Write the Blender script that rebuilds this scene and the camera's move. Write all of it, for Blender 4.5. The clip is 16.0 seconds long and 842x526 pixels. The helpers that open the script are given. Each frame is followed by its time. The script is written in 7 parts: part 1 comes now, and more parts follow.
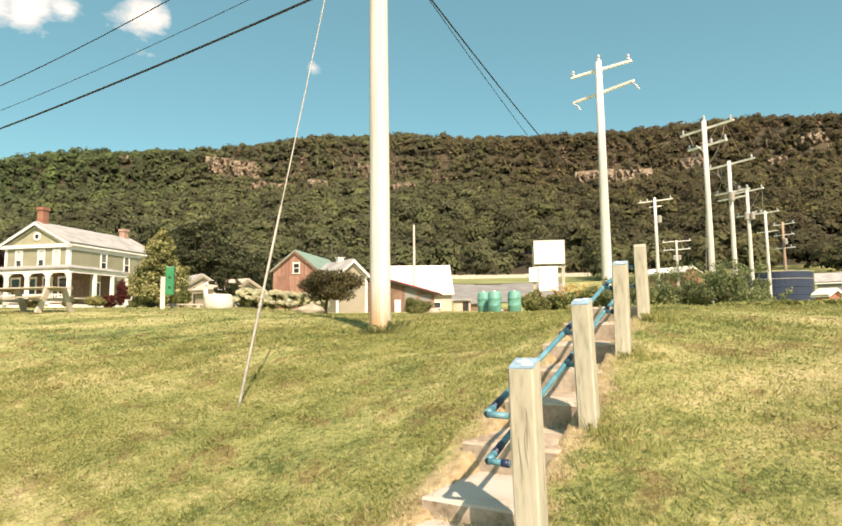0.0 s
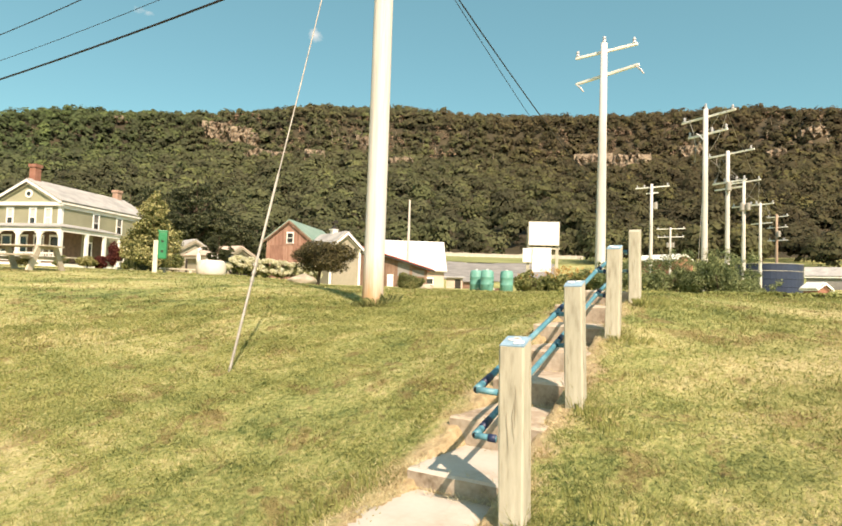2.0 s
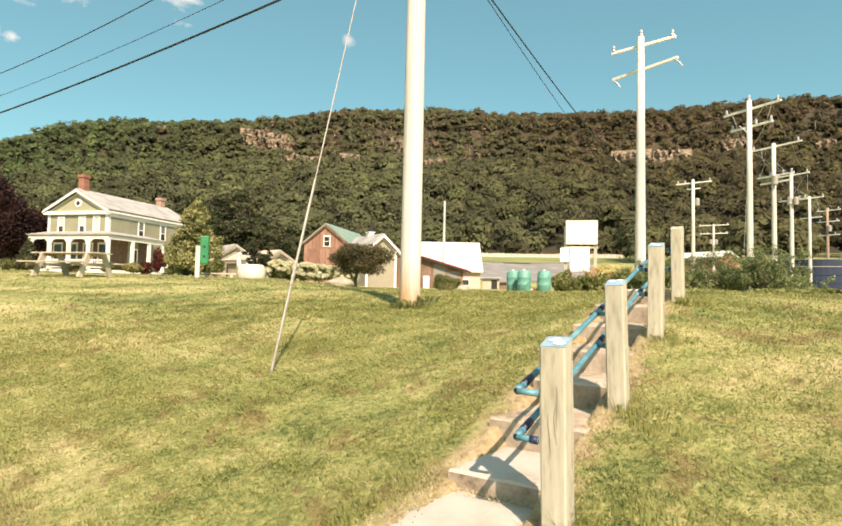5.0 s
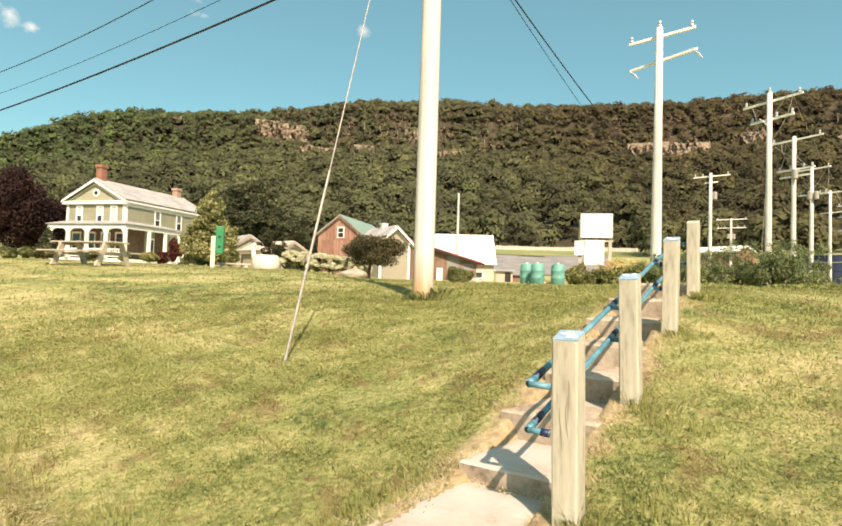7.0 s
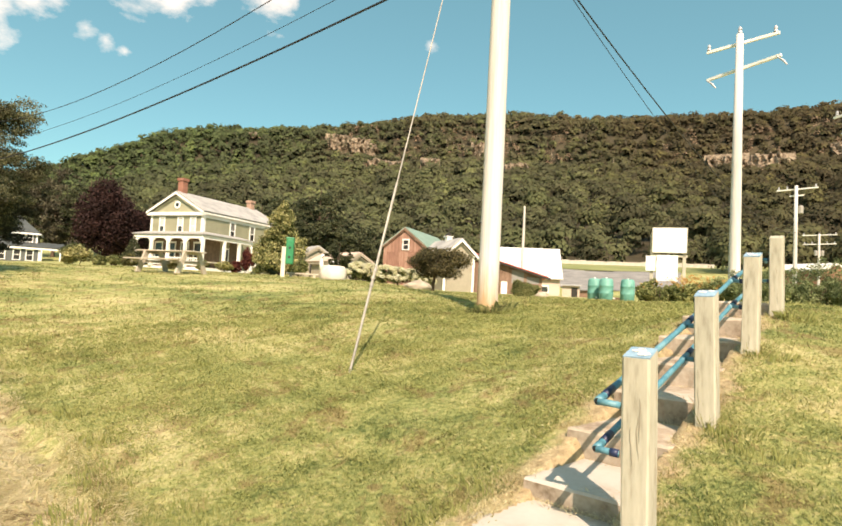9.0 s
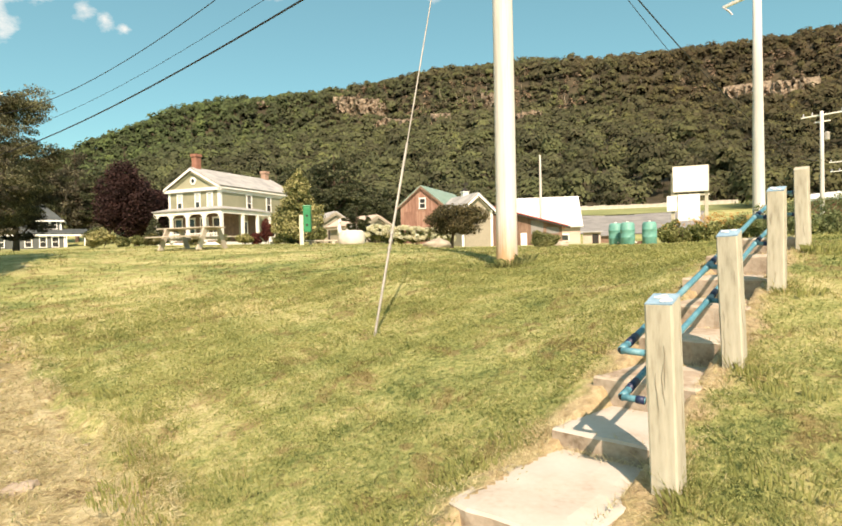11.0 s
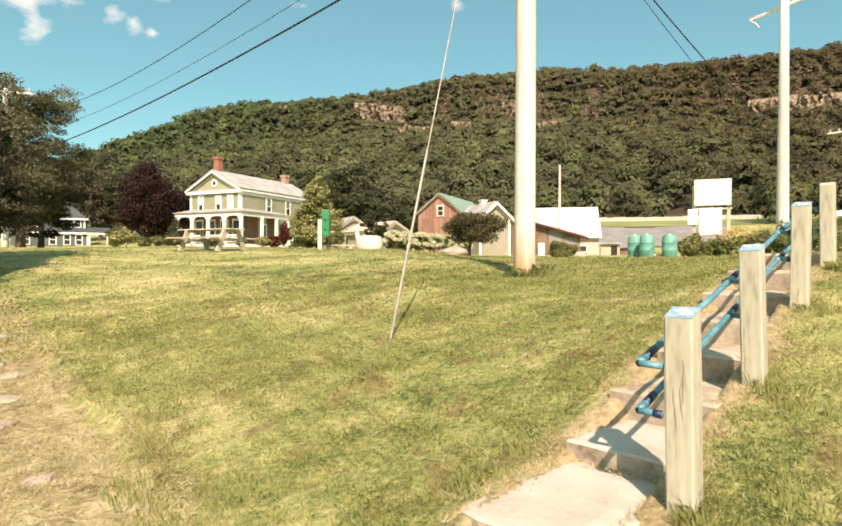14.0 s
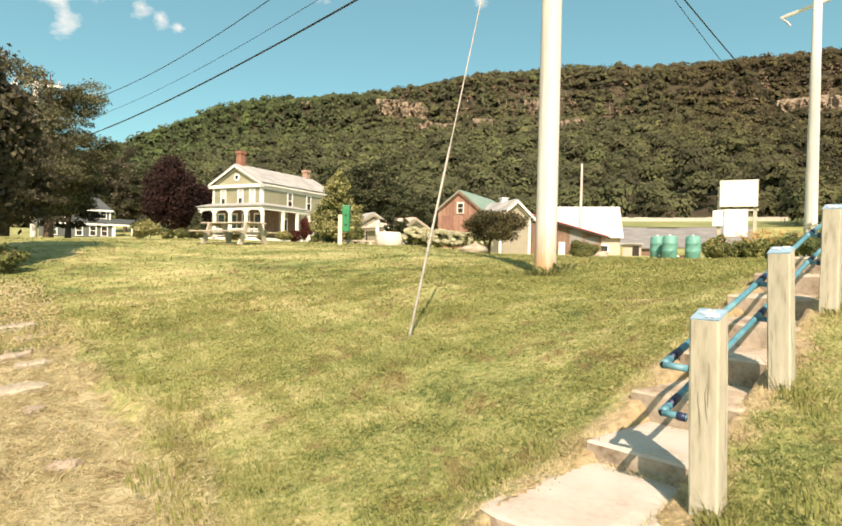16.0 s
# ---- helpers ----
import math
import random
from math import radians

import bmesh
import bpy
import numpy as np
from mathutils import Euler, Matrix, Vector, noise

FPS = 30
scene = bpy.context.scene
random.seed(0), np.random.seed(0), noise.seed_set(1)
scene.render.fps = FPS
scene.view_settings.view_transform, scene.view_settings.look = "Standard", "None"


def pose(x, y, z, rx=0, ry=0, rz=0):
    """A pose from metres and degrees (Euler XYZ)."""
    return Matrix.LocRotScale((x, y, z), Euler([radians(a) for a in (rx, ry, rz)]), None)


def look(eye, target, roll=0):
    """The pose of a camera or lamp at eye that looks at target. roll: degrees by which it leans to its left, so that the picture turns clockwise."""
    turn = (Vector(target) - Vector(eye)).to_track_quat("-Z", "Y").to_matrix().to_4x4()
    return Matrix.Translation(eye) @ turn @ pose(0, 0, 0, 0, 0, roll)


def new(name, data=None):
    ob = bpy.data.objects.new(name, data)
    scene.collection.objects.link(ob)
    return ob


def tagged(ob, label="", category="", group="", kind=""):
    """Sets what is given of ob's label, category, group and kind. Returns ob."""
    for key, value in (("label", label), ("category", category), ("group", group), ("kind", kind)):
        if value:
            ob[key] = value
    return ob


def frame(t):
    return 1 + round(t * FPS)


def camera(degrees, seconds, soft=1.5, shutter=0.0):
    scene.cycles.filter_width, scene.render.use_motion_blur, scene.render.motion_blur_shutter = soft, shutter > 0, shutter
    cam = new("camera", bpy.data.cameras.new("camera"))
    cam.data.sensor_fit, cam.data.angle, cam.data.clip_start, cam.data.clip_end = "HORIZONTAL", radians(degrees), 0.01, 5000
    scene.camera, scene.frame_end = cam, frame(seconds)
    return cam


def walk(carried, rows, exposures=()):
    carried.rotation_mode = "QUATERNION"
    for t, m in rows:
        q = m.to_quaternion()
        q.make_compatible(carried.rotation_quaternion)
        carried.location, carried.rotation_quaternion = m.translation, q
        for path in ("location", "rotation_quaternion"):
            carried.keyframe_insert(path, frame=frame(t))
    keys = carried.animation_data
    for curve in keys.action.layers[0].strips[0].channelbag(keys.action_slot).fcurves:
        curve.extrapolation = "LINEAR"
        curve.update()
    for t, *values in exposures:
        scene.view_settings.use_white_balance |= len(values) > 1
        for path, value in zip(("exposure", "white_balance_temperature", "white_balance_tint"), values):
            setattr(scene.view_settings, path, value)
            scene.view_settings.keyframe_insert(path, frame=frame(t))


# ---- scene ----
EYE = 1.5
cam = camera(72.09, 16.0, soft=1.75)
ROWS = [
    (0.0, 0.0153, 0.0109, 0.0023, 95.303, 0.631, 0.245),
    (0.5, 0.0181, 0.0078, -0.0018, 95.319, -0.300, -1.416),
    (1.0, 0.0098, 0.0052, 0.0023, 95.197, -0.571, -1.295),
    (1.5, 0.0085, 0.0053, 0.0012, 94.933, -1.620, -1.595),
    (2.0, 0.0020, 0.0050, -0.0033, 92.909, -1.977, -0.576),
    (2.5, 0.0065, 0.0058, -0.0038, 93.045, -2.194, 0.215),
    (3.0, 0.0055, 0.0061, -0.0076, 93.164, -2.085, 0.681),
    (3.5, 0.0017, 0.0020, -0.0071, 93.270, -1.880, 0.553),
    (4.0, 0.0054, 0.0034, -0.0059, 92.806, -1.500, 0.948),
    (4.2, -0.0125, 0.0038, -0.0046, 92.602, -1.229, 3.129),
    (6.5, 0.0032, 0.0021, -0.0045, 93.847, -1.466, 2.678),
    (7.0, -0.0069, -0.0035, -0.0038, 92.119, -1.878, 4.303),
    (7.5, -0.0064, -0.0038, -0.0084, 92.302, -1.315, 9.156),
    (8.0, -0.0028, -0.0051, -0.0034, 91.950, -1.159, 13.626),
    (8.5, -0.0093, -0.0081, -0.0055, 93.061, -2.138, 12.171),
    (9.0, -0.0160, -0.0142, -0.0090, 93.101, -3.048, 10.603),
    (9.2, -0.0162, -0.0176, -0.0106, 92.127, -2.532, 11.823),
    (11.3, 0.0033, 0.0053, 0.0130, 88.946, 1.398, 12.402),
    (11.5, 0.0042, 0.0053, 0.0133, 89.352, 1.179, 11.980),
    (12.0, 0.0092, 0.0066, 0.0096, 89.571, 0.778, 10.923),
    (12.5, 0.0103, 0.0047, 0.0057, 89.715, 2.336, 13.622),
    (13.0, 0.0027, 0.0030, 0.0060, 89.681, 1.304, 14.352),
    (13.5, 0.0007, 0.0014, 0.0053, 89.698, 0.552, 13.748),
    (14.0, -0.0050, -0.0034, 0.0073, 89.646, -0.343, 14.267),
    (14.5, -0.0027, -0.0048, 0.0039, 90.575, -0.391, 14.495),
    (15.0, -0.0009, -0.0087, 0.0026, 89.785, 0.453, 14.864),
    (15.5, -0.0049, -0.0040, 0.0016, 88.851, -0.475, 15.376),
    (16.0, -0.0233, -0.0060, 0.0039, 89.306, -1.385, 16.140),
]
walk(cam, [(t, pose(x, y, z + EYE, rx, ry, rz)) for t, x, y, z, rx, ry, rz in ROWS],
     exposures=[(0.0, 0.80, 7900, 23), (16.0, 0.80, 7900, 23)])

# ---- sky and sun ----
SUN_AZ, SUN_EL = 161.5, 43.0          # degrees clockwise from +y, above the horizon
sun_dir = Vector((math.sin(radians(SUN_AZ)) * math.cos(radians(SUN_EL)),
                  math.cos(radians(SUN_AZ)) * math.cos(radians(SUN_EL)), math.sin(radians(SUN_EL))))
sun = new("sun", bpy.data.lights.new("sun", "SUN"))
sun.data.energy, sun.data.angle, sun.data.color = 4.75, radians(0.53), (1.0, 0.92, 0.80)
sun.matrix_world = look(sun_dir * 50, (0, 0, 0))


def link(nt, a, b):
    nt.links.new(a, b)


def math_node(nt, op, a, b=None, clamp=False):
    n = nt.nodes.new("ShaderNodeMath")
    n.operation, n.use_clamp = op, clamp
    for i, v in enumerate((a, b)):
        if v is None:
            continue
        if isinstance(v, (int, float)):
            n.inputs[i].default_value = v
        else:
            link(nt, v, n.inputs[i])
    return n.outputs[0]


def ramp(nt, fac, stops):
    n = nt.nodes.new("ShaderNodeValToRGB")
    e = n.color_ramp.elements
    e[0].position, e[0].color = stops[0][0], (*stops[0][1], 1)
    e[1].position, e[1].color = stops[-1][0], (*stops[-1][1], 1)
    for p, c in stops[1:-1]:
        k = e.new(p)
        k.color = (*c, 1)
    link(nt, fac, n.inputs[0])
    return n.outputs[0]


def noise_node(nt, vec, scale, detail=4, rough=0.55, distort=0.0):
    n = nt.nodes.new("ShaderNodeTexNoise")
    n.inputs["Scale"].default_value, n.inputs["Detail"].default_value = scale, detail
    n.inputs["Roughness"].default_value, n.inputs["Distortion"].default_value = rough, distort
    if vec is not None:
        link(nt, vec, n.inputs["Vector"])
    return n.outputs[0]


def mix_node(nt, fac, a, b, kind="MIX"):
    n = nt.nodes.new("ShaderNodeMix")
    n.data_type, n.blend_type = "RGBA", kind
    if isinstance(fac, (int, float)):
        n.inputs["Factor"].default_value = fac
    else:
        link(nt, fac, n.inputs["Factor"])
    for sock, v in ((n.inputs[6], a), (n.inputs[7], b)):
        if isinstance(v, tuple):
            sock.default_value = (*v, 1)
        else:
            link(nt, v, sock)
    return n.outputs[2]


def build_world():
    world = bpy.data.worlds.new("sky")
    scene.world = world
    world.use_nodes = True
    nt = world.node_tree
    nt.nodes.clear()
    out = nt.nodes.new("ShaderNodeOutputWorld")
    bg = nt.nodes.new("ShaderNodeBackground")
    sky = nt.nodes.new("ShaderNodeTexSky")
    sky.sky_type, sky.sun_disc = "NISHITA", False
    sky.sun_elevation, sky.sun_rotation = radians(SUN_EL), radians(SUN_AZ)
    sky.air_density, sky.dust_density, sky.ozone_density = 1.0, 0.6, 1.0
    co = nt.nodes.new("ShaderNodeTexCoord").outputs["Generated"]
    # fair-weather clouds in view, and larger unseen ones added as warm fill light
    mp = nt.nodes.new("ShaderNodeMapping")
    mp.inputs["Scale"].default_value = (1.0, 1.0, 1.7)
    link(nt, co, mp.inputs[0])
    small = noise_node(nt, mp.outputs[0], 13.0, 8, 0.6, 0.2)
    cover = None
    # cloud groups: azimuth, elevation, size, weight
    for az, el, size, w in CLOUDS_AND_FILL:
        d = nt.nodes.new("ShaderNodeVectorMath")
        d.operation = "DISTANCE"
        link(nt, co, d.inputs[0])
        d.inputs[1].default_value = (math.sin(radians(az)) * math.cos(radians(el)),
                                     math.cos(radians(az)) * math.cos(radians(el)), math.sin(radians(el)))
        near = math_node(nt, "MULTIPLY", math_node(nt, "SUBTRACT", 1.0, math_node(nt, "DIVIDE", d.outputs["Value"], size), True), w)
        cover = near if cover is None else math_node(nt, "MAXIMUM", cover, near)
    mask = math_node(nt, "ADD", math_node(nt, "MULTIPLY", cover, 0.62), small)
    mask = math_node(nt, "MULTIPLY", math_node(nt, "SUBTRACT", mask, 0.80), 3.4, True)
    tint = mix_node(nt, 1.0, sky.outputs[0], SKY_TINT, "MULTIPLY")
    tint = mix_node(nt, 0.35, tint, (0.95, 3.0, 3.4))
    col = mix_node(nt, math_node(nt, "MULTIPLY", mask, 0.72), tint, (8.5, 8.2, 7.6))
    link(nt, col, bg.inputs[0])
    bg.inputs[1].default_value = 0.108
    link(nt, bg.outputs[0], out.inputs[0])


SKY_TINT = (0.58, 1.06, 0.96)
CLOUDS_AND_FILL = [(-49.4, 21.0, 0.09, 1.0), (-46.4, 21.9, 0.075, 1.0), (-48.0, 18.6, 0.055, 0.72), (-42.2, 20.4, 0.042, 0.85), (-40.7, 19.9, 0.036, 0.85), (-39.2, 19.3, 0.03, 0.8),
          (-38.0, 24.5, 0.07, 1.0), (-35.4, 24.5, 0.07, 1.0), (-32.8, 25.3, 0.05, 0.85), (-26.7, 26.2, 0.075, 1.0), (-11.0, 23.7, 0.036, 1.0),
          # out of view: large clouds added to lighten and warm the shade
          (78, 32, 0.35, 1.3), (120, 24, 0.40, 1.3), (205, 34, 0.40, 1.3), (-102, 30, 0.40, 1.3), (-145, 24, 0.36, 1.3), (10, 68, 0.36, 1.3), (150, 60, 0.45, 1.3), (-80, 64, 0.36, 1.3)]
build_world()


# ---- materials ----
def surface(name, stops, scale=3.0, fine=40.0, rough=0.8, bump=0.3, metal=0.0, spec=0.4, fine_amount=0.35,
            per_object=0.0, per_island=0.0, stretch=None, bump_scale=None, distance=0.01, trans=0.0):
    """Two scales of noise over a colour ramp, with relief; optional change from piece to piece."""
    m = bpy.data.materials.new(name)
    m.use_nodes = True
    nt = m.node_tree
    b = nt.nodes["Principled BSDF"]
    co = nt.nodes.new("ShaderNodeTexCoord").outputs["Object"]
    if stretch:
        mp = nt.nodes.new("ShaderNodeMapping")
        mp.inputs["Scale"].default_value = stretch
        link(nt, co, mp.inputs[0])
        co = mp.outputs[0]
    big = noise_node(nt, co, scale, 5)
    small = noise_node(nt, co, fine, 4)
    f = math_node(nt, "ADD", math_node(nt, "MULTIPLY", big, 1 - fine_amount), math_node(nt, "MULTIPLY", small, fine_amount))
    f = math_node(nt, "ADD", math_node(nt, "MULTIPLY", math_node(nt, "SUBTRACT", f, 0.5), 2.2), 0.5)
    if per_object:
        r = nt.nodes.new("ShaderNodeObjectInfo").outputs["Random"]
        f = math_node(nt, "ADD", f, math_node(nt, "MULTIPLY", math_node(nt, "SUBTRACT", r, 0.5), per_object))
    if per_island:
        r = nt.nodes.new("ShaderNodeNewGeometry").outputs["Random Per Island"]
        f = math_node(nt, "ADD", f, math_node(nt, "MULTIPLY", math_node(nt, "SUBTRACT", r, 0.5), per_island))
    link(nt, ramp(nt, f, stops), b.inputs["Base Color"])
    b.inputs["Roughness"].default_value, b.inputs["Metallic"].default_value = rough, metal
    b.inputs["Specular IOR Level"].default_value = spec
    if bump:
        bp = nt.nodes.new("ShaderNodeBump")
        bp.inputs["Strength"].default_value, bp.inputs["Distance"].default_value = bump, distance
        link(nt, noise_node(nt, co, bump_scale or fine, 6, 0.65), bp.inputs["Height"])
        link(nt, bp.outputs[0], b.inputs["Normal"])
    if trans:
        t = nt.nodes.new("ShaderNodeBsdfTranslucent")
        link(nt, b.inputs["Base Color"].links[0].from_socket, t.inputs[0])
        mx = nt.nodes.new("ShaderNodeMixShader")
        mx.inputs[0].default_value = trans
        link(nt, b.outputs[0], mx.inputs[1])
        link(nt, t.outputs[0], mx.inputs[2])
        link(nt, mx.outputs[0], nt.nodes["Material Output"].inputs[0])
    return m


def lawn_material(name, blades):
    """Mown grass: green, clover and dry straw in drifts; bare rubble on the cut bank; worn soil along the steps."""
    m = bpy.data.materials.new(name)
    m.use_nodes = True
    nt = m.node_tree
    b = nt.nodes["Principled BSDF"]
    g = nt.nodes.new("ShaderNodeNewGeometry")
    co = g.outputs["Position"]
    mp = nt.nodes.new("ShaderNodeMapping")
    mp.inputs["Rotation"].default_value = (0, 0, radians(38))
    mp.inputs["Scale"].default_value = (0.45, 1.25, 1.0)
    link(nt, co, mp.inputs[0])
    drift = noise_node(nt, mp.outputs[0], 0.55, 6, 0.6, 0.4)
    patch = noise_node(nt, co, 2.4, 5, 0.6)
    fine = noise_node(nt, co, 24.0, 4, 0.6)
    f = math_node(nt, "ADD", math_node(nt, "MULTIPLY", drift, 0.40),
                  math_node(nt, "ADD", math_node(nt, "MULTIPLY", patch, 0.27), math_node(nt, "MULTIPLY", fine, 0.33)))
    f = math_node(nt, "ADD", math_node(nt, "MULTIPLY", math_node(nt, "SUBTRACT", f, 0.5), 4.3), 0.5)
    sp = nt.nodes.new("ShaderNodeSeparateXYZ")
    link(nt, co, sp.inputs[0])
    # the slope to the right of the steps is drier
    side = math_node(nt, "SUBTRACT", math_node(nt, "MULTIPLY", sp.outputs[0], 0.88), math_node(nt, "MULTIPLY", sp.outputs[1], 0.477))
    dry = math_node(nt, "MULTIPLY", math_node(nt, "ADD", side, 0.25), 0.6, True)
    near = math_node(nt, "SUBTRACT", 1.0, math_node(nt, "MULTIPLY", math_node(nt, "SUBTRACT", sp.outputs[1], 4.0), 0.3), True)
    f = math_node(nt, "ADD", f, math_node(nt, "MULTIPLY", math_node(nt, "MULTIPLY", dry, near), 0.09))
    # and so is the foot of the bank
    foot = math_node(nt, "MULTIPLY", math_node(nt, "SUBTRACT", 0.55, sp.outputs[2]), 0.45, True)
    f = math_node(nt, "ADD", f, math_node(nt, "MULTIPLY", foot, 0.12))
    if blades:
        f = math_node(nt, "ADD", f, math_node(nt, "MULTIPLY", math_node(nt, "SUBTRACT", g.outputs["Random Per Island"], 0.5), 0.50))
    col = ramp(nt, f, GRASS)
    # worn brown spots where the turf has died
    worn = math_node(nt, "MULTIPLY", math_node(nt, "SUBTRACT", noise_node(nt, co, 2.1, 6, 0.70, 0.6), 0.54), 16.0, True)
    worn = math_node(nt, "ADD", worn, math_node(nt, "MULTIPLY", math_node(nt, "MULTIPLY", dry, near), 0.58), True)
    col = mix_node(nt, math_node(nt, "MULTIPLY", worn, 0.62), col, (0.225, 0.15, 0.07))
    if not blades:
        # rubble on the cut bank
        edge = math_node(nt, "ADD", math_node(nt, "SUBTRACT", math_node(nt, "MULTIPLY", sp.outputs[0], 0.75), 1.22), sp.outputs[1])
        edge = math_node(nt, "ADD", edge, math_node(nt, "MULTIPLY", math_node(nt, "SUBTRACT", noise_node(nt, co, 1.4, 6, 0.65), 0.5), 1.3))
        bare = math_node(nt, "MULTIPLY", math_node(nt, "SUBTRACT", 0.05, edge), 6.0, True)
        far = math_node(nt, "SUBTRACT", 1.0, math_node(nt, "MULTIPLY", math_node(nt, "SUBTRACT", sp.outputs[1], 9.2), 0.8), True)
        bare = math_node(nt, "MULTIPLY", bare, far)
        rm = nt.nodes.new("ShaderNodeMapping")
        rm.inputs["Rotation"].default_value, rm.inputs["Scale"].default_value = (0, 0, radians(-35)), (0.55, 1.5, 1.0)
        link(nt, co, rm.inputs[0])
        rub = ramp(nt, noise_node(nt, rm.outputs[0], 5.0, 9, 0.72, 0.9), [(0.35, (0.15, 0.10, 0.055)), (0.43, (0.34, 0.27, 0.145)), (0.53, (0.48, 0.41, 0.24)), (0.72, (0.58, 0.52, 0.355))])
        col = mix_node(nt, bare, col, rub)
        # worn soil and dead thatch beside the steps
        lx = math_node(nt, "SUBTRACT", sp.outputs[0], 0.445)
        ly = math_node(nt, "SUBTRACT", sp.outputs[1], 2.562)
        w = math_node(nt, "SUBTRACT", math_node(nt, "MULTIPLY", ly, 0.477), math_node(nt, "MULTIPLY", lx, 0.879))
        s = math_node(nt, "ADD", math_node(nt, "MULTIPLY", lx, 0.477), math_node(nt, "MULTIPLY", ly, 0.879))
        off = math_node(nt, "ABSOLUTE", math_node(nt, "SUBTRACT", w, 0.38))
        off = math_node(nt, "ADD", off, math_node(nt, "MULTIPLY", math_node(nt, "SUBTRACT", noise_node(nt, co, 5.0, 5), 0.5), 0.55))
        soil = math_node(nt, "MULTIPLY", math_node(nt, "SUBTRACT", 0.42, off), 9.0, True)
        soil = math_node(nt, "MULTIPLY", soil, math_node(nt, "MULTIPLY", math_node(nt, "SUBTRACT", 4.2, s), 2.0, True))
        soil = math_node(nt, "MULTIPLY", soil, math_node(nt, "MULTIPLY", math_node(nt, "ADD", s, 1.0), 3.0, True))
        dirt = ramp(nt, noise_node(nt, co, 14.0, 6, 0.7), [(0.3, (0.27, 0.195, 0.105)), (0.55, (0.46, 0.36, 0.21)), (0.8, (0.58, 0.49, 0.31))])
        col = mix_node(nt, soil, col, dirt)
    link(nt, col, b.inputs["Base Color"])
    b.inputs["Roughness"].default_value = 0.85
    b.inputs["Specular IOR Level"].default_value = 0.25
    if not blades:
        bp = nt.nodes.new("ShaderNodeBump")
        bp.inputs["Strength"].default_value, bp.inputs["Distance"].default_value = 0.9, 0.03
        h = math_node(nt, "ADD", noise_node(nt, co, 30.0, 6, 0.7), math_node(nt, "MULTIPLY", noise_node(nt, co, 7.0, 4), 1.5))
        link(nt, h, bp.inputs["Height"])
        link(nt, bp.outputs[0], b.inputs["Normal"])
    else:
        t = nt.nodes.new("ShaderNodeBsdfTranslucent")
        link(nt, col, t.inputs[0])
        mx = nt.nodes.new("ShaderNodeMixShader")
        mx.inputs[0].default_value = 0.45
        link(nt, b.outputs[0], mx.inputs[1])
        link(nt, t.outputs[0], mx.inputs[2])
        link(nt, mx.outputs[0], nt.nodes["Material Output"].inputs[0])
    return m


GRASS = [(0.02, (0.075, 0.108, 0.032)), (0.28, (0.185, 0.218, 0.070)), (0.52, (0.315, 0.325, 0.120)), (0.76, (0.430, 0.395, 0.182)), (0.98, (0.55, 0.48, 0.26))]
M_LAWN = lawn_material("lawn", False)
M_BLADE = lawn_material("grass_blades", True)
M_FOREST = surface("forest_leaves", [(0.1, (0.070, 0.075, 0.042)), (0.5, (0.100, 0.106, 0.058)), (1.0, (0.140, 0.142, 0.078))],
                   scale=0.10, fine=1.3, rough=0.9, bump=0, per_island=0.5, spec=0.1, fine_amount=0.45)
M_SPRAY = surface("forest_boughs", [(0.05, (0.054, 0.058, 0.034)), (0.4, (0.083, 0.090, 0.049)), (0.7, (0.114, 0.122, 0.062)), (1.0, (0.160, 0.163, 0.085))],
                  scale=0.030, fine=0.16, rough=0.85, bump=0, per_island=0.22, spec=0.1, fine_amount=0.5)


def brown_the_crest(m):
    """Oak and bare scrub towards the crest turn the woods brown in drifts."""
    nt = m.node_tree
    b = nt.nodes["Principled BSDF"]
    co = nt.nodes.new("ShaderNodeNewGeometry").outputs["Position"]
    sp = nt.nodes.new("ShaderNodeSeparateXYZ")
    link(nt, co, sp.inputs[0])
    up = math_node(nt, "MULTIPLY", math_node(nt, "SUBTRACT", sp.outputs[2], 60.0), 0.009, True)
    drift = math_node(nt, "MULTIPLY", math_node(nt, "SUBTRACT", noise_node(nt, co, 0.03, 5, 0.65), 0.40), 4.0, True)
    old = b.inputs["Base Color"].links[0].from_socket
    up = math_node(nt, "MULTIPLY", up, math_node(nt, "MULTIPLY", math_node(nt, "ADD", sp.outputs[0], 240.0), 0.007, True))
    link(nt, mix_node(nt, math_node(nt, "MULTIPLY", math_node(nt, "MULTIPLY", up, drift), 0.5), old, (0.105, 0.070, 0.044)), b.inputs["Base Color"])


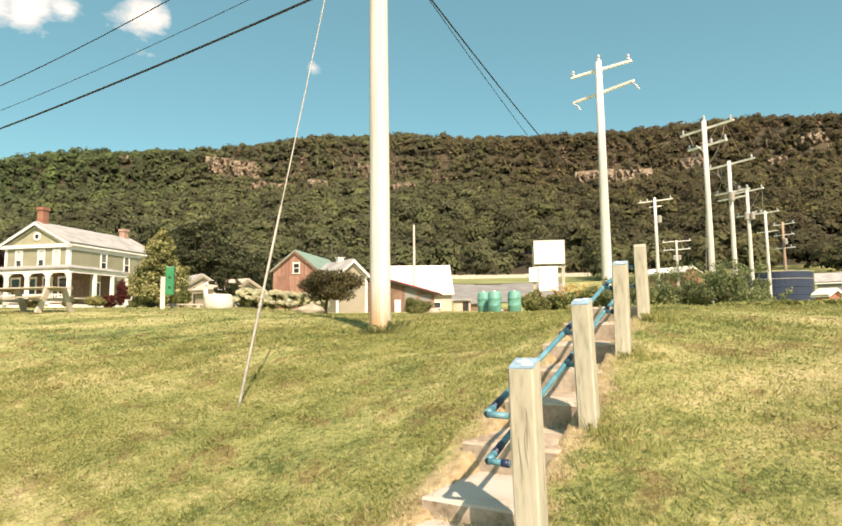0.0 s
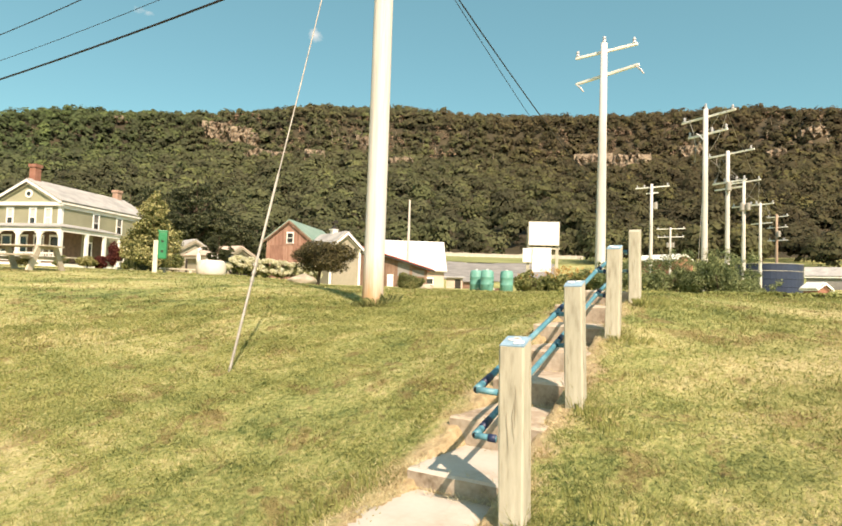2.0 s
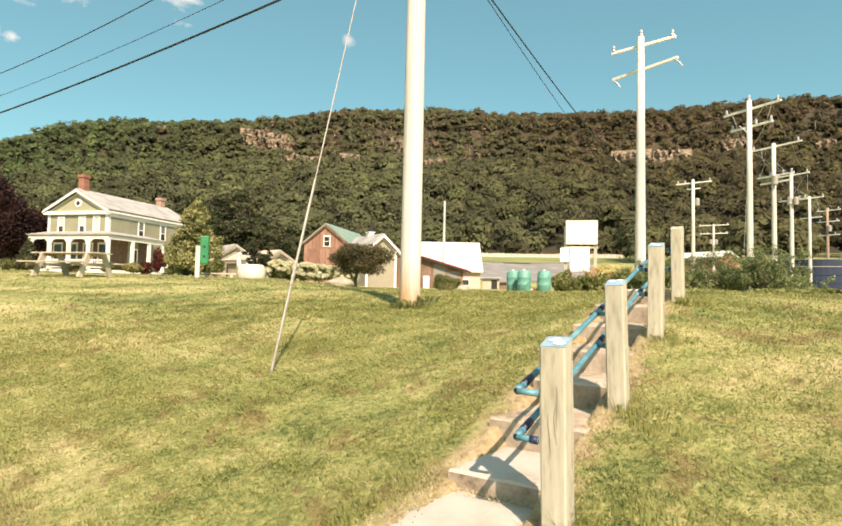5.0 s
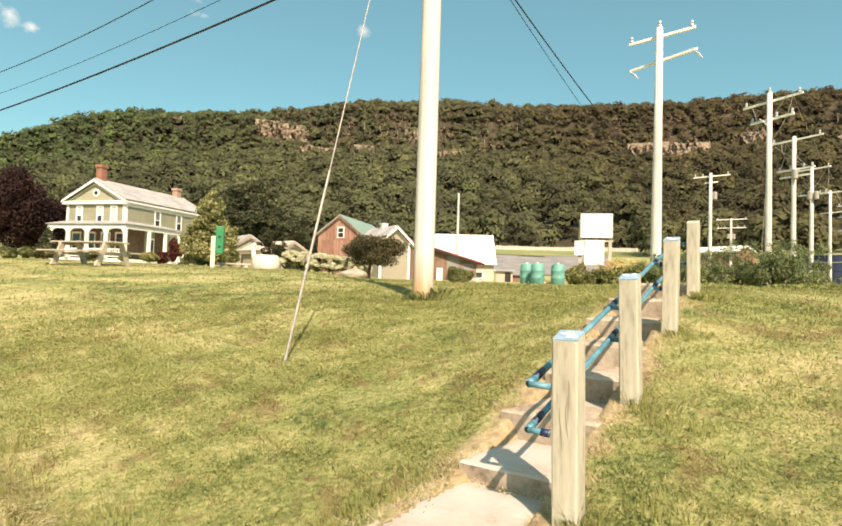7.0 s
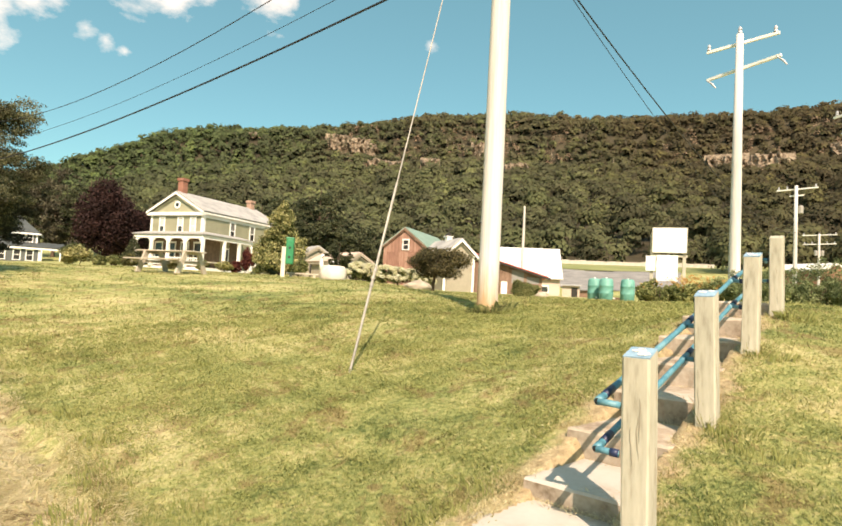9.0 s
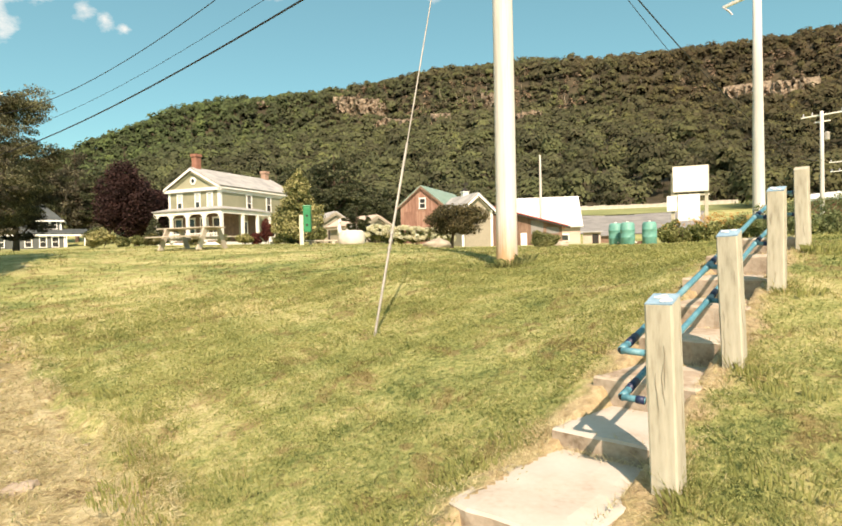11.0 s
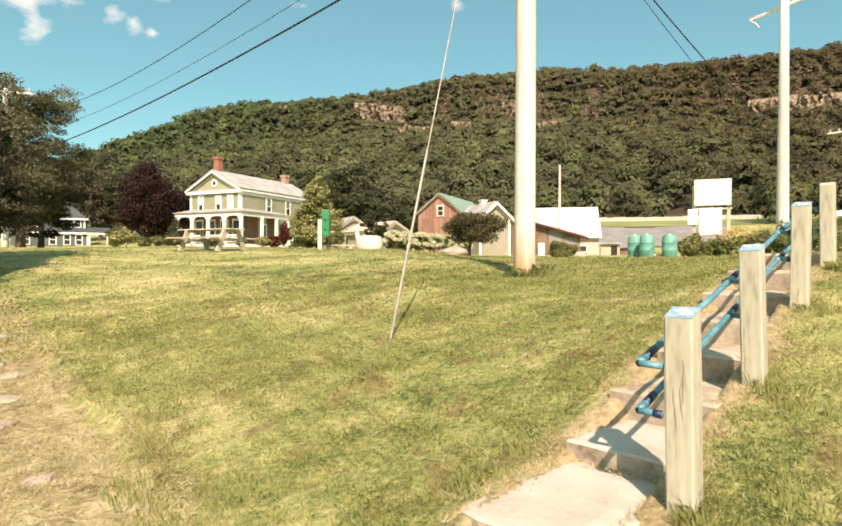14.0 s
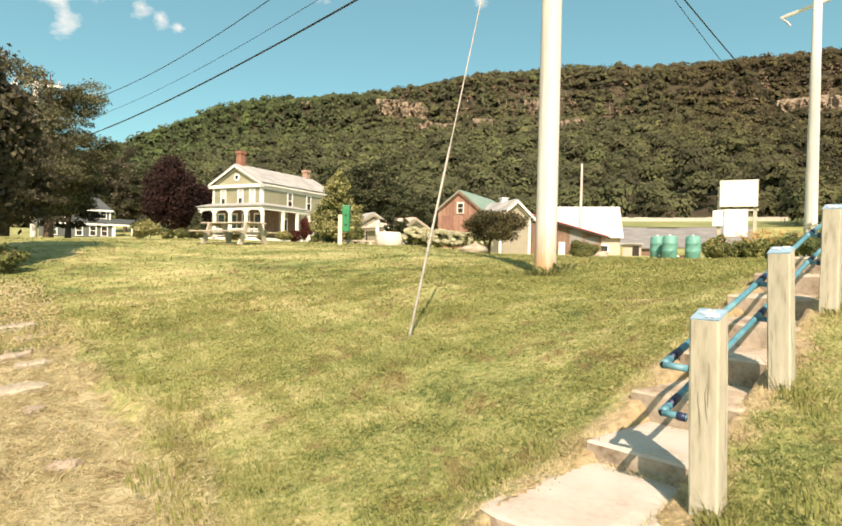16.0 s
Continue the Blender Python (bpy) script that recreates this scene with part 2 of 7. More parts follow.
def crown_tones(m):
    """Each crown has a tone of its own, from dark to pale yellow-green; the east carries shade."""
    nt = m.node_tree
    b = nt.nodes["Principled BSDF"]
    co = nt.nodes.new("ShaderNodeNewGeometry").outputs["Position"]
    own = nt.nodes.new("ShaderNodeAttribute")
    own.attribute_name = "crown_tone"
    tone = ramp(nt, own.outputs["Fac"], [(0.0, (0.60, 0.56, 0.62)), (0.35, (0.86, 0.85, 0.88)), (0.7, (1.12, 1.18, 1.02)), (1.0, (1.62, 1.66, 1.30))])
    old = b.inputs["Base Color"].links[0].from_socket
    both = mix_node(nt, 1.0, old, tone, "MULTIPLY")
    # the dimmer, browner eastern half: its shade is multiplied into the colour
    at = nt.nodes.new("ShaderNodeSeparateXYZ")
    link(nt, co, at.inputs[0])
    east_shade = math_node(nt, "MULTIPLY", math_node(nt, "ADD", at.outputs[0], math_node(nt, "ADD", math_node(nt, "MULTIPLY", noise_node(nt, co, 0.02, 4), 160.0), -70.0)), 0.008, True)
    dark = mix_node(nt, east_shade, both, mix_node(nt, 1.0, both, (0.84, 0.71, 0.73), "MULTIPLY"))
    # fresher green woods on the western shoulder
    west = math_node(nt, "MULTIPLY", math_node(nt, "SUBTRACT", math_node(nt, "MULTIPLY", noise_node(nt, co, 0.015, 4), 120.0), math_node(nt, "ADD", at.outputs[0], 190.0)), 0.006, True)
    link(nt, mix_node(nt, west, dark, mix_node(nt, 1.0, dark, (0.78, 0.96, 0.84), "MULTIPLY")), b.inputs["Base Color"])


def face_with_boughs(m):
    """Shading follows the boughs."""
    nt = m.node_tree
    n = nt.nodes.new("ShaderNodeAttribute")
    n.attribute_name = "bough_facing"
    link(nt, n.outputs["Vector"], nt.nodes["Principled BSDF"].inputs["Normal"])


def let_light_through(m, amount):
    """Thin leaves pass some of the light on."""
    nt = m.node_tree
    b = nt.nodes["Principled BSDF"]
    t = nt.nodes.new("ShaderNodeBsdfTranslucent")
    link(nt, b.inputs["Base Color"].links[0].from_socket, t.inputs[0])
    mx = nt.nodes.new("ShaderNodeMixShader")
    mx.inputs[0].default_value = amount
    link(nt, b.outputs[0], mx.inputs[1])
    link(nt, t.outputs[0], mx.inputs[2])
    link(nt, mx.outputs[0], nt.nodes["Material Output"].inputs[0])


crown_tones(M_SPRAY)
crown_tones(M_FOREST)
brown_the_crest(M_SPRAY)
brown_the_crest(M_FOREST)
face_with_boughs(M_SPRAY)
face_with_boughs(M_FOREST)
let_light_through(M_SPRAY, 0.22)
let_light_through(M_FOREST, 0.22)
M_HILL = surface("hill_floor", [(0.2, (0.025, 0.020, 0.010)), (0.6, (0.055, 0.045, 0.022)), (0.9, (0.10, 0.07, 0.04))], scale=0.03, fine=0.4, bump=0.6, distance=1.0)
M_CLIFF = surface("cliff_rock", [(0.25, (0.09, 0.066, 0.045)), (0.48, (0.23, 0.175, 0.12)), (0.85, (0.38, 0.305, 0.215))], scale=0.35, fine=1.6, bump=1.0, distance=1.0, bump_scale=0.5)
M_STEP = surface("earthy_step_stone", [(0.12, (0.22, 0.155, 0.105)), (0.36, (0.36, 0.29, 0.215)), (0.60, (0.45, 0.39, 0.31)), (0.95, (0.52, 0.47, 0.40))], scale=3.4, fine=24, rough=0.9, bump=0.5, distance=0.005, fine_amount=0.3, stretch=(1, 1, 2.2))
# step faces: earth stain, made darker to carry some of their shade
M_RISER = surface("stained_shaded_step_face", [(0.15, (0.17, 0.125, 0.085)), (0.42, (0.29, 0.235, 0.175)), (0.85, (0.40, 0.345, 0.275))], scale=5, fine=30, rough=0.95, bump=0.6, distance=0.006, fine_amount=0.4)
M_PALEBRICK = surface("weathered_pale_brick", [(0.2, (0.33, 0.20, 0.145)), (0.8, (0.42, 0.28, 0.21))], scale=3, fine=14, rough=0.9, bump=0.4)
M_FADED = surface("faded_red_brickwork", [(0.2, (0.24, 0.105, 0.065)), (0.8, (0.34, 0.165, 0.11))], scale=0.6, fine=5, rough=0.7, bump=0.1)
M_BARE = surface("bare_branches", [(0.2, (0.10, 0.065, 0.04)), (0.8, (0.28, 0.19, 0.12))], scale=0.2, fine=2.0, per_island=0.6, bump=0.5)
M_POST = surface("weathered_post", [(0.05, (0.25, 0.228, 0.165)), (0.42, (0.40, 0.375, 0.29)), (0.9, (0.50, 0.475, 0.375))], scale=7, fine=40, stretch=(1.2, 1.2, 0.22), rough=0.8,
                 bump=0.5, distance=0.004, fine_amount=0.5)


def stained_pole():
    m = surface("utility_pole_wood", [(0.2, (0.45, 0.43, 0.385)), (0.5, (0.57, 0.55, 0.505)), (0.85, (0.64, 0.625, 0.585))], scale=3, fine=22, stretch=(1.5, 1.5, 0.07), rough=0.85,
                bump=0.6, distance=0.006, fine_amount=0.5)
    nt = m.node_tree
    b = nt.nodes["Principled BSDF"]
    co = nt.nodes.new("ShaderNodeTexCoord").outputs["Object"]
    sp = nt.nodes.new("ShaderNodeSeparateXYZ")
    link(nt, co, sp.inputs[0])
    mp = nt.nodes.new("ShaderNodeMapping")
    mp.inputs["Scale"].default_value = (5.0, 5.0, 0.6)
    link(nt, co, mp.inputs[0])
    streak = noise_node(nt, mp.outputs[0], 1.6, 6, 0.7)
    h = math_node(nt, "ADD", sp.outputs[2], math_node(nt, "MULTIPLY", math_node(nt, "SUBTRACT", streak, 0.5), 1.6))
    rust = math_node(nt, "SUBTRACT", 1.05, math_node(nt, "MULTIPLY", h, 1.25), True)
    old = b.inputs["Base Color"].links[0].from_socket
    link(nt, mix_node(nt, math_node(nt, "MULTIPLY", rust, 0.85), old, (0.44, 0.255, 0.10)), b.inputs["Base Color"])
    return m


M_POLE = stained_pole()
M_CHECK = surface("drying_crack", [(0.2, (0.26, 0.215, 0.155)), (0.8, (0.36, 0.31, 0.23))], bump=0)
M_POLE_FAR = surface("grey_pole_wood", [(0.2, (0.44, 0.42, 0.385)), (0.8, (0.64, 0.62, 0.575))], scale=2, fine=12, stretch=(1, 1, 0.1), rough=0.85, bump=0.3)
M_POLE_BROWN = surface("brown_pole_wood", [(0.2, (0.26, 0.18, 0.125)), (0.8, (0.40, 0.30, 0.22))], scale=2, fine=12, stretch=(1, 1, 0.1), rough=0.85, bump=0.3)
M_BLUE = surface("blue_pipe_paint", [(0.2, (0.035, 0.150, 0.205)), (0.5, (0.060, 0.215, 0.275)), (0.85, (0.17, 0.34, 0.385))], scale=6, fine=60, rough=0.45, bump=0.1, distance=0.001)
M_NAVY = surface("navy_pipe_paint", [(0.2, (0.008, 0.016, 0.05)), (0.8, (0.022, 0.035, 0.085))], scale=6, fine=60, rough=0.45, bump=0.1, distance=0.001)
M_HOLLOW = surface("pipe_inside", [(0.2, (0.01, 0.01, 0.012)), (0.8, (0.03, 0.03, 0.03))], bump=0)
M_BLUECAP = surface("blue_grey_cap_paint", [(0.2, (0.16, 0.28, 0.38)), (0.8, (0.30, 0.44, 0.52))], scale=12, fine=60, rough=0.6, bump=0.15, distance=0.001)
M_WHITE = surface("white_paint", [(0.1, (0.66, 0.64, 0.58)), (0.6, (0.80, 0.79, 0.74))], scale=1.2, fine=14, rough=0.6, bump=0.1, distance=0.002)
M_CONC = surface("old_concrete", [(0.10, (0.35, 0.30, 0.24)), (0.30, (0.42, 0.375, 0.315)), (0.50, (0.455, 0.42, 0.365)), (0.9, (0.49, 0.46, 0.41))], scale=2.2, fine=30, rough=0.9, bump=0.35, distance=0.003, fine_amount=0.22)
M_SIDING = surface("green_siding", [(0.2, (0.275, 0.272, 0.182)), (0.8, (0.34, 0.332, 0.228))], scale=0.8, fine=9, rough=0.7, bump=0.1)
M_ROOFGREY = surface("grey_shingle", [(0.2, (0.26, 0.26, 0.25)), (0.8, (0.42, 0.41, 0.39))], scale=1, fine=7, rough=0.9, bump=0.4)
M_BRICK = surface("red_brick", [(0.2, (0.235, 0.098, 0.065)), (0.8, (0.33, 0.16, 0.115))], scale=3, fine=14, rough=0.9, bump=0.4)
M_DARK = surface("dark_opening", [(0.2, (0.012, 0.010, 0.008)), (0.8, (0.035, 0.028, 0.022))], rough=0.6, bump=0)
M_PORCHSHADE = surface("shaded_porch_wall", [(0.2, (0.10, 0.065, 0.04)), (0.8, (0.17, 0.11, 0.07))], rough=0.8, bump=0.1)
M_BARN = surface("faded_red_boards", [(0.15, (0.20, 0.10, 0.072)), (0.5, (0.31, 0.17, 0.125)), (0.85, (0.40, 0.27, 0.20))], scale=0.7, fine=6, stretch=(1, 1, 0.2), rough=0.9, bump=0.3, per_object=0.35)
M_GREENROOF = surface("green_metal_roof", [(0.2, (0.17, 0.27, 0.21)), (0.8, (0.27, 0.36, 0.30))], scale=0.6, fine=5, rough=0.45, bump=0.1)
M_CREAM = surface("cream_siding", [(0.2, (0.26, 0.235, 0.175)), (0.8, (0.34, 0.305, 0.235))], scale=0.8, fine=8, rough=0.75, bump=0.1)
M_REDROOF = surface("red_metal_roof", [(0.2, (0.40, 0.06, 0.05)), (0.8, (0.55, 0.13, 0.11))], scale=0.6, fine=5, rough=0.5, bump=0.1)
M_BROWN = surface("brown_boards", [(0.2, (0.145, 0.088, 0.060)), (0.8, (0.27, 0.175, 0.125))], scale=0.7, fine=6, rough=0.9, bump=0.3, per_object=0.4)
M_WHITEROOF = surface("white_metal_roof", [(0.2, (0.66, 0.65, 0.60)), (0.8, (0.80, 0.79, 0.74))], scale=0.4, fine=3, rough=0.5, bump=0.05)
M_TANWALL = surface("tan_block_wall", [(0.2, (0.44, 0.34, 0.27)), (0.8, (0.57, 0.46, 0.38))], scale=0.8, fine=6, rough=0.9, bump=0.2)
M_TEAL = surface("teal_plastic", [(0.2, (0.08, 0.27, 0.225)), (0.8, (0.15, 0.37, 0.31))], scale=2, fine=12, rough=0.5, bump=0.05)
M_GREENBOX = surface("green_enamel", [(0.2, (0.008, 0.15, 0.06)), (0.8, (0.02, 0.23, 0.10))], scale=4, fine=30, rough=0.4, bump=0.05)
M_TABLE = surface("grey_table_boards", [(0.2, (0.33, 0.285, 0.22)), (0.8, (0.53, 0.475, 0.39))], scale=3, fine=20, rough=0.85, bump=0.3)
M_WIRE = surface("black_cable", [(0.2, (0.012, 0.012, 0.014)), (0.8, (0.03, 0.03, 0.034))], rough=0.6, bump=0)
M_STEEL = surface("galvanised_strand", [(0.2, (0.25, 0.235, 0.205)), (0.8, (0.42, 0.395, 0.35))], scale=8, fine=80, rough=0.5, bump=0.2, distance=0.002, metal=0.3)
M_INSUL = surface("porcelain", [(0.2, (0.34, 0.34, 0.36)), (0.8, (0.52, 0.53, 0.56))], rough=0.3, bump=0)
M_TANK = surface("dark_blue_steel", [(0.2, (0.018, 0.026, 0.052)), (0.8, (0.032, 0.045, 0.082))], scale=0.4, fine=3, rough=0.4, bump=0.05)
M_BARK = surface("bark", [(0.2, (0.045, 0.03, 0.02)), (0.8, (0.13, 0.09, 0.06))], scale=4, fine=25, rough=0.95, bump=0.8, stretch=(1, 1, 0.25))
M_ASPHALT = surface("grey_gravel_yard", [(0.2, (0.16, 0.155, 0.15)), (0.8, (0.28, 0.27, 0.25))], scale=0.4, fine=5, rough=0.95, bump=0.2)
M_FIELD = surface("hay_field", [(0.2, (0.15, 0.175, 0.06)), (0.8, (0.26, 0.27, 0.11))], scale=0.08, fine=1.0, rough=0.95, bump=0.2)
M_STONE = surface("field_stone", [(0.2, (0.25, 0.21, 0.155)), (0.8, (0.43, 0.38, 0.30))], scale=2, fine=14, rough=0.9, bump=0.6)


def leaf_material(name, stops, scale=0.5, trans=0.3, island=0.9):
    return surface(name, stops, scale=scale, fine=6, rough=0.72, bump=0, spec=0.2, per_island=island, trans=trans, fine_amount=0.3)


M_LEAF_DARK = leaf_material("dark_leaves", [(0.1, (0.034, 0.040, 0.022)), (0.6, (0.068, 0.080, 0.040)), (1.0, (0.145, 0.155, 0.078))])
M_LEAF_OLIVE = leaf_material("olive_leaves", [(0.1, (0.06, 0.062, 0.028)), (0.6, (0.15, 0.15, 0.062)), (1.0, (0.34, 0.30, 0.13))], trans=0.45)
M_LEAF_MAPLE = leaf_material("brownish_maple_leaves", [(0.1, (0.058, 0.058, 0.034)), (0.55, (0.125, 0.125, 0.066)), (1.0, (0.29, 0.28, 0.155))], trans=0.35)
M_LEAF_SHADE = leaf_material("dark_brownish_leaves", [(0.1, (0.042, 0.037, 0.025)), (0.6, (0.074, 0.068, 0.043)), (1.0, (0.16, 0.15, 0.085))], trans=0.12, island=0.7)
M_LEAF_DWARF = leaf_material("dark_dwarf_maple_leaves", [(0.1, (0.035, 0.032, 0.017)), (0.55, (0.085, 0.076, 0.036)), (1.0, (0.22, 0.18, 0.085))], trans=0.25)
M_CLOVER = leaf_material("clover_leaves", [(0.1, (0.135, 0.155, 0.046)), (0.5, (0.275, 0.290, 0.100)), (1.0, (0.42, 0.40, 0.165))], scale=1.5, trans=0.3, island=0.35)
M_LEAF_YELLOW = leaf_material("yellow_green_leaves", [(0.1, (0.13, 0.13, 0.045)), (0.5, (0.31, 0.30, 0.12)), (1.0, (0.56, 0.51, 0.26))])
M_LEAF_PURPLE = leaf_material("purple_leaves", [(0.1, (0.020, 0.010, 0.009)), (0.6, (0.034, 0.016, 0.014)), (1.0, (0.055, 0.026, 0.021))], trans=0.15, island=0.5)
M_LEAF_GREEN = leaf_material("green_leaves", [(0.1, (0.065, 0.08, 0.03)), (0.6, (0.17, 0.19, 0.07)), (1.0, (0.34, 0.32, 0.14))])
M_LEAF_RED = leaf_material("maroon_leaves", [(0.1, (0.05, 0.012, 0.012)), (0.6, (0.12, 0.03, 0.025)), (1.0, (0.22, 0.08, 0.05))])
M_LEAF_FEATHER = leaf_material("feathery_leaves", [(0.1, (0.10, 0.13, 0.058)), (0.6, (0.23, 0.275, 0.125)), (1.0, (0.40, 0.43, 0.22))], trans=0.5)
M_HYDRANGEA = leaf_material("cream_blossom", [(0.1, (0.42, 0.42, 0.20)), (0.5, (0.72, 0.69, 0.50)), (1.0, (0.80, 0.78, 0.66))])
M_LILY = leaf_material("orange_lily_petals", [(0.1, (0.46, 0.22, 0.06)), (0.6, (0.58, 0.37, 0.14)), (1.0, (0.66, 0.50, 0.26))])


# ---- mesh helpers ----
def thing(name, label, category, at=(0, 0, 0), turn=0.0, group="", kind=""):
    ob = new(name)
    ob.empty_display_size = 0.1
    ob.matrix_world = pose(*at, 0, 0, turn)
    return tagged(ob, label, category, group, kind)


def finish(name, bm, mat, smooth=False):
    me = bpy.data.meshes.new(name)
    bm.to_mesh(me)
    bm.free()
    for m in (mat if isinstance(mat, (list, tuple)) else [mat]):
        me.materials.append(m)
    if smooth:
        me.polygons.foreach_set("use_smooth", np.ones(len(me.polygons), dtype=bool))
    return me


def part(name, bm, mat, parent, label="", smooth=False, m=None):
    ob = new(name, finish(name, bm, mat, smooth))
    ob.parent = parent
    if m is not None:
        ob.matrix_basis = m
    if label:
        ob["label"] = label
    return ob


def lone(name, bm, mat, label, category, at=(0, 0, 0), turn=0.0, group="", kind="", smooth=False):
    ob = new(name, finish(name, bm, mat, smooth))
    ob.matrix_world = pose(*at, 0, 0, turn)
    return tagged(ob, label, category, group, kind)


def box(bm, x0, x1, y0, y1, z0, z1, bevel=0.0):
    b = bmesh.new() if bevel else bm
    r = bmesh.ops.create_cube(b, size=1.0)
    for v in r["verts"]:
        v.co = Vector((x0 + (v.co.x + 0.5) * (x1 - x0), y0 + (v.co.y + 0.5) * (y1 - y0), z0 + (v.co.z + 0.5) * (z1 - z0)))
    if bevel:
        bmesh.ops.bevel(b, geom=list(b.edges), offset=bevel, segments=2, affect="EDGES", profile=0.6)
        tmp = bpy.data.meshes.new("tmp")
        b.to_mesh(tmp)
        b.free()
        bm.from_mesh(tmp)
        bpy.data.meshes.remove(tmp)
    return bm


def boxes(*rows, bevel=0.0):
    bm = bmesh.new()
    for r in rows:
        box(bm, *r, bevel=bevel)
    return bm


def tube(bm, points, radii, n=10, caps=True):
    """A round bar along a line of points."""
    pts = [Vector(p) for p in points]
    rs = radii if isinstance(radii, (list, tuple)) else [radii] * len(pts)
    rings = []
    for i, p in enumerate(pts):
        d = (pts[min(i + 1, len(pts) - 1)] - pts[max(i - 1, 0)]).normalized()
        a = d.orthogonal().normalized() if abs(d.z) > 0.99 else d.cross(Vector((0, 0, 1))).normalized()
        c = d.cross(a)
        rings.append([bm.verts.new(p + rs[i] * (math.cos(2 * math.pi * k / n) * a + math.sin(2 * math.pi * k / n) * c)) for k in range(n)])
    for r0, r1 in zip(rings, rings[1:]):
        for k in range(n):
            bm.faces.new((r0[k], r0[(k + 1) % n], r1[(k + 1) % n], r1[k]))
    if caps:
        bm.faces.new(rings[0][::-1])
        bm.faces.new(rings[-1])
    return bm


def tubes(points, radii, n=10):
    return tube(bmesh.new(), points, radii, n)


def sheet(bm, pts, thick):
    """A flat polygon with thickness, given by its upper corners in order."""
    pts = [Vector(p) for p in pts]
    nrm = (pts[1] - pts[0]).cross(pts[2] - pts[0]).normalized()
    top = [bm.verts.new(p) for p in pts]
    low = [bm.verts.new(p - nrm * thick) for p in pts]
    bm.faces.new(top)
    bm.faces.new(low[::-1])
    n = len(pts)
    for i in range(n):
        bm.faces.new((top[i], low[i], low[(i + 1) % n], top[(i + 1) % n]))
    return bm


def lathe(bm, profile, n=24, at=(0, 0, 0)):
    rings = [[bm.verts.new((at[0] + r * math.cos(2 * math.pi * k / n), at[1] + r * math.sin(2 * math.pi * k / n), at[2] + z)) for k in range(n)] for r, z in profile]
    for r0, r1 in zip(rings, rings[1:]):
        for k in range(n):
            bm.faces.new((r0[k], r0[(k + 1) % n], r1[(k + 1) % n], r1[k]))
    bm.faces.new(rings[0][::-1])
    bm.faces.new(rings[-1])
    return bm


def array_mesh(name, verts, faces, mat, smooth=False):
    """A mesh from arrays; faces is an N x 3 or N x 4 array."""
    me = bpy.data.meshes.new(name)
    k = faces.shape[1]
    me.vertices.add(len(verts))
    me.vertices.foreach_set("co", np.ascontiguousarray(verts, dtype=np.float32).ravel())
    me.loops.add(faces.size)
    me.loops.foreach_set("vertex_index", np.ascontiguousarray(faces, dtype=np.int32).ravel())
    me.polygons.add(len(faces))
    me.polygons.foreach_set("loop_start", np.arange(0, faces.size, k, dtype=np.int32))
    me.polygons.foreach_set("use_smooth", np.full(len(faces), smooth))
    me.update(calc_edges=True)
    me.materials.append(mat)
    return me


# ---- the lie of the land ----
def soft_min(a, b, k):
    h = np.clip(0.5 + 0.5 * (b - a) / k, 0, 1)
    return b * (1 - h) + a * h - k * h * (1 - h)


def ground_z(x, y):
    """The bank rises from the foot to a lawn, which climbs gently to the fields below the hill."""
    x, y = np.asarray(x, float), np.asarray(y, float)
    xc = np.where(x < 0, -5 * np.tanh(-x / 5), x)
    bank = -0.03 + 0.161 * xc + 0.1605 * y
    bank = -soft_min(-bank, np.full_like(bank, 0.5), 0.4)
    d = np.hypot(x, y)
    az = np.degrees(np.arctan2(x, np.maximum(y, 1e-6)))
    lift = np.interp(az, [-46, -38, -17, -8], [0.0145, 0.021, 0.021, 0.0115])          # the lawn climbs more towards the house
    top = 1.615 + lift * (d - 10) + np.interp(az, [-46, -38, -17, -5], [0.02, 0.066, 0.066, 0.092]) * np.maximum(0, d - 70) * np.clip((d - 70) / 60, 0, 1)
    # a shallow hollow across the lawn behind the near pole
    top = top - 0.16 * np.interp(az, [-18, -9, 45, 60], [0.0, 1.0, 1.0, 0.0]) * np.clip((d - 7) / 9, 0, 1) * np.clip((95 - d) / 30, 0, 1)
    top = np.where(y < 0, 1.6, top)
    land = soft_min(bank, np.minimum(top, 30), 0.62)
    # the earth is banked up along the flight of steps
    s = (x - 0.445) * 0.477 + (y - 2.562) * 0.879
    w = (y - 2.562) * 0.477 - (x - 0.445) * 0.879
    land = land + np.interp(s, [-1.8, -0.6, 0.0, 1.21, 2.48, 3.73, 5.2, 8.0], [0.0, 0.05, 0.04, 0.115, 0.195, 0.255, 0.14, 0.0]) * np.exp(-((w - 0.2) / 1.2) ** 2)
    # soil and thatch lie against the foot slab
    spill = np.where((w > 0.6) & (s > -0.9) & (s < 0.4), 0.470 - 0.45 * np.clip(w - 0.72, 0, 9) - 0.6 * np.clip(-0.55 - s, 0, 9), -9.0)
    return np.maximum(land, spill)


def gz(x, y):
    return float(ground_z(x, y))


def polar(az, d):
    return d * math.sin(radians(az)), d * math.cos(radians(az))


def on_ground(az, d, sink=0.0):
    x, y = polar(az, d)
    return (x, y, gz(x, y) - sink)


rng = np.random.default_rng(7)


def wobble(x, y, f, seed=0.0):
    """Cheap smooth noise for arrays."""
    return (np.sin(f * x + 1.3 * np.sin(0.7 * f * y + seed)) + np.sin(1.31 * f * y + 1.7 * np.sin(0.9 * f * x - seed)) + np.sin(0.77 * f * (x + y) + 2.1 + seed)) / 3


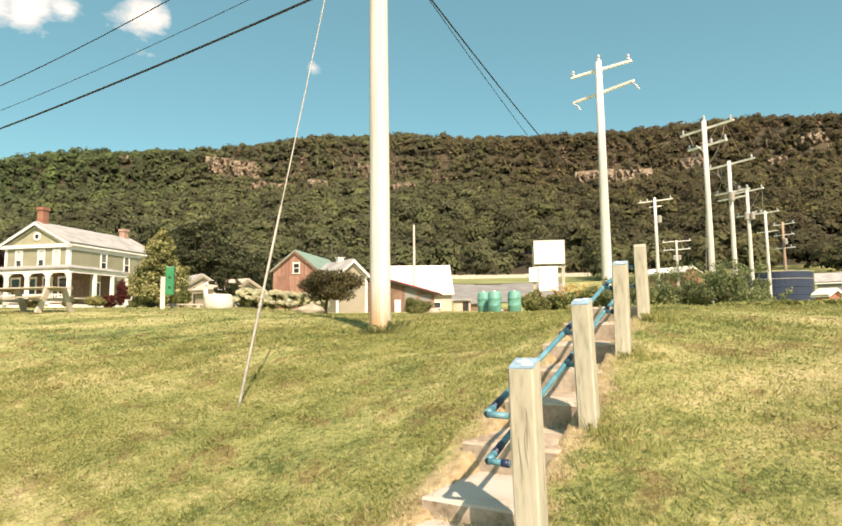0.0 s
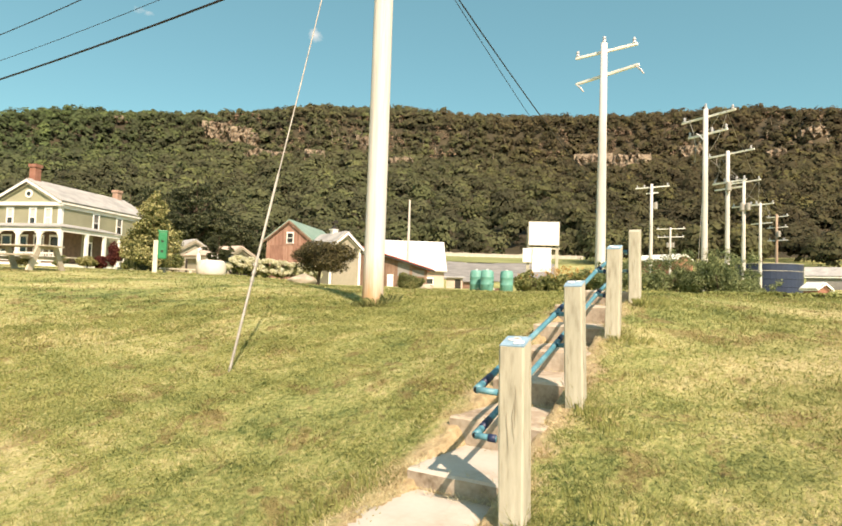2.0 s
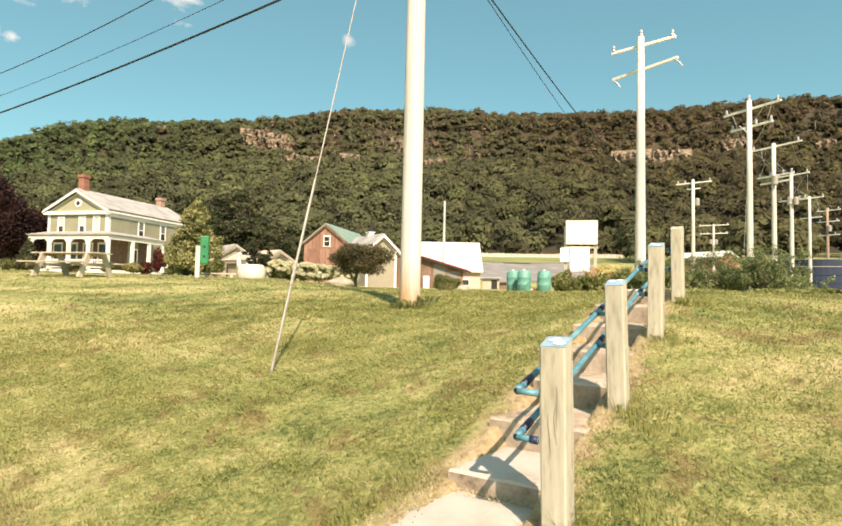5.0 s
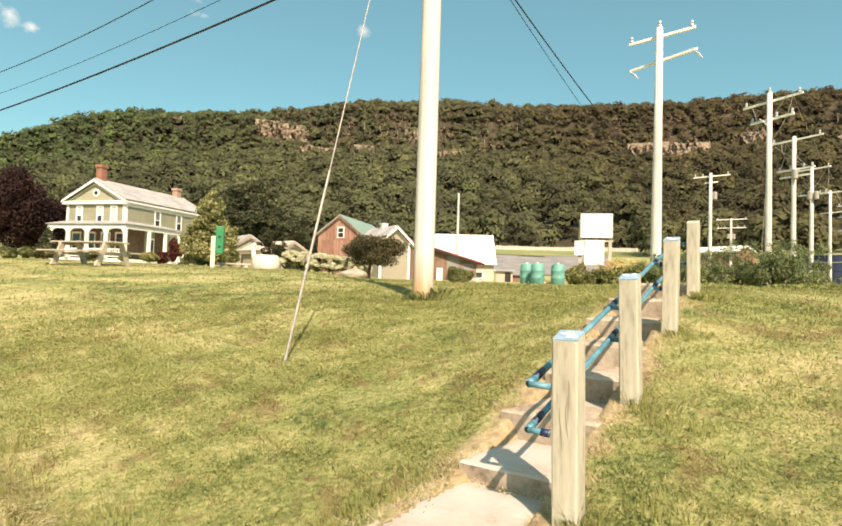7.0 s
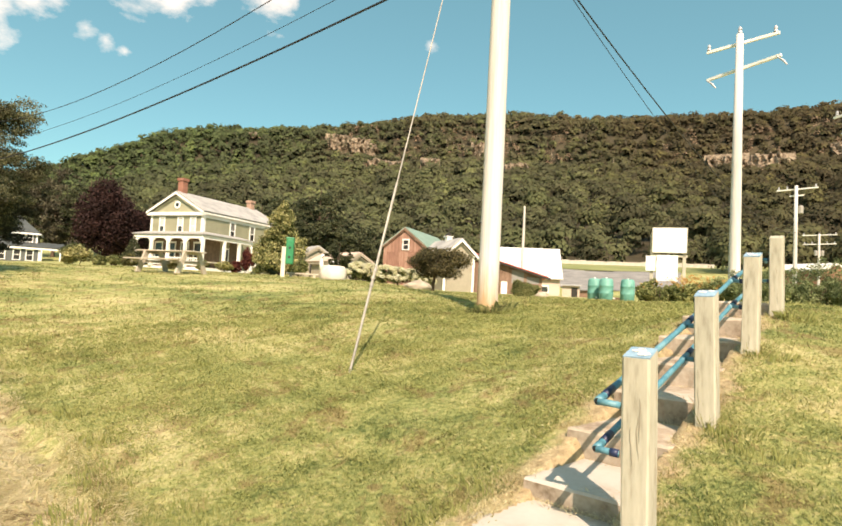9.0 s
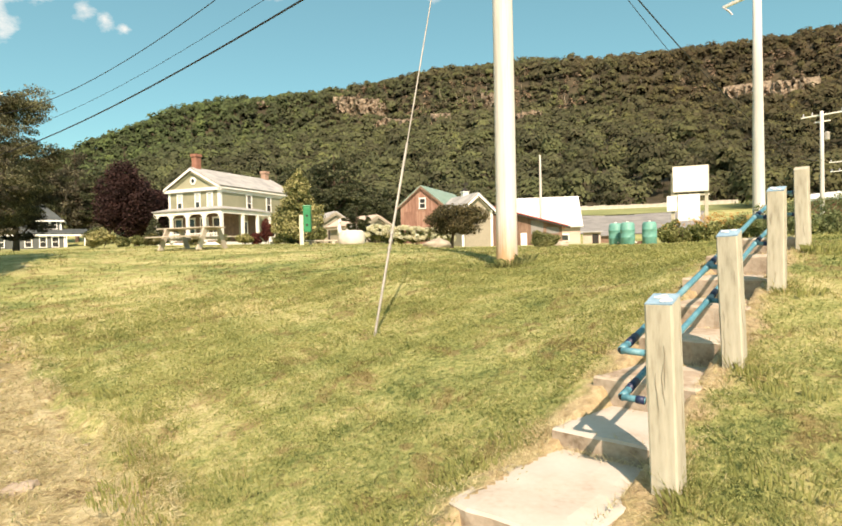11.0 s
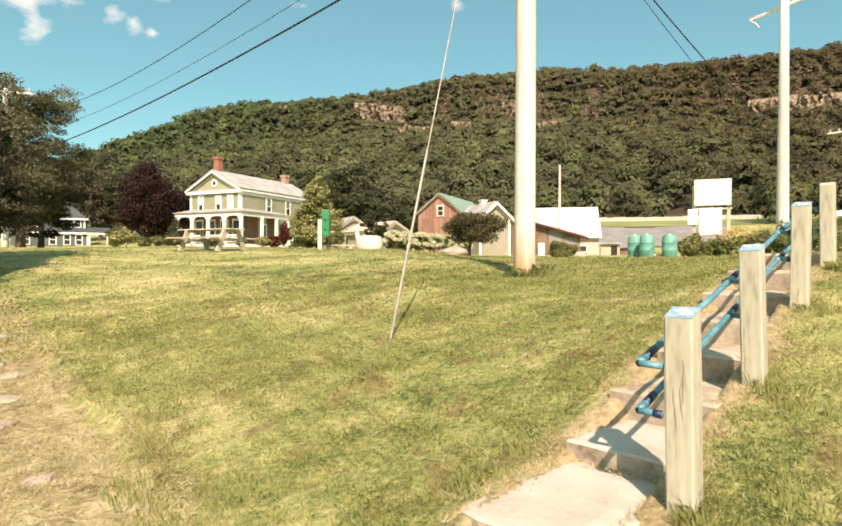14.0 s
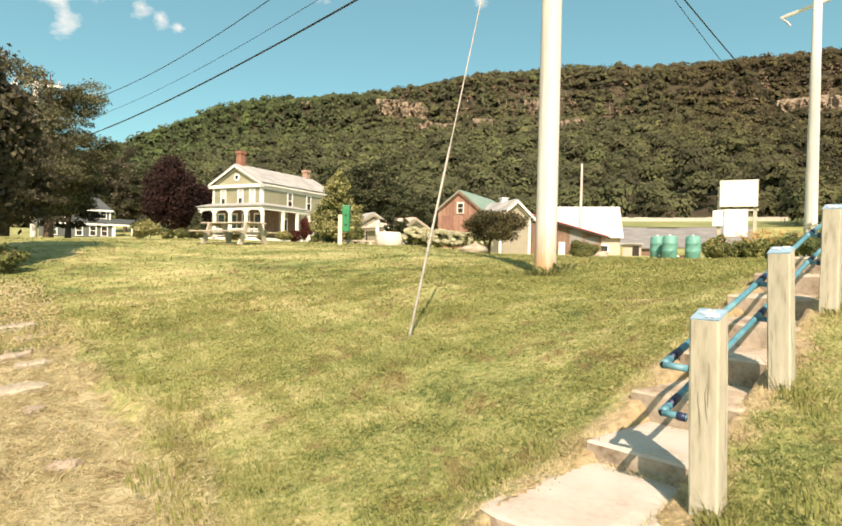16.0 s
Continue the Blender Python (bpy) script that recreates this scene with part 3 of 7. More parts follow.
def lumps(x, y):
    """The unevenness of the turf."""
    return 0.016 * wobble(x, y, 2.3) + 0.013 * wobble(x, y, 6.1, 2.0) + 0.010 * wobble(x, y, 15.0, 4.0) + 0.006 * wobble(x, y, 31.0, 1.0)


def turf_edge(x, y):
    """Below zero where the bank has been cut and lies bare."""
    return 0.75 * x + y - 1.22 + 0.22 * wobble(x, y, 2.2, 1.0) + 0.09 * wobble(x, y, 7.0, 3.0)


def build_ground():
    r = np.concatenate([np.linspace(0.02, 1.2, 8)[:-1], np.geomspace(1.2, 14, 130)[:-1], np.geomspace(14, 2600, 90)])
    a = np.radians(np.concatenate([np.linspace(-68, 56, 300), np.linspace(56, 292, 90)[1:-1]]))
    R, A = np.meshgrid(r, a, indexing="ij")
    x, y = R * np.sin(A) + 0.05, R * np.cos(A) - 0.08
    z = ground_z(x, y) + np.where(R < 40, lumps(x, y), 0)
    rub = np.clip(-turf_edge(x, y) * 7, 0, 1) * np.clip((17 - R) * 0.5, 0, 1)
    z = z + rub * (0.030 * wobble(x, y, 9.0, 1.0) + 0.022 * wobble(x, y, 21.0, 3.0) - 0.075)
    # cut the ground back under the steps
    lx, ly = x - P1[0], y - P1[1]
    s, w = lx * U[0] + ly * U[1], lx * V[0] + ly * V[1]
    z = z - 0.22 * np.clip((0.24 - np.abs(w - 0.38)) * 12, 0, 1) * np.clip((s + 0.6) * 8, 0, 1) * np.clip((4.3 - s) * 4, 0, 1)
    n, k = len(r), len(a)
    idx = np.arange(n * k).reshape(n, k)
    nxt = np.roll(idx, -1, axis=1)
    f = np.stack([idx[:-1], idx[1:], nxt[1:], nxt[:-1]], -1).reshape(-1, 4)[:, ::-1]
    me = array_mesh("ground", np.stack([x, y, z], -1).reshape(-1, 3), f, M_LAWN, True)
    tagged(new("ground", me), "mown grass bank with dry straw patches and bare rubble", "ground", kind="structure")


# the flight of steps: from the foot post, along U, with V to its left
STAIR = 28.5
P1 = (0.445, 2.562)
U = (math.sin(radians(STAIR)), math.cos(radians(STAIR)))
V = (-math.cos(radians(STAIR)), math.sin(radians(STAIR)))


def stair(s, w, z):
    return (P1[0] + U[0] * s + V[0] * w, P1[1] + U[1] * s + V[1] * w, z)


build_ground()


# ---- the wooded hill ----
RIDGE_AZ = [-75, -60, -52, -45, -40.5, -36, -33, -25, -20, -15, -10.5, -1.5, 5, 11, 17, 26, 30, 36.7, 45, 65]
RIDGE_TAN = [0.05, 0.08, 0.107, 0.150, 0.193, 0.2335, 0.2535, 0.273, 0.285, 0.303, 0.3175, 0.3255, 0.312, 0.313, 0.309, 0.307, 0.301, 0.283, 0.258, 0.215]
RIDGE_D, FOOT_D = 620.0, 185.0


def hill_z(az, d):
    """Height of the hillside at an azimuth in degrees and a distance from the foot of the steps."""
    az, d = np.asarray(az, float), np.asarray(d, float)
    top = np.interp(az, RIDGE_AZ, RIDGE_TAN) * RIDGE_D + 1.5 - 8.8
    foot = ground_z(FOOT_D * np.sin(np.radians(az)), FOOT_D * np.cos(np.radians(az)))
    t = (d - FOOT_D) / (RIDGE_D - FOOT_D)
    up = np.clip(t, 0, 1)
    rise = 0.80 * up ** 1.05 + 0.20 * np.clip((up - 0.68) / 0.17, 0, 1) ** 2 * (3 - 2 * np.clip((up - 0.68) / 0.17, 0, 1))
    x, y = d * np.sin(np.radians(az)), d * np.cos(np.radians(az))
    z = foot + (top - foot) * rise + 5.0 * wobble(x, y, 0.016) * up * (1 - 0.7 * up) + 2.0 * wobble(x, y, 0.05, 1.0) * np.clip(up * 4, 0, 1) * (1 - 0.8 * up)
    return np.where(t > 1, top - (d - RIDGE_D) * 0.35, z)


def hill_place(az, tan_el):
    """The distance at which the hillside is seen under this slope."""
    d = np.linspace(FOOT_D, RIDGE_D, 400)
    k = np.argmin(np.abs((hill_z(np.full_like(d, az), d) - 1.5) / d - tan_el))
    return float(d[k])


def build_hill():
    az, d = np.meshgrid(np.linspace(-75, 65, 280), np.concatenate([np.linspace(FOOT_D - 12, RIDGE_D, 110), np.linspace(640, 1100, 14)]), indexing="ij")
    z = hill_z(az, d) - np.where(d < FOOT_D, 3.0, 0.0)
    v = np.stack([d * np.sin(np.radians(az)), d * np.cos(np.radians(az)), z], -1).reshape(-1, 3)
    n, k = az.shape
    i = np.arange(n * k).reshape(n, k)
    f = np.stack([i[:-1, :-1], i[:-1, 1:], i[1:, 1:], i[1:, :-1]], -1).reshape(-1, 4)
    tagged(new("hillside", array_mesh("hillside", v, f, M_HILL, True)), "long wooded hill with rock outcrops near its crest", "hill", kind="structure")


def sprays(centres, radii, per, size, seed, tall=1.0, lobes=8, low=0.12, merge=0.0):
    """Leafy sprays gathered on the boughs that stand out of many crowns, four-cornered and folded."""
    g = np.random.default_rng(seed)
    n = len(centres) * per
    b = g.normal(size=(len(centres), lobes, 3))
    b[:, :, 2] = np.where(g.random(b.shape[:2]) < low, -0.6 * np.abs(b[:, :, 2]), np.abs(b[:, :, 2]) - 0.2)
    b[:, :, 1] -= 0.35
    b /= np.linalg.norm(b, axis=2, keepdims=True)
    b = b * (g.uniform(0.55, 0.80, (len(centres), lobes, 1)) - 0.22 * merge) * np.array([1, 1, tall * 1.15])
    big = g.uniform(0.30, 0.56, (len(centres), lobes)) + 0.22 * merge
    k, own = g.integers(0, lobes, n), np.repeat(np.arange(len(centres)), per)
    b_lobe = b[own, k]
    c, r = np.repeat(centres, per, 0), np.repeat(radii, per)[:, None]
    d = g.normal(size=(n, 3))
    d[:, 2] = np.abs(d[:, 2]) - 0.15
    d[:, 1] -= 0.15
    d /= np.linalg.norm(d, axis=1, keepdims=True)
    p = c + r * (b[own, k] + d * big[own, k][:, None] * g.uniform(0.75 + 0.13 * merge, 1.1 - 0.05 * merge, (n, 1)) * np.array([1, 1, 0.8]))
    up = d + 0.5 * b[own, k] + g.normal(0, 0.22 - 0.10 * merge, (n, 3)) + np.array([0, -0.10, 0.25])
    up /= np.linalg.norm(up, axis=1, keepdims=True)
    a = np.cross(up, g.normal(size=(n, 3)))
    a /= np.linalg.norm(a, axis=1, keepdims=True)
    b = np.cross(up, a)
    s = r * size * g.uniform(0.5, 1.3, (n, 1))
    v = np.stack([p - a * s, p - b * s * 0.7 - up * s * 0.25, p + a * s, p + b * s * 0.7 - up * s * 0.25], 1).reshape(-1, 3)
    soft = 0.55 * (b_lobe + d * 0.4) + 0.45 * d + np.array([0, -0.05, 0.12]) + g.normal(0, 0.10, (n, 3))
    soft /= np.linalg.norm(soft, axis=1, keepdims=True)
    tone = np.clip(g.normal(0.45, 0.24, len(centres)), 0, 1)
    return v, np.arange(n * 4).reshape(-1, 4), np.repeat(soft, 4, 0), np.repeat(tone, per * 4)


def crown_mesh(name, v, f, soft, tone, mat):
    """Sprays that carry the direction in which their bough faces, so that a crown is shaded as one rounded mass."""
    me = array_mesh(name, v, f, mat, False)
    at = me.attributes.new("bough_facing", "FLOAT_VECTOR", "POINT")
    at.data.foreach_set("vector", np.ascontiguousarray(soft, dtype=np.float32).ravel())
    at = me.attributes.new("crown_tone", "FLOAT", "POINT")
    at.data.foreach_set("value", np.ascontiguousarray(tone, dtype=np.float32))
    return me


# rock faces: azimuth, slope of sight, half width and half height in metres
ROCKS = [(-19.6, 0.243, 12, 11), (-17.6, 0.240, 12, 11), (-16.4, 0.237, 9, 8), (-15.6, 0.212, 14, 6), (-13.4, 0.213, 10, 5), (-10.4, 0.218, 8, 7), (-2.0, 0.217, 11, 5),
         (16.9, 0.213, 15, 12), (19.7, 0.209, 19, 11), (25.4, 0.224, 10, 10), (34.5, 0.243, 12, 6), (32.0, 0.215, 7, 6), (-27.6, 0.243, 5, 4), (-5.5, 0.250, 8, 9)]
BARE = [(-7.5, 0.26, 3.0), (-4.0, 0.265, 4.0), (13.2, 0.24, 2.5), (19, 0.252, 4.0), (-18, 0.262, 4.0), (-12, 0.235, 3.0), (25, 0.25, 3.0), (33, 0.255, 4.0), (2, 0.25, 2.0)]


M_TRUNK = surface("dead_wood", [(0.2, (0.22, 0.17, 0.12)), (0.8, (0.40, 0.33, 0.25))], scale=0.5, fine=3, bump=0.2)


def build_forest():
    g = np.random.default_rng(11)
    spots, radii, bare_spots, bare_radii = [], [], [], []
    rocks = [(az, hill_place(az, t), w) for az, t, w, h in ROCKS]
    bare = [(az, hill_place(az, t), w) for az, t, w in BARE]
    # the woods come further down at the eastern end
    for d in range(134, 182, 9):
        for a in np.arange(17.5 + 0.04 * (d - 134), 44, math.degrees(10.5 / d)):
            a, q, r = a + g.normal(0, 0.6), d + g.normal(0, 2), g.uniform(3.6, 6.0)
            x, y = polar(a, q)
            spots.append((x, y, gz(x, y) + r * 0.75))
            radii.append(r)
    d = FOOT_D - 4
    while d < RIDGE_D + 12:
        step = 10.6 if d < 250 else 9.0 if d < 370 else 7.6
        n = int(d * radians(101) / step)
        az = np.linspace(-57, 44, n) + g.normal(0, 0.25 * math.degrees(step / d), n)
        dd = d + g.normal(0, 1.8, n)
        zz = hill_z(az, dd)
        rr = g.uniform(3.4, 6.2, n) * (1 + 0.3 * (g.random(n) < 0.15)) * (1.12 if d < 250 else 1.0 if d < 370 else 0.84)
        for a, q, z, r in zip(az, dd, zz, rr):
            x, y = q * math.sin(radians(a)), q * math.cos(radians(a))
            if any(abs(a - ra) * q * 0.01745 < w * 1.0 and -14 < q - rd < 5 for ra, rd, w in rocks):
                if g.random() < (0.62 if a < 10 else 0.78):
                    continue
            p = (x, y, z + r * (0.42 if d < 196 else 0.75) + g.normal(0, 0.6 if d < 196 else 1.5 if d < 300 else 0.9))
            if any(abs(a - ra) < w * 0.6 and abs(q - rd) < 22 for ra, rd, w in bare) and g.random() < 0.33:
                bare_spots.append(p)
                bare_radii.append(r * 0.62)
            else:
                spots.append(p)
                radii.append(r)
        t = (d - FOOT_D) / (RIDGE_D - FOOT_D)
        d += step * (0.5 if 0.66 < t < 0.87 else 0.95)
    spots, radii = np.array(spots), np.array(radii)
    far = np.hypot(spots[:, 0], spots[:, 1])
    for k, per, size, low in ((far < 300, 100, 0.20, 0.45), (far >= 300, 18, 0.42, 0.3)):
        tagged(new("hill_forest", crown_mesh("hill_forest", *sprays(spots[k], radii[k] * 0.78, per, size, 5, 1.15, 10, low), M_FOREST)), "dense dark green broadleaf forest covering the hillside", "forest", kind="stuff")
    # dead pale trunks that stand out below the crest
    vs, fs = [], []
    for q in range(70):
        a, t = (g.normal(-5, 5), g.uniform(0.235, 0.272)) if q % 2 else (g.uniform(-22, 38), g.uniform(0.19, 0.265))
        dd = hill_place(a, t)
        c = np.array([dd * math.sin(radians(a)), dd * math.cos(radians(a)) - 5.0, float(hill_z(a, dd)) + 3.0])
        h, r, lean = g.uniform(3, 7), g.uniform(0.12, 0.24), g.normal(0, 0.8, 2)
        low = np.array([(-r, 0, 0), (0, -r, 0), (r, 0, 0)]) + c
        top = low * 0.4 + c * 0.6 + np.array([lean[0], lean[1], h])
        vs += [low, top]
        fs += [[q * 6, q * 6 + 1, q * 6 + 4, q * 6 + 3], [q * 6 + 1, q * 6 + 2, q * 6 + 5, q * 6 + 4]]
    tagged(new("dead_trunks", array_mesh("dead_trunks", np.concatenate(vs), np.array(fs), M_TRUNK, False)), "pale dead tree trunks standing below the crest", "forest", kind="stuff")
    for lo, hi, per, size, seed in ((0, 250, 380, 0.092, 9), (250, 370, 170, 0.125, 12), (370, 900, 62, 0.22, 13)):
        k = (far >= lo) & (far < hi)
        cm = sprays(spots[k], radii[k], per, size, seed, 1.0, 10 if hi < 300 else 7 if hi < 400 else 5, 0.35 if hi < 300 else 0.2, 0.45 if hi < 300 else 0.75 if hi < 400 else 1.0)
        tagged(new("hill_foliage", crown_mesh("hill_foliage", *cm, M_SPRAY)), "leafy tops of the trees on the hillside", "forest", kind="stuff")
    cm = sprays(np.array(bare_spots), np.array(bare_radii), 60, 0.22, 10, 1.9)
    tagged(new("withered_trees", crown_mesh("withered_trees", *cm, M_BARE)), "brown withered trees among the cliffs", "forest", kind="stuff")


def build_cliffs():
    """Broken bands of bare rock: blocky ledges and fissures, sinking into the slope at their ragged edges."""
    g = np.random.default_rng(4)
    for az, tan_el, w, h in ROCKS:
        d = hill_place(az, tan_el)
        x, y = polar(az, d)
        nx, nz = max(14, int(w * 2.4)), max(12, int(h * 2.4))
        u, v = np.meshgrid(np.linspace(-1, 1, nx), np.linspace(-1, 1, nz), indexing="ij")
        k = g.uniform(0, 50)
        rag = 0.60 * wobble(u * w + k, v * h * 0.4, 0.62, k) + 0.45 * wobble(u * w, v * h * 0.5, 1.5, k + 3) - 0.1
        edge = np.clip((1 - np.abs(u) ** 2.2 - np.abs(v + 0.15 * np.sin(u * 3 + k)) ** 2.0 + rag) * 2.2, 0, 1)
        col = np.round(2.5 * wobble(u * w + k, v * 1.5, 1.5, k + 1)) / 2.5
        ledge = np.round(1.8 * wobble(u * w * 0.3, v * h + k, 0.7, k + 2)) / 1.8
        out = edge * (3.6 + 3.0 * col + 1.6 * ledge + 0.25 * g.normal(size=u.shape)) - (1 - edge) * 5.0
        p = np.stack([u * w + g.normal(0, 0.18, u.shape), v * h * 0.35 - out, v * h + g.normal(0, 0.18, u.shape)], -1).reshape(-1, 3)
        i = np.arange(nx * nz).reshape(nx, nz)
        f = np.stack([i[:-1, :-1], i[1:, :-1], i[1:, 1:], i[:-1, 1:]], -1).reshape(-1, 4)
        ob = new("cliff", array_mesh("cliff", p, f, M_CLIFF, False))
        ob.location, ob.rotation_euler[2] = (x, y, float(hill_z(az, d)) + 4.0), -radians(az)
        tagged(ob, "weathered tan rock face among the trees", "cliff", "rock faces", "structure")


build_hill()


# ---- leaves and trees ----
def leaves(name, clumps, count, size, mat, parent=None, seed=1, flat=0.0, shell=0.55):
    """A crown of many small leaves gathered in clumps (x, y, z, rx, ry, rz)."""
    g = np.random.default_rng(seed)
    c = np.array(clumps, float)
    wt = (c[:, 3] * c[:, 4] * c[:, 5]) ** (2 / 3)
    k = g.choice(len(c), count, p=wt / wt.sum())
    d = g.normal(size=(count, 3))
    d /= np.linalg.norm(d, axis=1, keepdims=True)
    p = c[k, :3] + d * c[k, 3:] * (shell + (1 - shell) * g.random((count, 1)) ** 0.6) * (1 + 0.10 * g.normal(size=(count, 1)))
    up = g.normal(size=(count, 3)) + d * 0.9 + np.array([0, 0, flat])
    up /= np.linalg.norm(up, axis=1, keepdims=True)
    a = np.cross(up, g.normal(size=(count, 3)))
    a /= np.linalg.norm(a, axis=1, keepdims=True)
    b = np.cross(up, a)
    s = size * g.uniform(0.6, 1.35, (count, 1))
    v = np.stack([p - a * s, p - b * s * 0.55 + up * s * 0.12, p + a * s, p + b * s * 0.55 + up * s * 0.12], 1).reshape(-1, 3)
    f = np.arange(count * 4).reshape(-1, 4)
    ob = new(name, array_mesh(name, v, f, mat))
    if parent is not None:
        ob.parent = parent
    return ob


def clumps_in(g, n, cx, cy, cz, rx, ry, rz, lump=0.38):
    out = [(cx, cy, cz, rx * 0.62, ry * 0.62, rz * 0.66)]
    for _ in range(n):
        d = g.normal(size=3)
        d /= np.linalg.norm(d)
        q = g.uniform(0.5, 0.82)
        r = lump * g.uniform(0.65, 1.25)
        out.append((cx + d[0] * rx * q, cy + d[1] * ry * q, cz + d[2] * rz * q, rx * r, ry * r, rz * r * 0.85))
    return out


def tree(name, label, at, height, spread, base, mat, count, leaf, seed, trunk=0.2, lumps=16, lean=0.0, group="", limbs=7, inner=0, skirt=0):
    """A trunk with limbs that carry a crown of leaf clumps. base: height of the crown's underside."""
    g = np.random.default_rng(seed)
    ob = thing(name, label, "tree" if height > 2.2 else "shrub", at, 0.0, group)
    cz, rz = (height + base) / 2, (height - base) / 2
    cl = clumps_in(g, lumps, lean, 0, cz, spread, spread, rz)
    bm = bmesh.new()
    tube(bm, [(0, 0, -0.15), (0.02, 0.01, base * 0.5), (lean * 0.4, 0, base + rz * 0.3), (lean * 0.8, 0, cz + rz * 0.5)],
         [trunk * 1.25, trunk, trunk * 0.75, trunk * 0.2], 9)
    part("trunk", bm, M_BARK, ob)
    for q in range(limbs):
        e = cl[1 + q % (len(cl) - 1)]
        z0 = base * g.uniform(0.75, 1.0) + rz * g.uniform(0.0, 0.5)
        s = Vector((lean * 0.3, 0, z0))
        t = Vector(e[:3])
        part("limb", tubes([s, s.lerp(t, 0.5) + Vector((0, 0, 0.06 * height)), t], [trunk * 0.5, trunk * 0.32, trunk * 0.08], 6), M_BARK, ob)
    if skirt:
        cl += [(spread * 0.46 * math.cos(a), spread * 0.46 * math.sin(a), base + height * (0.10 + 0.06 * math.sin(3 * a)), spread * 0.34, spread * 0.34, height * 0.12) for a in np.linspace(0, 6.0, skirt)]
    leaves("crown", cl, count, leaf, mat, ob, seed + 1)
    if inner:
        leaves("inner_foliage", [(c[0], c[1], c[2], c[3] * 0.7, c[4] * 0.7, c[5] * 0.7) for c in cl], inner, leaf * 1.9, mat, ob, seed + 2)
    return ob


def bough_tree(name, label, at, height, spread, base, mat, count, leaf, seed, trunk=0.2, boughs=46, group="", flat=0.42, lean=(0, 0)):
    """A tree whose crown is built of separate boughs that carry layered, ragged sprays with gaps between them."""
    g = np.random.default_rng(seed)
    ob = thing(name, label, "tree", at, 0.0, group)
    cz, rz = (height + base) / 2, (height - base) / 2
    part("trunk", tubes([(0, 0, -0.15), (0.04, 0.02, base * 0.6 + 0.3), (lean[0] * 0.4, lean[1] * 0.4, cz), (lean[0], lean[1], height * 0.93)], [trunk * 1.25, trunk, trunk * 0.65, trunk * 0.12], 9), M_BARK, ob)
    cl = []
    for q in range(boughs):
        d = g.normal(size=3)
        d[2] = d[2] * 0.9 + 0.1
        d /= np.linalg.norm(d)
        u = g.uniform(0.45, 1.0) ** 0.6 * g.uniform(0.82, 1.08)
        tip = np.array([lean[0] * 0.6 + d[0] * spread * u, lean[1] * 0.6 + d[1] * spread * u, cz + d[2] * rz * u])
        root = np.array([lean[0] * 0.4, lean[1] * 0.4, max(base * 0.7 + 0.2, tip[2] - 0.32 * height * g.uniform(0.4, 1.0))])
        if q % 3 == 0:
            m = (root + tip) / 2 + np.array([0, 0, 0.05 * height])
            part("limb", tubes([root, m, tip], [trunk * 0.42, trunk * 0.24, trunk * 0.05], 6), M_BARK, ob)
        for k in range(6):
            c = tip + (root - tip) * g.uniform(0.0, 0.5) + g.normal(0, 0.11 * spread, 3) * np.array([1, 1, 0.55])
            r = spread * g.uniform(0.10, 0.21)
            cl.append((*c, r * g.uniform(0.8, 1.4), r * g.uniform(0.8, 1.4), r * flat * g.uniform(0.7, 1.3)))
    leaves("crown", cl, count, leaf, mat, ob, seed + 1, flat=0.7, shell=0.15)
    return ob


def shrub(name, label, at, w, d, h, mat, count, leaf, seed, category="shrub", group="", turn=0.0):
    g = np.random.default_rng(seed)
    ob = thing(name, label, category, at, turn, group)
    for q in range(5):
        a = g.uniform(0, 6.28)
        part("stem", tubes([(0.1 * w * math.cos(a), 0.1 * d * math.sin(a), -0.06), (0.3 * w * math.cos(a), 0.3 * d * math.sin(a), h * 0.7)], [0.02, 0.008], 5), M_BARK, ob)
    leaves("foliage", clumps_in(g, 12, 0, 0, h * 0.48, w / 2, d / 2, h * 0.5), count, leaf, mat, ob, seed + 1)
    return ob


# ---- steps, posts and rails ----
POSTS = [(0.0, 1.292, 0.48), (1.211, 1.582, 0.82), (2.48, 1.92, 1.17), (3.73, 2.197, 1.46)]      # along the flight, top, foot


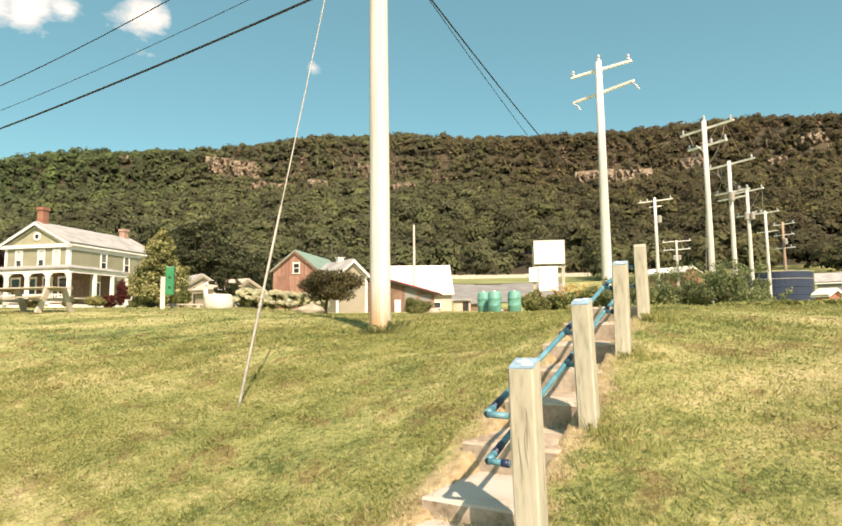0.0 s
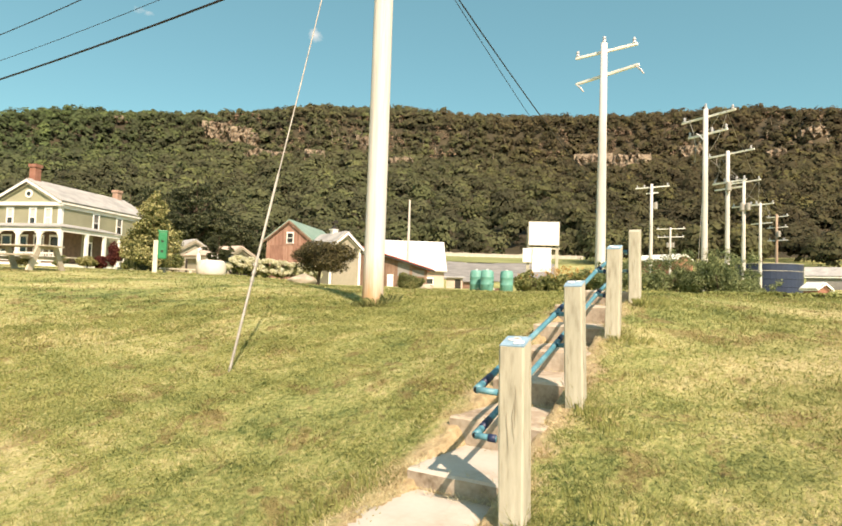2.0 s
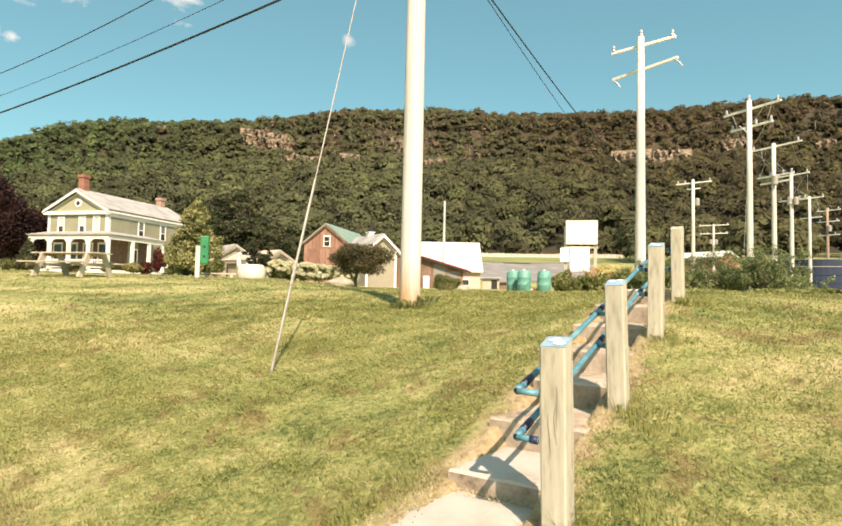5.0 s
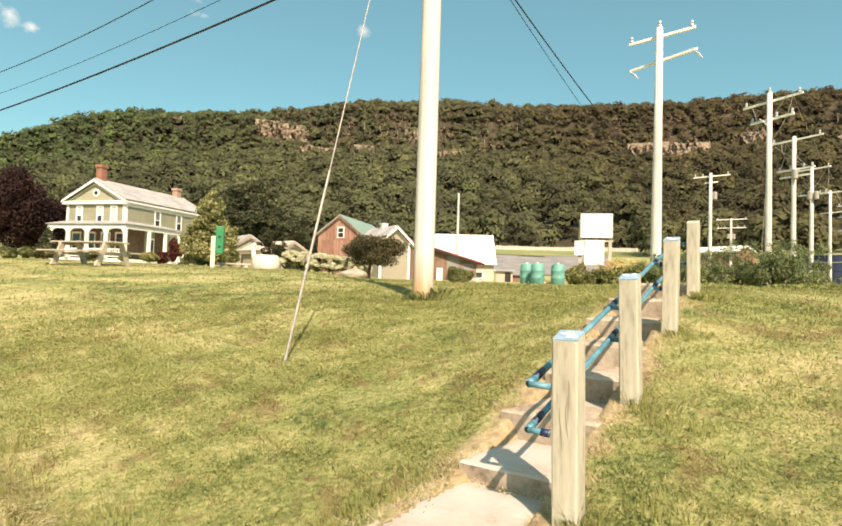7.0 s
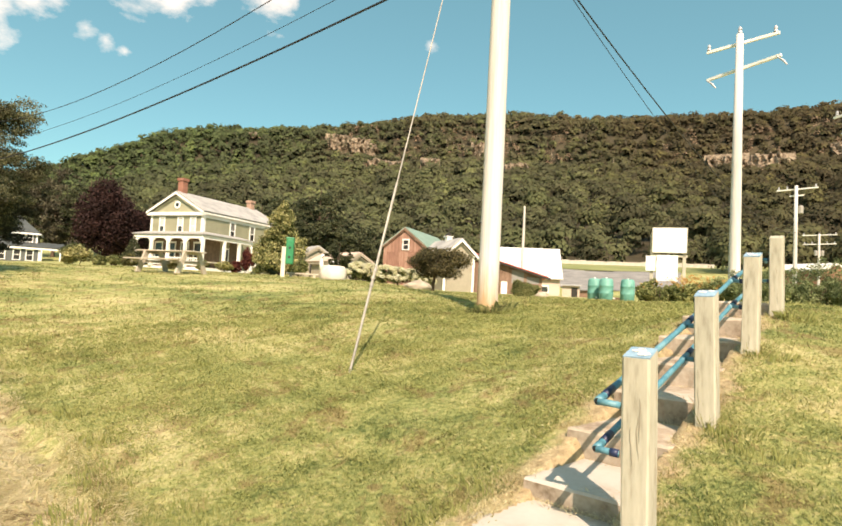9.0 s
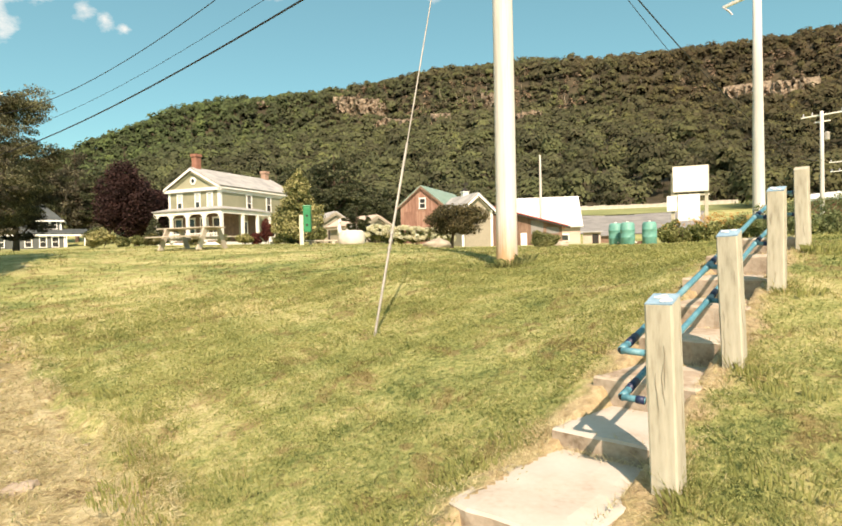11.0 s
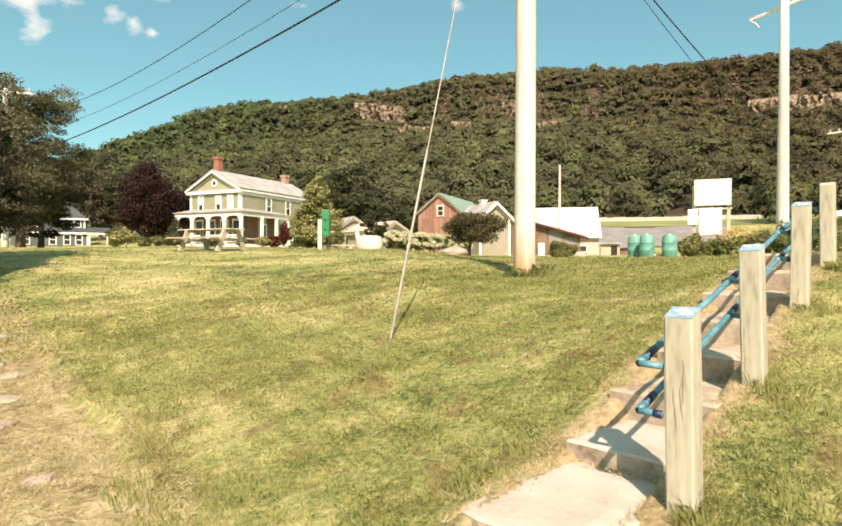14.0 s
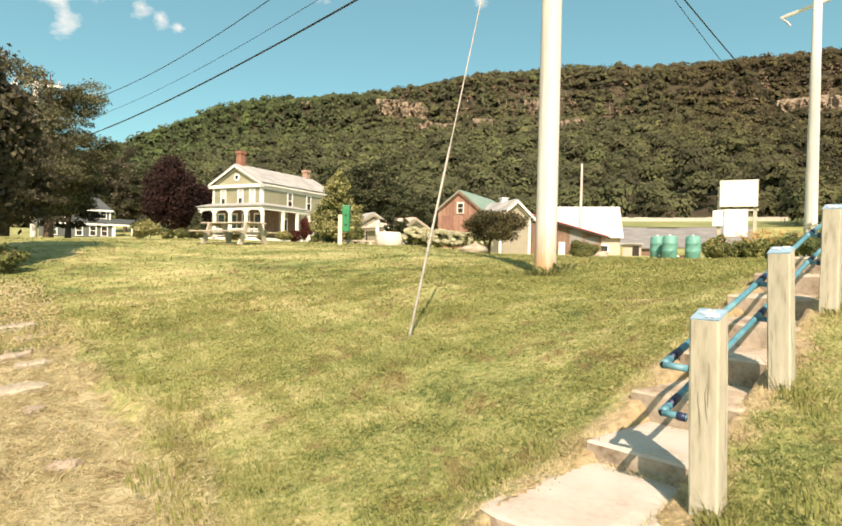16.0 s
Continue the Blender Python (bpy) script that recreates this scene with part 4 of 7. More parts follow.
def build_posts():
    for n, (s, top, foot) in enumerate(POSTS):
        x, y, _ = stair(s - (0.0, 0, 0, 0)[n], (-0.022, 0, 0, 0)[n], 0)
        h = top - foot
        lean = [(-0.6, -1.3), (0.8, -1.6), (0.3, 0.2), (0.2, -1.0)][n]
        ob = thing("rail_post", ["weathered square timber post with blue painted top beside the steps", "grey weathered timber rail post with worn blue top",
                                 "weathered timber rail post with a split face", "pale square timber post at the head of the steps"][n], "post", (x, y, foot), 0.0, "rail posts")
        ob.matrix_world = pose(x, y, foot, lean[0], lean[1], -STAIR)
        g = np.random.default_rng(20 + n)
        bm = bmesh.new()
        a = 0.0570
        rows = [(-0.18, a + 0.001), (0.0, a), (h * 0.3, a - 0.0005), (h * 0.6, a), (h - 0.012, a - 0.001)]
        rings = []
        for z, q in rows:
            ring = []
            for cx, cy in ((-1, -1), (1, -1), (1, 1), (-1, 1)):
                for ex, ey in (((0.86, 1), (1, 0.86)) if cx * cy < 0 else ((1, 0.86), (0.86, 1))):
                    ring.append(bm.verts.new((cx * q * ex + g.normal(0, 0.0012), cy * q * ey + g.normal(0, 0.0012), z + ((0.030 if cy > 0 else -0.006) if z > h - 0.05 else 0.0))))
            rings.append(ring)
        for r0, r1 in zip(rings, rings[1:]):
            for k in range(8):
                bm.faces.new((r0[k], r0[(k + 1) % 8], r1[(k + 1) % 8], r1[k]))
        bm.faces.new(rings[-1])
        bm.normal_update()
        bmesh.ops.recalc_face_normals(bm, faces=bm.faces)
        part("timber", bm, M_POST, ob)
        if n < 3:
            bm = bmesh.new()
            sheet(bm, [(-a * 0.97, -a * 0.97, h - 0.012), (a * 0.97, -a * 0.97, h - 0.012), (a * 0.97, a * 0.97, h + 0.024), (-a * 0.97, a * 0.97, h + 0.024)], 0.006)
            cap = part("painted_top", bm, M_BLUECAP, ob, "worn blue paint on the post's end")
            for q in range(7 if n == 0 else 4):
                bm = bmesh.new()
                cx, cy = g.uniform(-0.03, 0.03), g.uniform(-0.035, 0.035)
                r = g.uniform(0.009, 0.017)
                pts = [(cx + r * 1.4 * math.cos(t) * g.uniform(0.7, 1.2), cy + r * math.sin(t) * g.uniform(0.7, 1.2)) for t in np.linspace(0, 6.283, 9)[:-1]]
                sheet(bm, [(px, py, h + 0.006 + 0.312 * py + 0.0045) for px, py in pts], 0.003)
                part("paint_dab", bm, M_WHITE, cap, "white paint dab")
        for q in range(1, 6):       # drying cracks down the two faces in view
            u, z0, ln = g.uniform(-0.035, 0.035), g.uniform(0.05, 0.75) * h, g.uniform(0.08, 0.24) * h
            zs = np.linspace(0, 1, 9)
            us = u + np.cumsum(g.normal(0, 0.0022, 9))
            wd = 0.0009 * np.sin(np.pi * np.clip(zs, 0.05, 0.95))
            bm = bmesh.new()
            front = q < 4
            ring = [(a_ - b_, z0 + c_ * ln) for a_, b_, c_ in zip(us, wd, zs)] + [(a_ + b_, z0 + c_ * ln) for a_, b_, c_ in list(zip(us, wd, zs))[::-1]]
            sheet(bm, [(p_, -a - 0.0022, z_) if front else (a + 0.0022, p_, z_) for p_, z_ in ring], 0.0015)
            part("drying_crack", bm, M_CHECK, ob, "dark drying crack")


def rail_z(s, drop):
    zs = [(p[0], p[1]) for p in POSTS]
    return float(np.interp(s, [q[0] for q in zs], [q[1] for q in zs])) + (s if s < 0 else 0) * 0.24 - drop


def build_rails():
    for name, drop, w, s0, s1 in (("upper", 0.205, 0.150, -0.05, 4.1), ("lower", 0.405, 0.150, -0.05, 4.0)):
        ob = thing("handrail", "light blue pipe handrail with navy joints, lower bar" if name == "lower" else "light blue pipe handrail with navy joints, upper bar", "handrail", (0, 0, 0), 0.0, "stair handrails")
        r = 0.0158
        cuts = [s0] + [p[0] for p in POSTS] + [s1]
        ss = sorted(set([s0, s1] + [p[0] + 0.03 for p in POSTS] + list(np.linspace(s0 + 0.25, s1 - 0.2, 8))))
        part("pipe", tubes([stair(s, w, rail_z(s, drop)) for s in ss], r, 14), M_BLUE, ob, smooth=True)
        bm = bmesh.new()
        d = (Vector(stair(s0 + 0.1, w, rail_z(s0 + 0.1, drop))) - Vector(stair(s0, w, rail_z(s0, drop)))).normalized()
        p = Vector(stair(s0, w, rail_z(s0, drop)))
        tube(bm, [p - d * 0.003, p + d * 0.004], 0.0145, 14)
        part("pipe_mouth", bm, M_HOLLOW, ob, "dark open pipe end")
        for n, (s, top, foot) in enumerate(POSTS):
            q = s + (-0.078 if n == 0 else 0.02)
            c = Vector(stair(q + 0.03, w, rail_z(q + 0.03, drop)))
            e = Vector(stair(max(q + 0.03, s - 0.04), 0.055, rail_z(q + 0.03, drop) - 0.004))
            tee = part("tee", tubes([Vector(stair(q + (0.03 if n == 0 else -0.015), w, rail_z(q + (0.03 if n == 0 else -0.015), drop))), Vector(stair(q + 0.075, w, rail_z(q + 0.075, drop)))], r + 0.0030, 14), M_BLUE, ob, smooth=True)
            part("arm", tubes([c, e], r * 0.92, 12), M_BLUE, ob, "blue pipe arm to the post", smooth=True)
            if n or name == "lower":
                part("arm_collar", tubes([c.lerp(e, 0.62), c.lerp(e, 0.99)], r + 0.002, 12), M_NAVY, ob, "navy collar", smooth=True)
            part("band", tubes([Vector(stair(q + 0.10, w, rail_z(q + 0.10, drop))), Vector(stair(q + 0.19, w, rail_z(q + 0.19, drop)))], r + 0.0025, 14), M_NAVY, ob, "navy painted band", smooth=True)


STEPS = [(0.28, 0.58), (0.85, 0.75), (1.46, 0.925), (2.05, 1.09), (2.65, 1.26), (3.25, 1.43), (3.85, 1.585)]


def slab(g, s0, s1, w0, w1, z0, z1, rough=0.012):
    """A worn block with uneven edges."""
    bm = bmesh.new()
    ns, nw = 7, 6
    top = [[None] * nw for _ in range(ns)]
    for i in range(ns):
        for j in range(nw):
            s = s0 + (s1 - s0) * i / (ns - 1)
            w = w0 + (w1 - w0) * j / (nw - 1)
            edge = i in (0, ns - 1) or j in (0, nw - 1)
            ds = g.normal(0, rough * 0.6) if i in (0, ns - 1) else 0
            dw = g.normal(0, rough * 0.9) if j in (0, nw - 1) else 0
            top[i][j] = bm.verts.new(stair(s + ds, w + dw, z1 + g.normal(0, rough * 0.18) - (0.010 if edge else 0)))
    for i in range(ns - 1):
        for j in range(nw - 1):
            bm.faces.new((top[i][j], top[i + 1][j], top[i + 1][j + 1], top[i][j + 1]))
    rim = [top[i][0] for i in range(ns)] + [top[-1][j] for j in range(1, nw)] + [top[i][-1] for i in range(ns - 2, -1, -1)] + [top[0][j] for j in range(nw - 2, 0, -1)]
    cx = sum((v.co for v in rim), Vector()) / len(rim)
    mid = []
    low = []
    for v in rim:
        out = (v.co - cx)
        out.z = 0
        out.normalize()
        mid.append(bm.verts.new(v.co + out * 0.010 + Vector((g.normal(0, 0.003), g.normal(0, 0.003), -0.014))))
        low.append(bm.verts.new(Vector((v.co.x, v.co.y, z0)) + out * (0.008 + g.normal(0, 0.006))))
    for a, b in ((rim, mid), (mid, low)):
        for k in range(len(rim)):
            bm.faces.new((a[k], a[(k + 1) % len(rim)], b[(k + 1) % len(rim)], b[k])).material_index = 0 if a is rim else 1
    bm.faces.new(low)
    bmesh.ops.recalc_face_normals(bm, faces=bm.faces)
    return bm


def build_steps():
    g = np.random.default_rng(31)
    ob = thing("garden_steps", "worn cream concrete block steps set into the grass bank", "steps", (0, 0, 0), kind="structure")
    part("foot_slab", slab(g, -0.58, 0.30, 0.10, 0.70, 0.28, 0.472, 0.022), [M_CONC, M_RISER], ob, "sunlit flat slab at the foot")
    for n, (s, z) in enumerate(STEPS):
        e = STEPS[n + 1][0] + 0.05 if n + 1 < len(STEPS) else s + 0.5
        w0, w1 = 0.09 + g.normal(0, 0.01), 0.66 + g.normal(0, 0.02)
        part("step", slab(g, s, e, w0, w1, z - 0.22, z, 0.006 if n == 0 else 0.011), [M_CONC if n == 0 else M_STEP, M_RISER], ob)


build_posts()
build_rails()
build_steps()


# ---- utility poles and wires ----
POLE1 = (-0.67, 9.20)


def insulator(h=0.16, r=0.045):
    return lathe(bmesh.new(), [(r * 0.3, -0.08), (r * 0.3, 0.0), (r, 0.01), (r * 0.9, h * 0.3), (r * 0.5, h * 0.4), (r * 0.85, h * 0.5), (r * 0.8, h * 0.8), (r * 0.35, h)], 10)


def near_pole():
    x, y = POLE1
    z = gz(x, y)
    ob = thing("utility_pole", "thick pale bare wooden utility pole on the bank", "utility pole", (x, y, z))
    hs = [-0.5, 0.0, 0.5, 1.2, 2.5, 5, 8, 10.8]
    rs = [0.172, 0.170, 0.166, 0.163, 0.160, 0.152, 0.142, 0.132]
    bm = tubes([(0.004 * math.sin(h), 0, h) for h in hs], rs, 20)
    part("shaft", bm, M_POLE, ob, smooth=True)
    for zz in (6.05, 6.75, 7.9):
        b = part("bracket", boxes((-0.20, -0.13, -0.03, 0.03, zz - 0.06, zz + 0.06), bevel=0.008), M_STEEL, ob, "steel wire bracket")
    part("guy_clamp", lathe(bmesh.new(), [(0.150, 9.55), (0.156, 9.57), (0.156, 9.67), (0.150, 9.69)], 20), M_STEEL, ob, "steel band for the stay")
    return z


def wire(name, label, a, b, sag, r, mat=M_WIRE, n=28):
    a, b = Vector(a), Vector(b)
    pts = []
    for k in range(n + 1):
        t = k / n
        p = a.lerp(b, t)
        p.z -= 4 * sag * t * (1 - t)
        pts.append(p)
    return lone(name, tubes(pts, r, 6), mat, label, "cable", group="overhead wires")


def build_guy():
    x, y = POLE1
    a = Vector((-1.84, 5.87, gz(-1.84, 5.87) - 0.03))
    b = Vector((x - 0.05, y - 0.12, gz(x, y) + 9.62))
    ob = thing("guy_wire", "pale steel stay from the grass up to the utility pole", "guy wire", tuple(a))
    d = b - a
    part("strand", tubes([(0, 0, 0), d * 0.5, d], 0.0078, 8), M_STEEL, ob)
    part("guard", tubes([d.normalized() * 0.05, d.normalized() * 2.3], 0.0145, 8), M_STEEL, ob, "grey cable guard over the lower stay")
    part("anchor_rod", tubes([-d.normalized() * 0.2, d.normalized() * 0.25], 0.013, 8), M_STEEL, ob, "rusty anchor rod")
    u = d.normalized()
    for k in (1.02, 1.10, 1.19):
        part("clamp", tubes([u * (k - 0.02), u * (k + 0.02)], 0.022, 8), M_STEEL, ob, "bolted cable clamp")


def tall_pole(name, label, at, h, arms, mat=M_POLE_FAR, r0=0.17, r1=0.12, extras=(), arm_mat=M_WHITE):
    """arms: (height, length, azimuth, tilt in degrees, insulator offsets)."""
    ob = thing(name, label, "utility pole", at, 0, "utility poles in a row")
    part("shaft", tubes([(0, 0, -0.6), (0, 0, 0.3), (0, 0, h * 0.5), (0, 0, h)], [r0 * 1.03, r0, (r0 + r1) / 2, r1], 12), mat, ob, smooth=True)
    for z, length, az, tilt, pins in arms:
        c = Vector((math.sin(radians(az)), math.cos(radians(az)), math.tan(radians(tilt))))
        side = Vector((math.cos(radians(az)), -math.sin(radians(az)), 0)) * (r1 + 0.05)
        bm = boxes((-length / 2, length / 2, -0.05, 0.05, -0.06, 0.06), bevel=0.01)
        arm = part("crossarm", bm, arm_mat, ob, m=Matrix.Translation(Vector((0, 0, z)) - side) @ Matrix.Rotation(radians(90 - az), 4, "Z") @ Matrix.Rotation(-radians(tilt), 4, "Y"))
        for q in pins:
            part("insulator", insulator(0.26, 0.085), M_INSUL, arm, "pale grey porcelain insulator", m=Matrix.Translation((q, 0, 0.08)))
    for kind, z, az, s in extras:
        dx, dy = math.sin(radians(az)) * (r0 + s * 0.6), math.cos(radians(az)) * (r0 + s * 0.6)
        if kind == "can":
            part("transformer", lathe(bmesh.new(), [(s * 0.5, 0), (s * 0.62, 0.04), (s * 0.62, s * 1.9), (s * 0.5, s * 2.1), (s * 0.1, s * 2.2)], 14), M_STEEL, ob, "grey transformer can", m=pose(dx, dy, z))
        elif kind == "tip":
            part("insulator", insulator(0.28, 0.09), M_INSUL, ob, "pale grey porcelain insulator", m=pose(0, 0, z + 0.05))
        elif kind == "drop":
            part("hanging_insulator", tubes([(dx, dy, z), (dx + 0.22, dy - 0.08, z - 0.2), (dx + 0.36, dy - 0.12, z - 0.40)], [0.02, 0.045, 0.03], 8), M_INSUL, ob, "hanging insulator string")
    return ob


pole_z = near_pole()
build_guy()
LEFT_POLE = (-32.2, 27.0)
px, py = POLE1
lx, ly = LEFT_POLE
wire("service_wire", "twisted black overhead cable, highest of three", (px - 0.15, py, 8.87), (lx, ly, 9.93), 1.48, 0.012)
wire("service_wire", "thin black overhead cable between two others", (px - 0.15, py, 7.82), (lx, ly, 8.50), 0.96, 0.007)
wire("service_wire", "thick black overhead cable, lowest of three", (px - 0.15, py, 7.24), (lx, ly, 7.27), 0.64, 0.022)
bx, by = polar(22.15, 63.0)
wire("line_wire", "black overhead cable running to the far poles", (px + 0.1, py, 7.85), (bx, by, 9.0), 1.5, 0.017)
wire("line_wire", "thin black overhead cable running to the far poles", (px + 0.1, py, 7.90), (bx, by, 8.6), 2.3, 0.009)


def pole_at(az, d, top_tan):
    x, y, z = on_ground(az, d)
    return (x, y, z), 1.5 + top_tan * d - z


p, h = pole_at(17.7, 27.0, 0.4300)
tall_pole("utility_pole", "tall whitewashed utility pole with two crossarms", p, h, [(h - 0.32, 2.9, 130.0, 0, (-1.35, 1.3)), (h - 1.42, 3.3, 143.0, 0, ())], extras=[("tip", h, 0, 0), ("drop", h - 1.48, -37, 2.2), ("drop", h - 1.48, 143, 2.2)], r0=0.24, r1=0.14)
for az, d, tan_el, arms, extras, label in (
        (26.6, 38.5, 0.3040, [(0.45, 3.6, 0, (-1.6, 1.6)), (1.5, 2.6, 0, (-1.2, 0.3, 1.2))], [("tip", 0, 0, 0), ("drop", 1.6, -110, 0.9)], "tall white utility pole with double crossarms"),
        (28.4, 50.0, 0.2345, [(0.2, 3.9, 0, (-1.7, 1.7)), (2.4, 2.8, 0, (-1.2, -0.4, 0.6, 1.2)), (2.9, 2.4, 0, ())], [("can", 3.2, 200, 0.34)], "white utility pole crowded with transformers"),
        (29.65, 62.0, 0.1885, [(0.2, 3.0, 0, (-1.3, 1.3)), (2.5, 2.6, 0, (-1.1, 0.6, 1.1))], [("can", 3.0, 150, 0.34), ("can", 3.0, 230, 0.34)], "white utility pole carrying transformers and crossarms"),
        (30.9, 77.0, 0.1520, [(0.2, 2.9, 0, (-1.3, 1.3)), (2.4, 2.4, 0, ())], [], "white utility pole with crossarms above the shrubs"),
        (32.1, 88.0, 0.1335, [(0.3, 2.8, 0, (-1.2, 0, 1.2)), (1.7, 2.6, 0, (-1.0, 1.0)), (3.4, 2.6, 0, (-1.0, 0.8))], [("can", 3.0, 180, 0.36)], "brown utility pole with three crossarms"),
        (22.15, 63.0, 0.1880, [(0.3, 3.4, -22, (-1.5, -0.8, 1.5)), (0.9, 1.2, -22, ())], [("can", 2.6, 90, 0.35)], "slim wooden utility pole before the forest"),
        (23.8, 100.0, 0.1170, [(0.2, 4.2, -30, (-1.9, 1.9)), (1.5, 4.0, -30, (-1.8, -0.9, 0.9, 1.8))], [("can", 3.2, 90, 0.36), ("can", 3.2, 270, 0.36)], "distant utility pole with wide crossarms"),
        (-50.0, 42.0, 0.2360, [(0.15, 2.8, -90, (-1.2, 1.2))], [], "pale utility pole half hidden in a tree")):
    p, h = pole_at(az, d, tan_el)
    tall_pole("utility_pole", label, p, h, [(h - a[0], a[1], 152.0 + a[2], 0, a[3]) for a in arms], extras=[(e[0], h - e[1], e[2], e[3]) for e in extras],
              r0=0.19 if d < 60 else 0.2, r1=0.14, mat=M_POLE_BROWN if az == 32.1 else M_POLE_FAR)
def jumpers():
    """Slack jumper wires that loop between the arms of the near row of poles."""
    g = np.random.default_rng(44)
    for az, d, tan_el, n in ((26.6, 38.5, 0.3040, 3), (28.4, 50.0, 0.2345, 4), (29.65, 62.0, 0.1885, 3), (30.9, 77.0, 0.1520, 2), (32.1, 88.0, 0.1335, 2)):
        (x, y, z), h = pole_at(az, d, tan_el)
        c = Vector((math.sin(radians(152)), math.cos(radians(152)), 0))
        for k in range(n):
            u0, u1 = g.uniform(-1.5, 1.5), g.uniform(-1.5, 1.5)
            z0, z1 = z + h - g.uniform(0.3, 0.5), z + h - g.uniform(1.4, 3.2)
            a, b = Vector((x, y, z0)) + c * u0, Vector((x, y, z1)) + c * u1
            m = (a + b) / 2 + c * g.normal(0, 0.6) + Vector((0, 0, -0.5))
            pts = [a.lerp(m, t).lerp(m.lerp(b, t), t) for t in np.linspace(0, 1, 9)]
            lone("jumper_wire", tubes(pts, 0.017, 5), M_STEEL, "slack pale jumper wire between pole crossarms", "cable", group="jumper wires")
    row = [pole_at(az, d, t) for az, d, t in ((26.6, 38.5, 0.3040), (28.4, 50.0, 0.2345), (29.65, 62.0, 0.1885), (30.9, 77.0, 0.1520), (32.1, 88.0, 0.1335))]
    c = Vector((math.sin(radians(152)), math.cos(radians(152)), 0))
    for (p, h), (q, k) in zip(row, row[1:]):
        for u in (-1.3, 1.3):
            wire("line_wire", "thin grey line wire strung between utility poles", Vector(p) + Vector((0, 0, h - 0.2)) + c * u, Vector(q) + Vector((0, 0, k - 0.2)) + c * u, 0.35, 0.010, M_STEEL, 10)


jumpers()
(x3, y3, z3), h3 = pole_at(26.6, 38.5, 0.3040)
lone("stay_wire", tubes([(x3 - 0.42, y3 + 0.1, gz(x3 - 0.42, y3 + 0.1)), (x3 - 0.1, y3, z3 + h3 - 4.2)], 0.014, 6), M_STEEL, "steel stay beside a white utility pole", "guy wire")
p = on_ground(-0.85, 60.0)
lone("bare_pole", tubes([(0, 0, -0.3), (0, 0, 4.5), (0, 0, 1.5 + 0.160 * 60 - p[2])], [0.16, 0.14, 0.10], 10), M_POLE_FAR, "slim pale wooden pole beside the barns", "pole", p)


# ---- buildings ----
FACING = {"front": 0, "right": 90, "back": 180, "left": -90}


def window_on(parent, at, facing, w, h, label="white sash window", panes=2, name="window", glass=None, upper=None):
    """A framed window whose middle stands at a place on its wall."""
    bm = boxes((-w / 2 - 0.11, -w / 2, -0.06, 0.05, -h / 2 - 0.05, h / 2 + 0.05), (w / 2, w / 2 + 0.11, -0.06, 0.05, -h / 2 - 0.05, h / 2 + 0.05),
               (-w / 2 - 0.13, w / 2 + 0.13, -0.07, 0.05, h / 2, h / 2 + 0.16))
    for k in range(1, panes):
        z = -h / 2 + h * k / panes
        box(bm, -w / 2, w / 2, -0.035, 0.0, z - 0.035, z + 0.035)
    ob = part(name, bm, M_WHITE, parent, label, m=Matrix.Translation(at) @ Matrix.Rotation(radians(FACING[facing]), 4, "Z"))
    part("sill", boxes((-w / 2 - 0.15, w / 2 + 0.15, -0.12, 0.03, -h / 2 - 0.12, -h / 2 - 0.04)), M_WHITE, ob)
    for k in range(panes):
        z0, z1 = -h / 2 + h * k / panes, -h / 2 + h * (k + 1) / panes
        part("pane", boxes((-w / 2, w / 2, -0.015, 0.01, z0 + 0.03, z1 - 0.03)), upper if upper and k == panes - 1 else glass or M_GLASS, ob)
    return ob


M_GLASS = surface("window_glass", [(0.2, (0.02, 0.022, 0.022)), (0.8, (0.05, 0.05, 0.048))], rough=0.12, bump=0, spec=0.6)
M_BLIND = surface("half_drawn_blind", [(0.2, (0.10, 0.10, 0.09)), (0.8, (0.22, 0.215, 0.20))], rough=0.2, bump=0)
M_CURTAIN = surface("blind_behind_glass", [(0.2, (0.40, 0.40, 0.37)), (0.8, (0.58, 0.57, 0.52))], rough=0.25, bump=0)


def prism(x0, x1, y0, y1, z0, eave, ridge):
    """A gabled block with its ridge along y."""
    bm = bmesh.new()
    xm = (x0 + x1) / 2
    v = [[bm.verts.new(p) for p in ((x0, y, z0), (x1, y, z0), (x1, y, eave), (xm, y, ridge), (x0, y, eave))] for y in (y0, y1)]
    bm.faces.new(v[0])
    bm.faces.new(v[1][::-1])
    for k in range(5):
        bm.faces.new((v[0][k], v[1][k], v[1][(k + 1) % 5], v[0][(k + 1) % 5]))
    bmesh.ops.recalc_face_normals(bm, faces=bm.faces)
    return bm


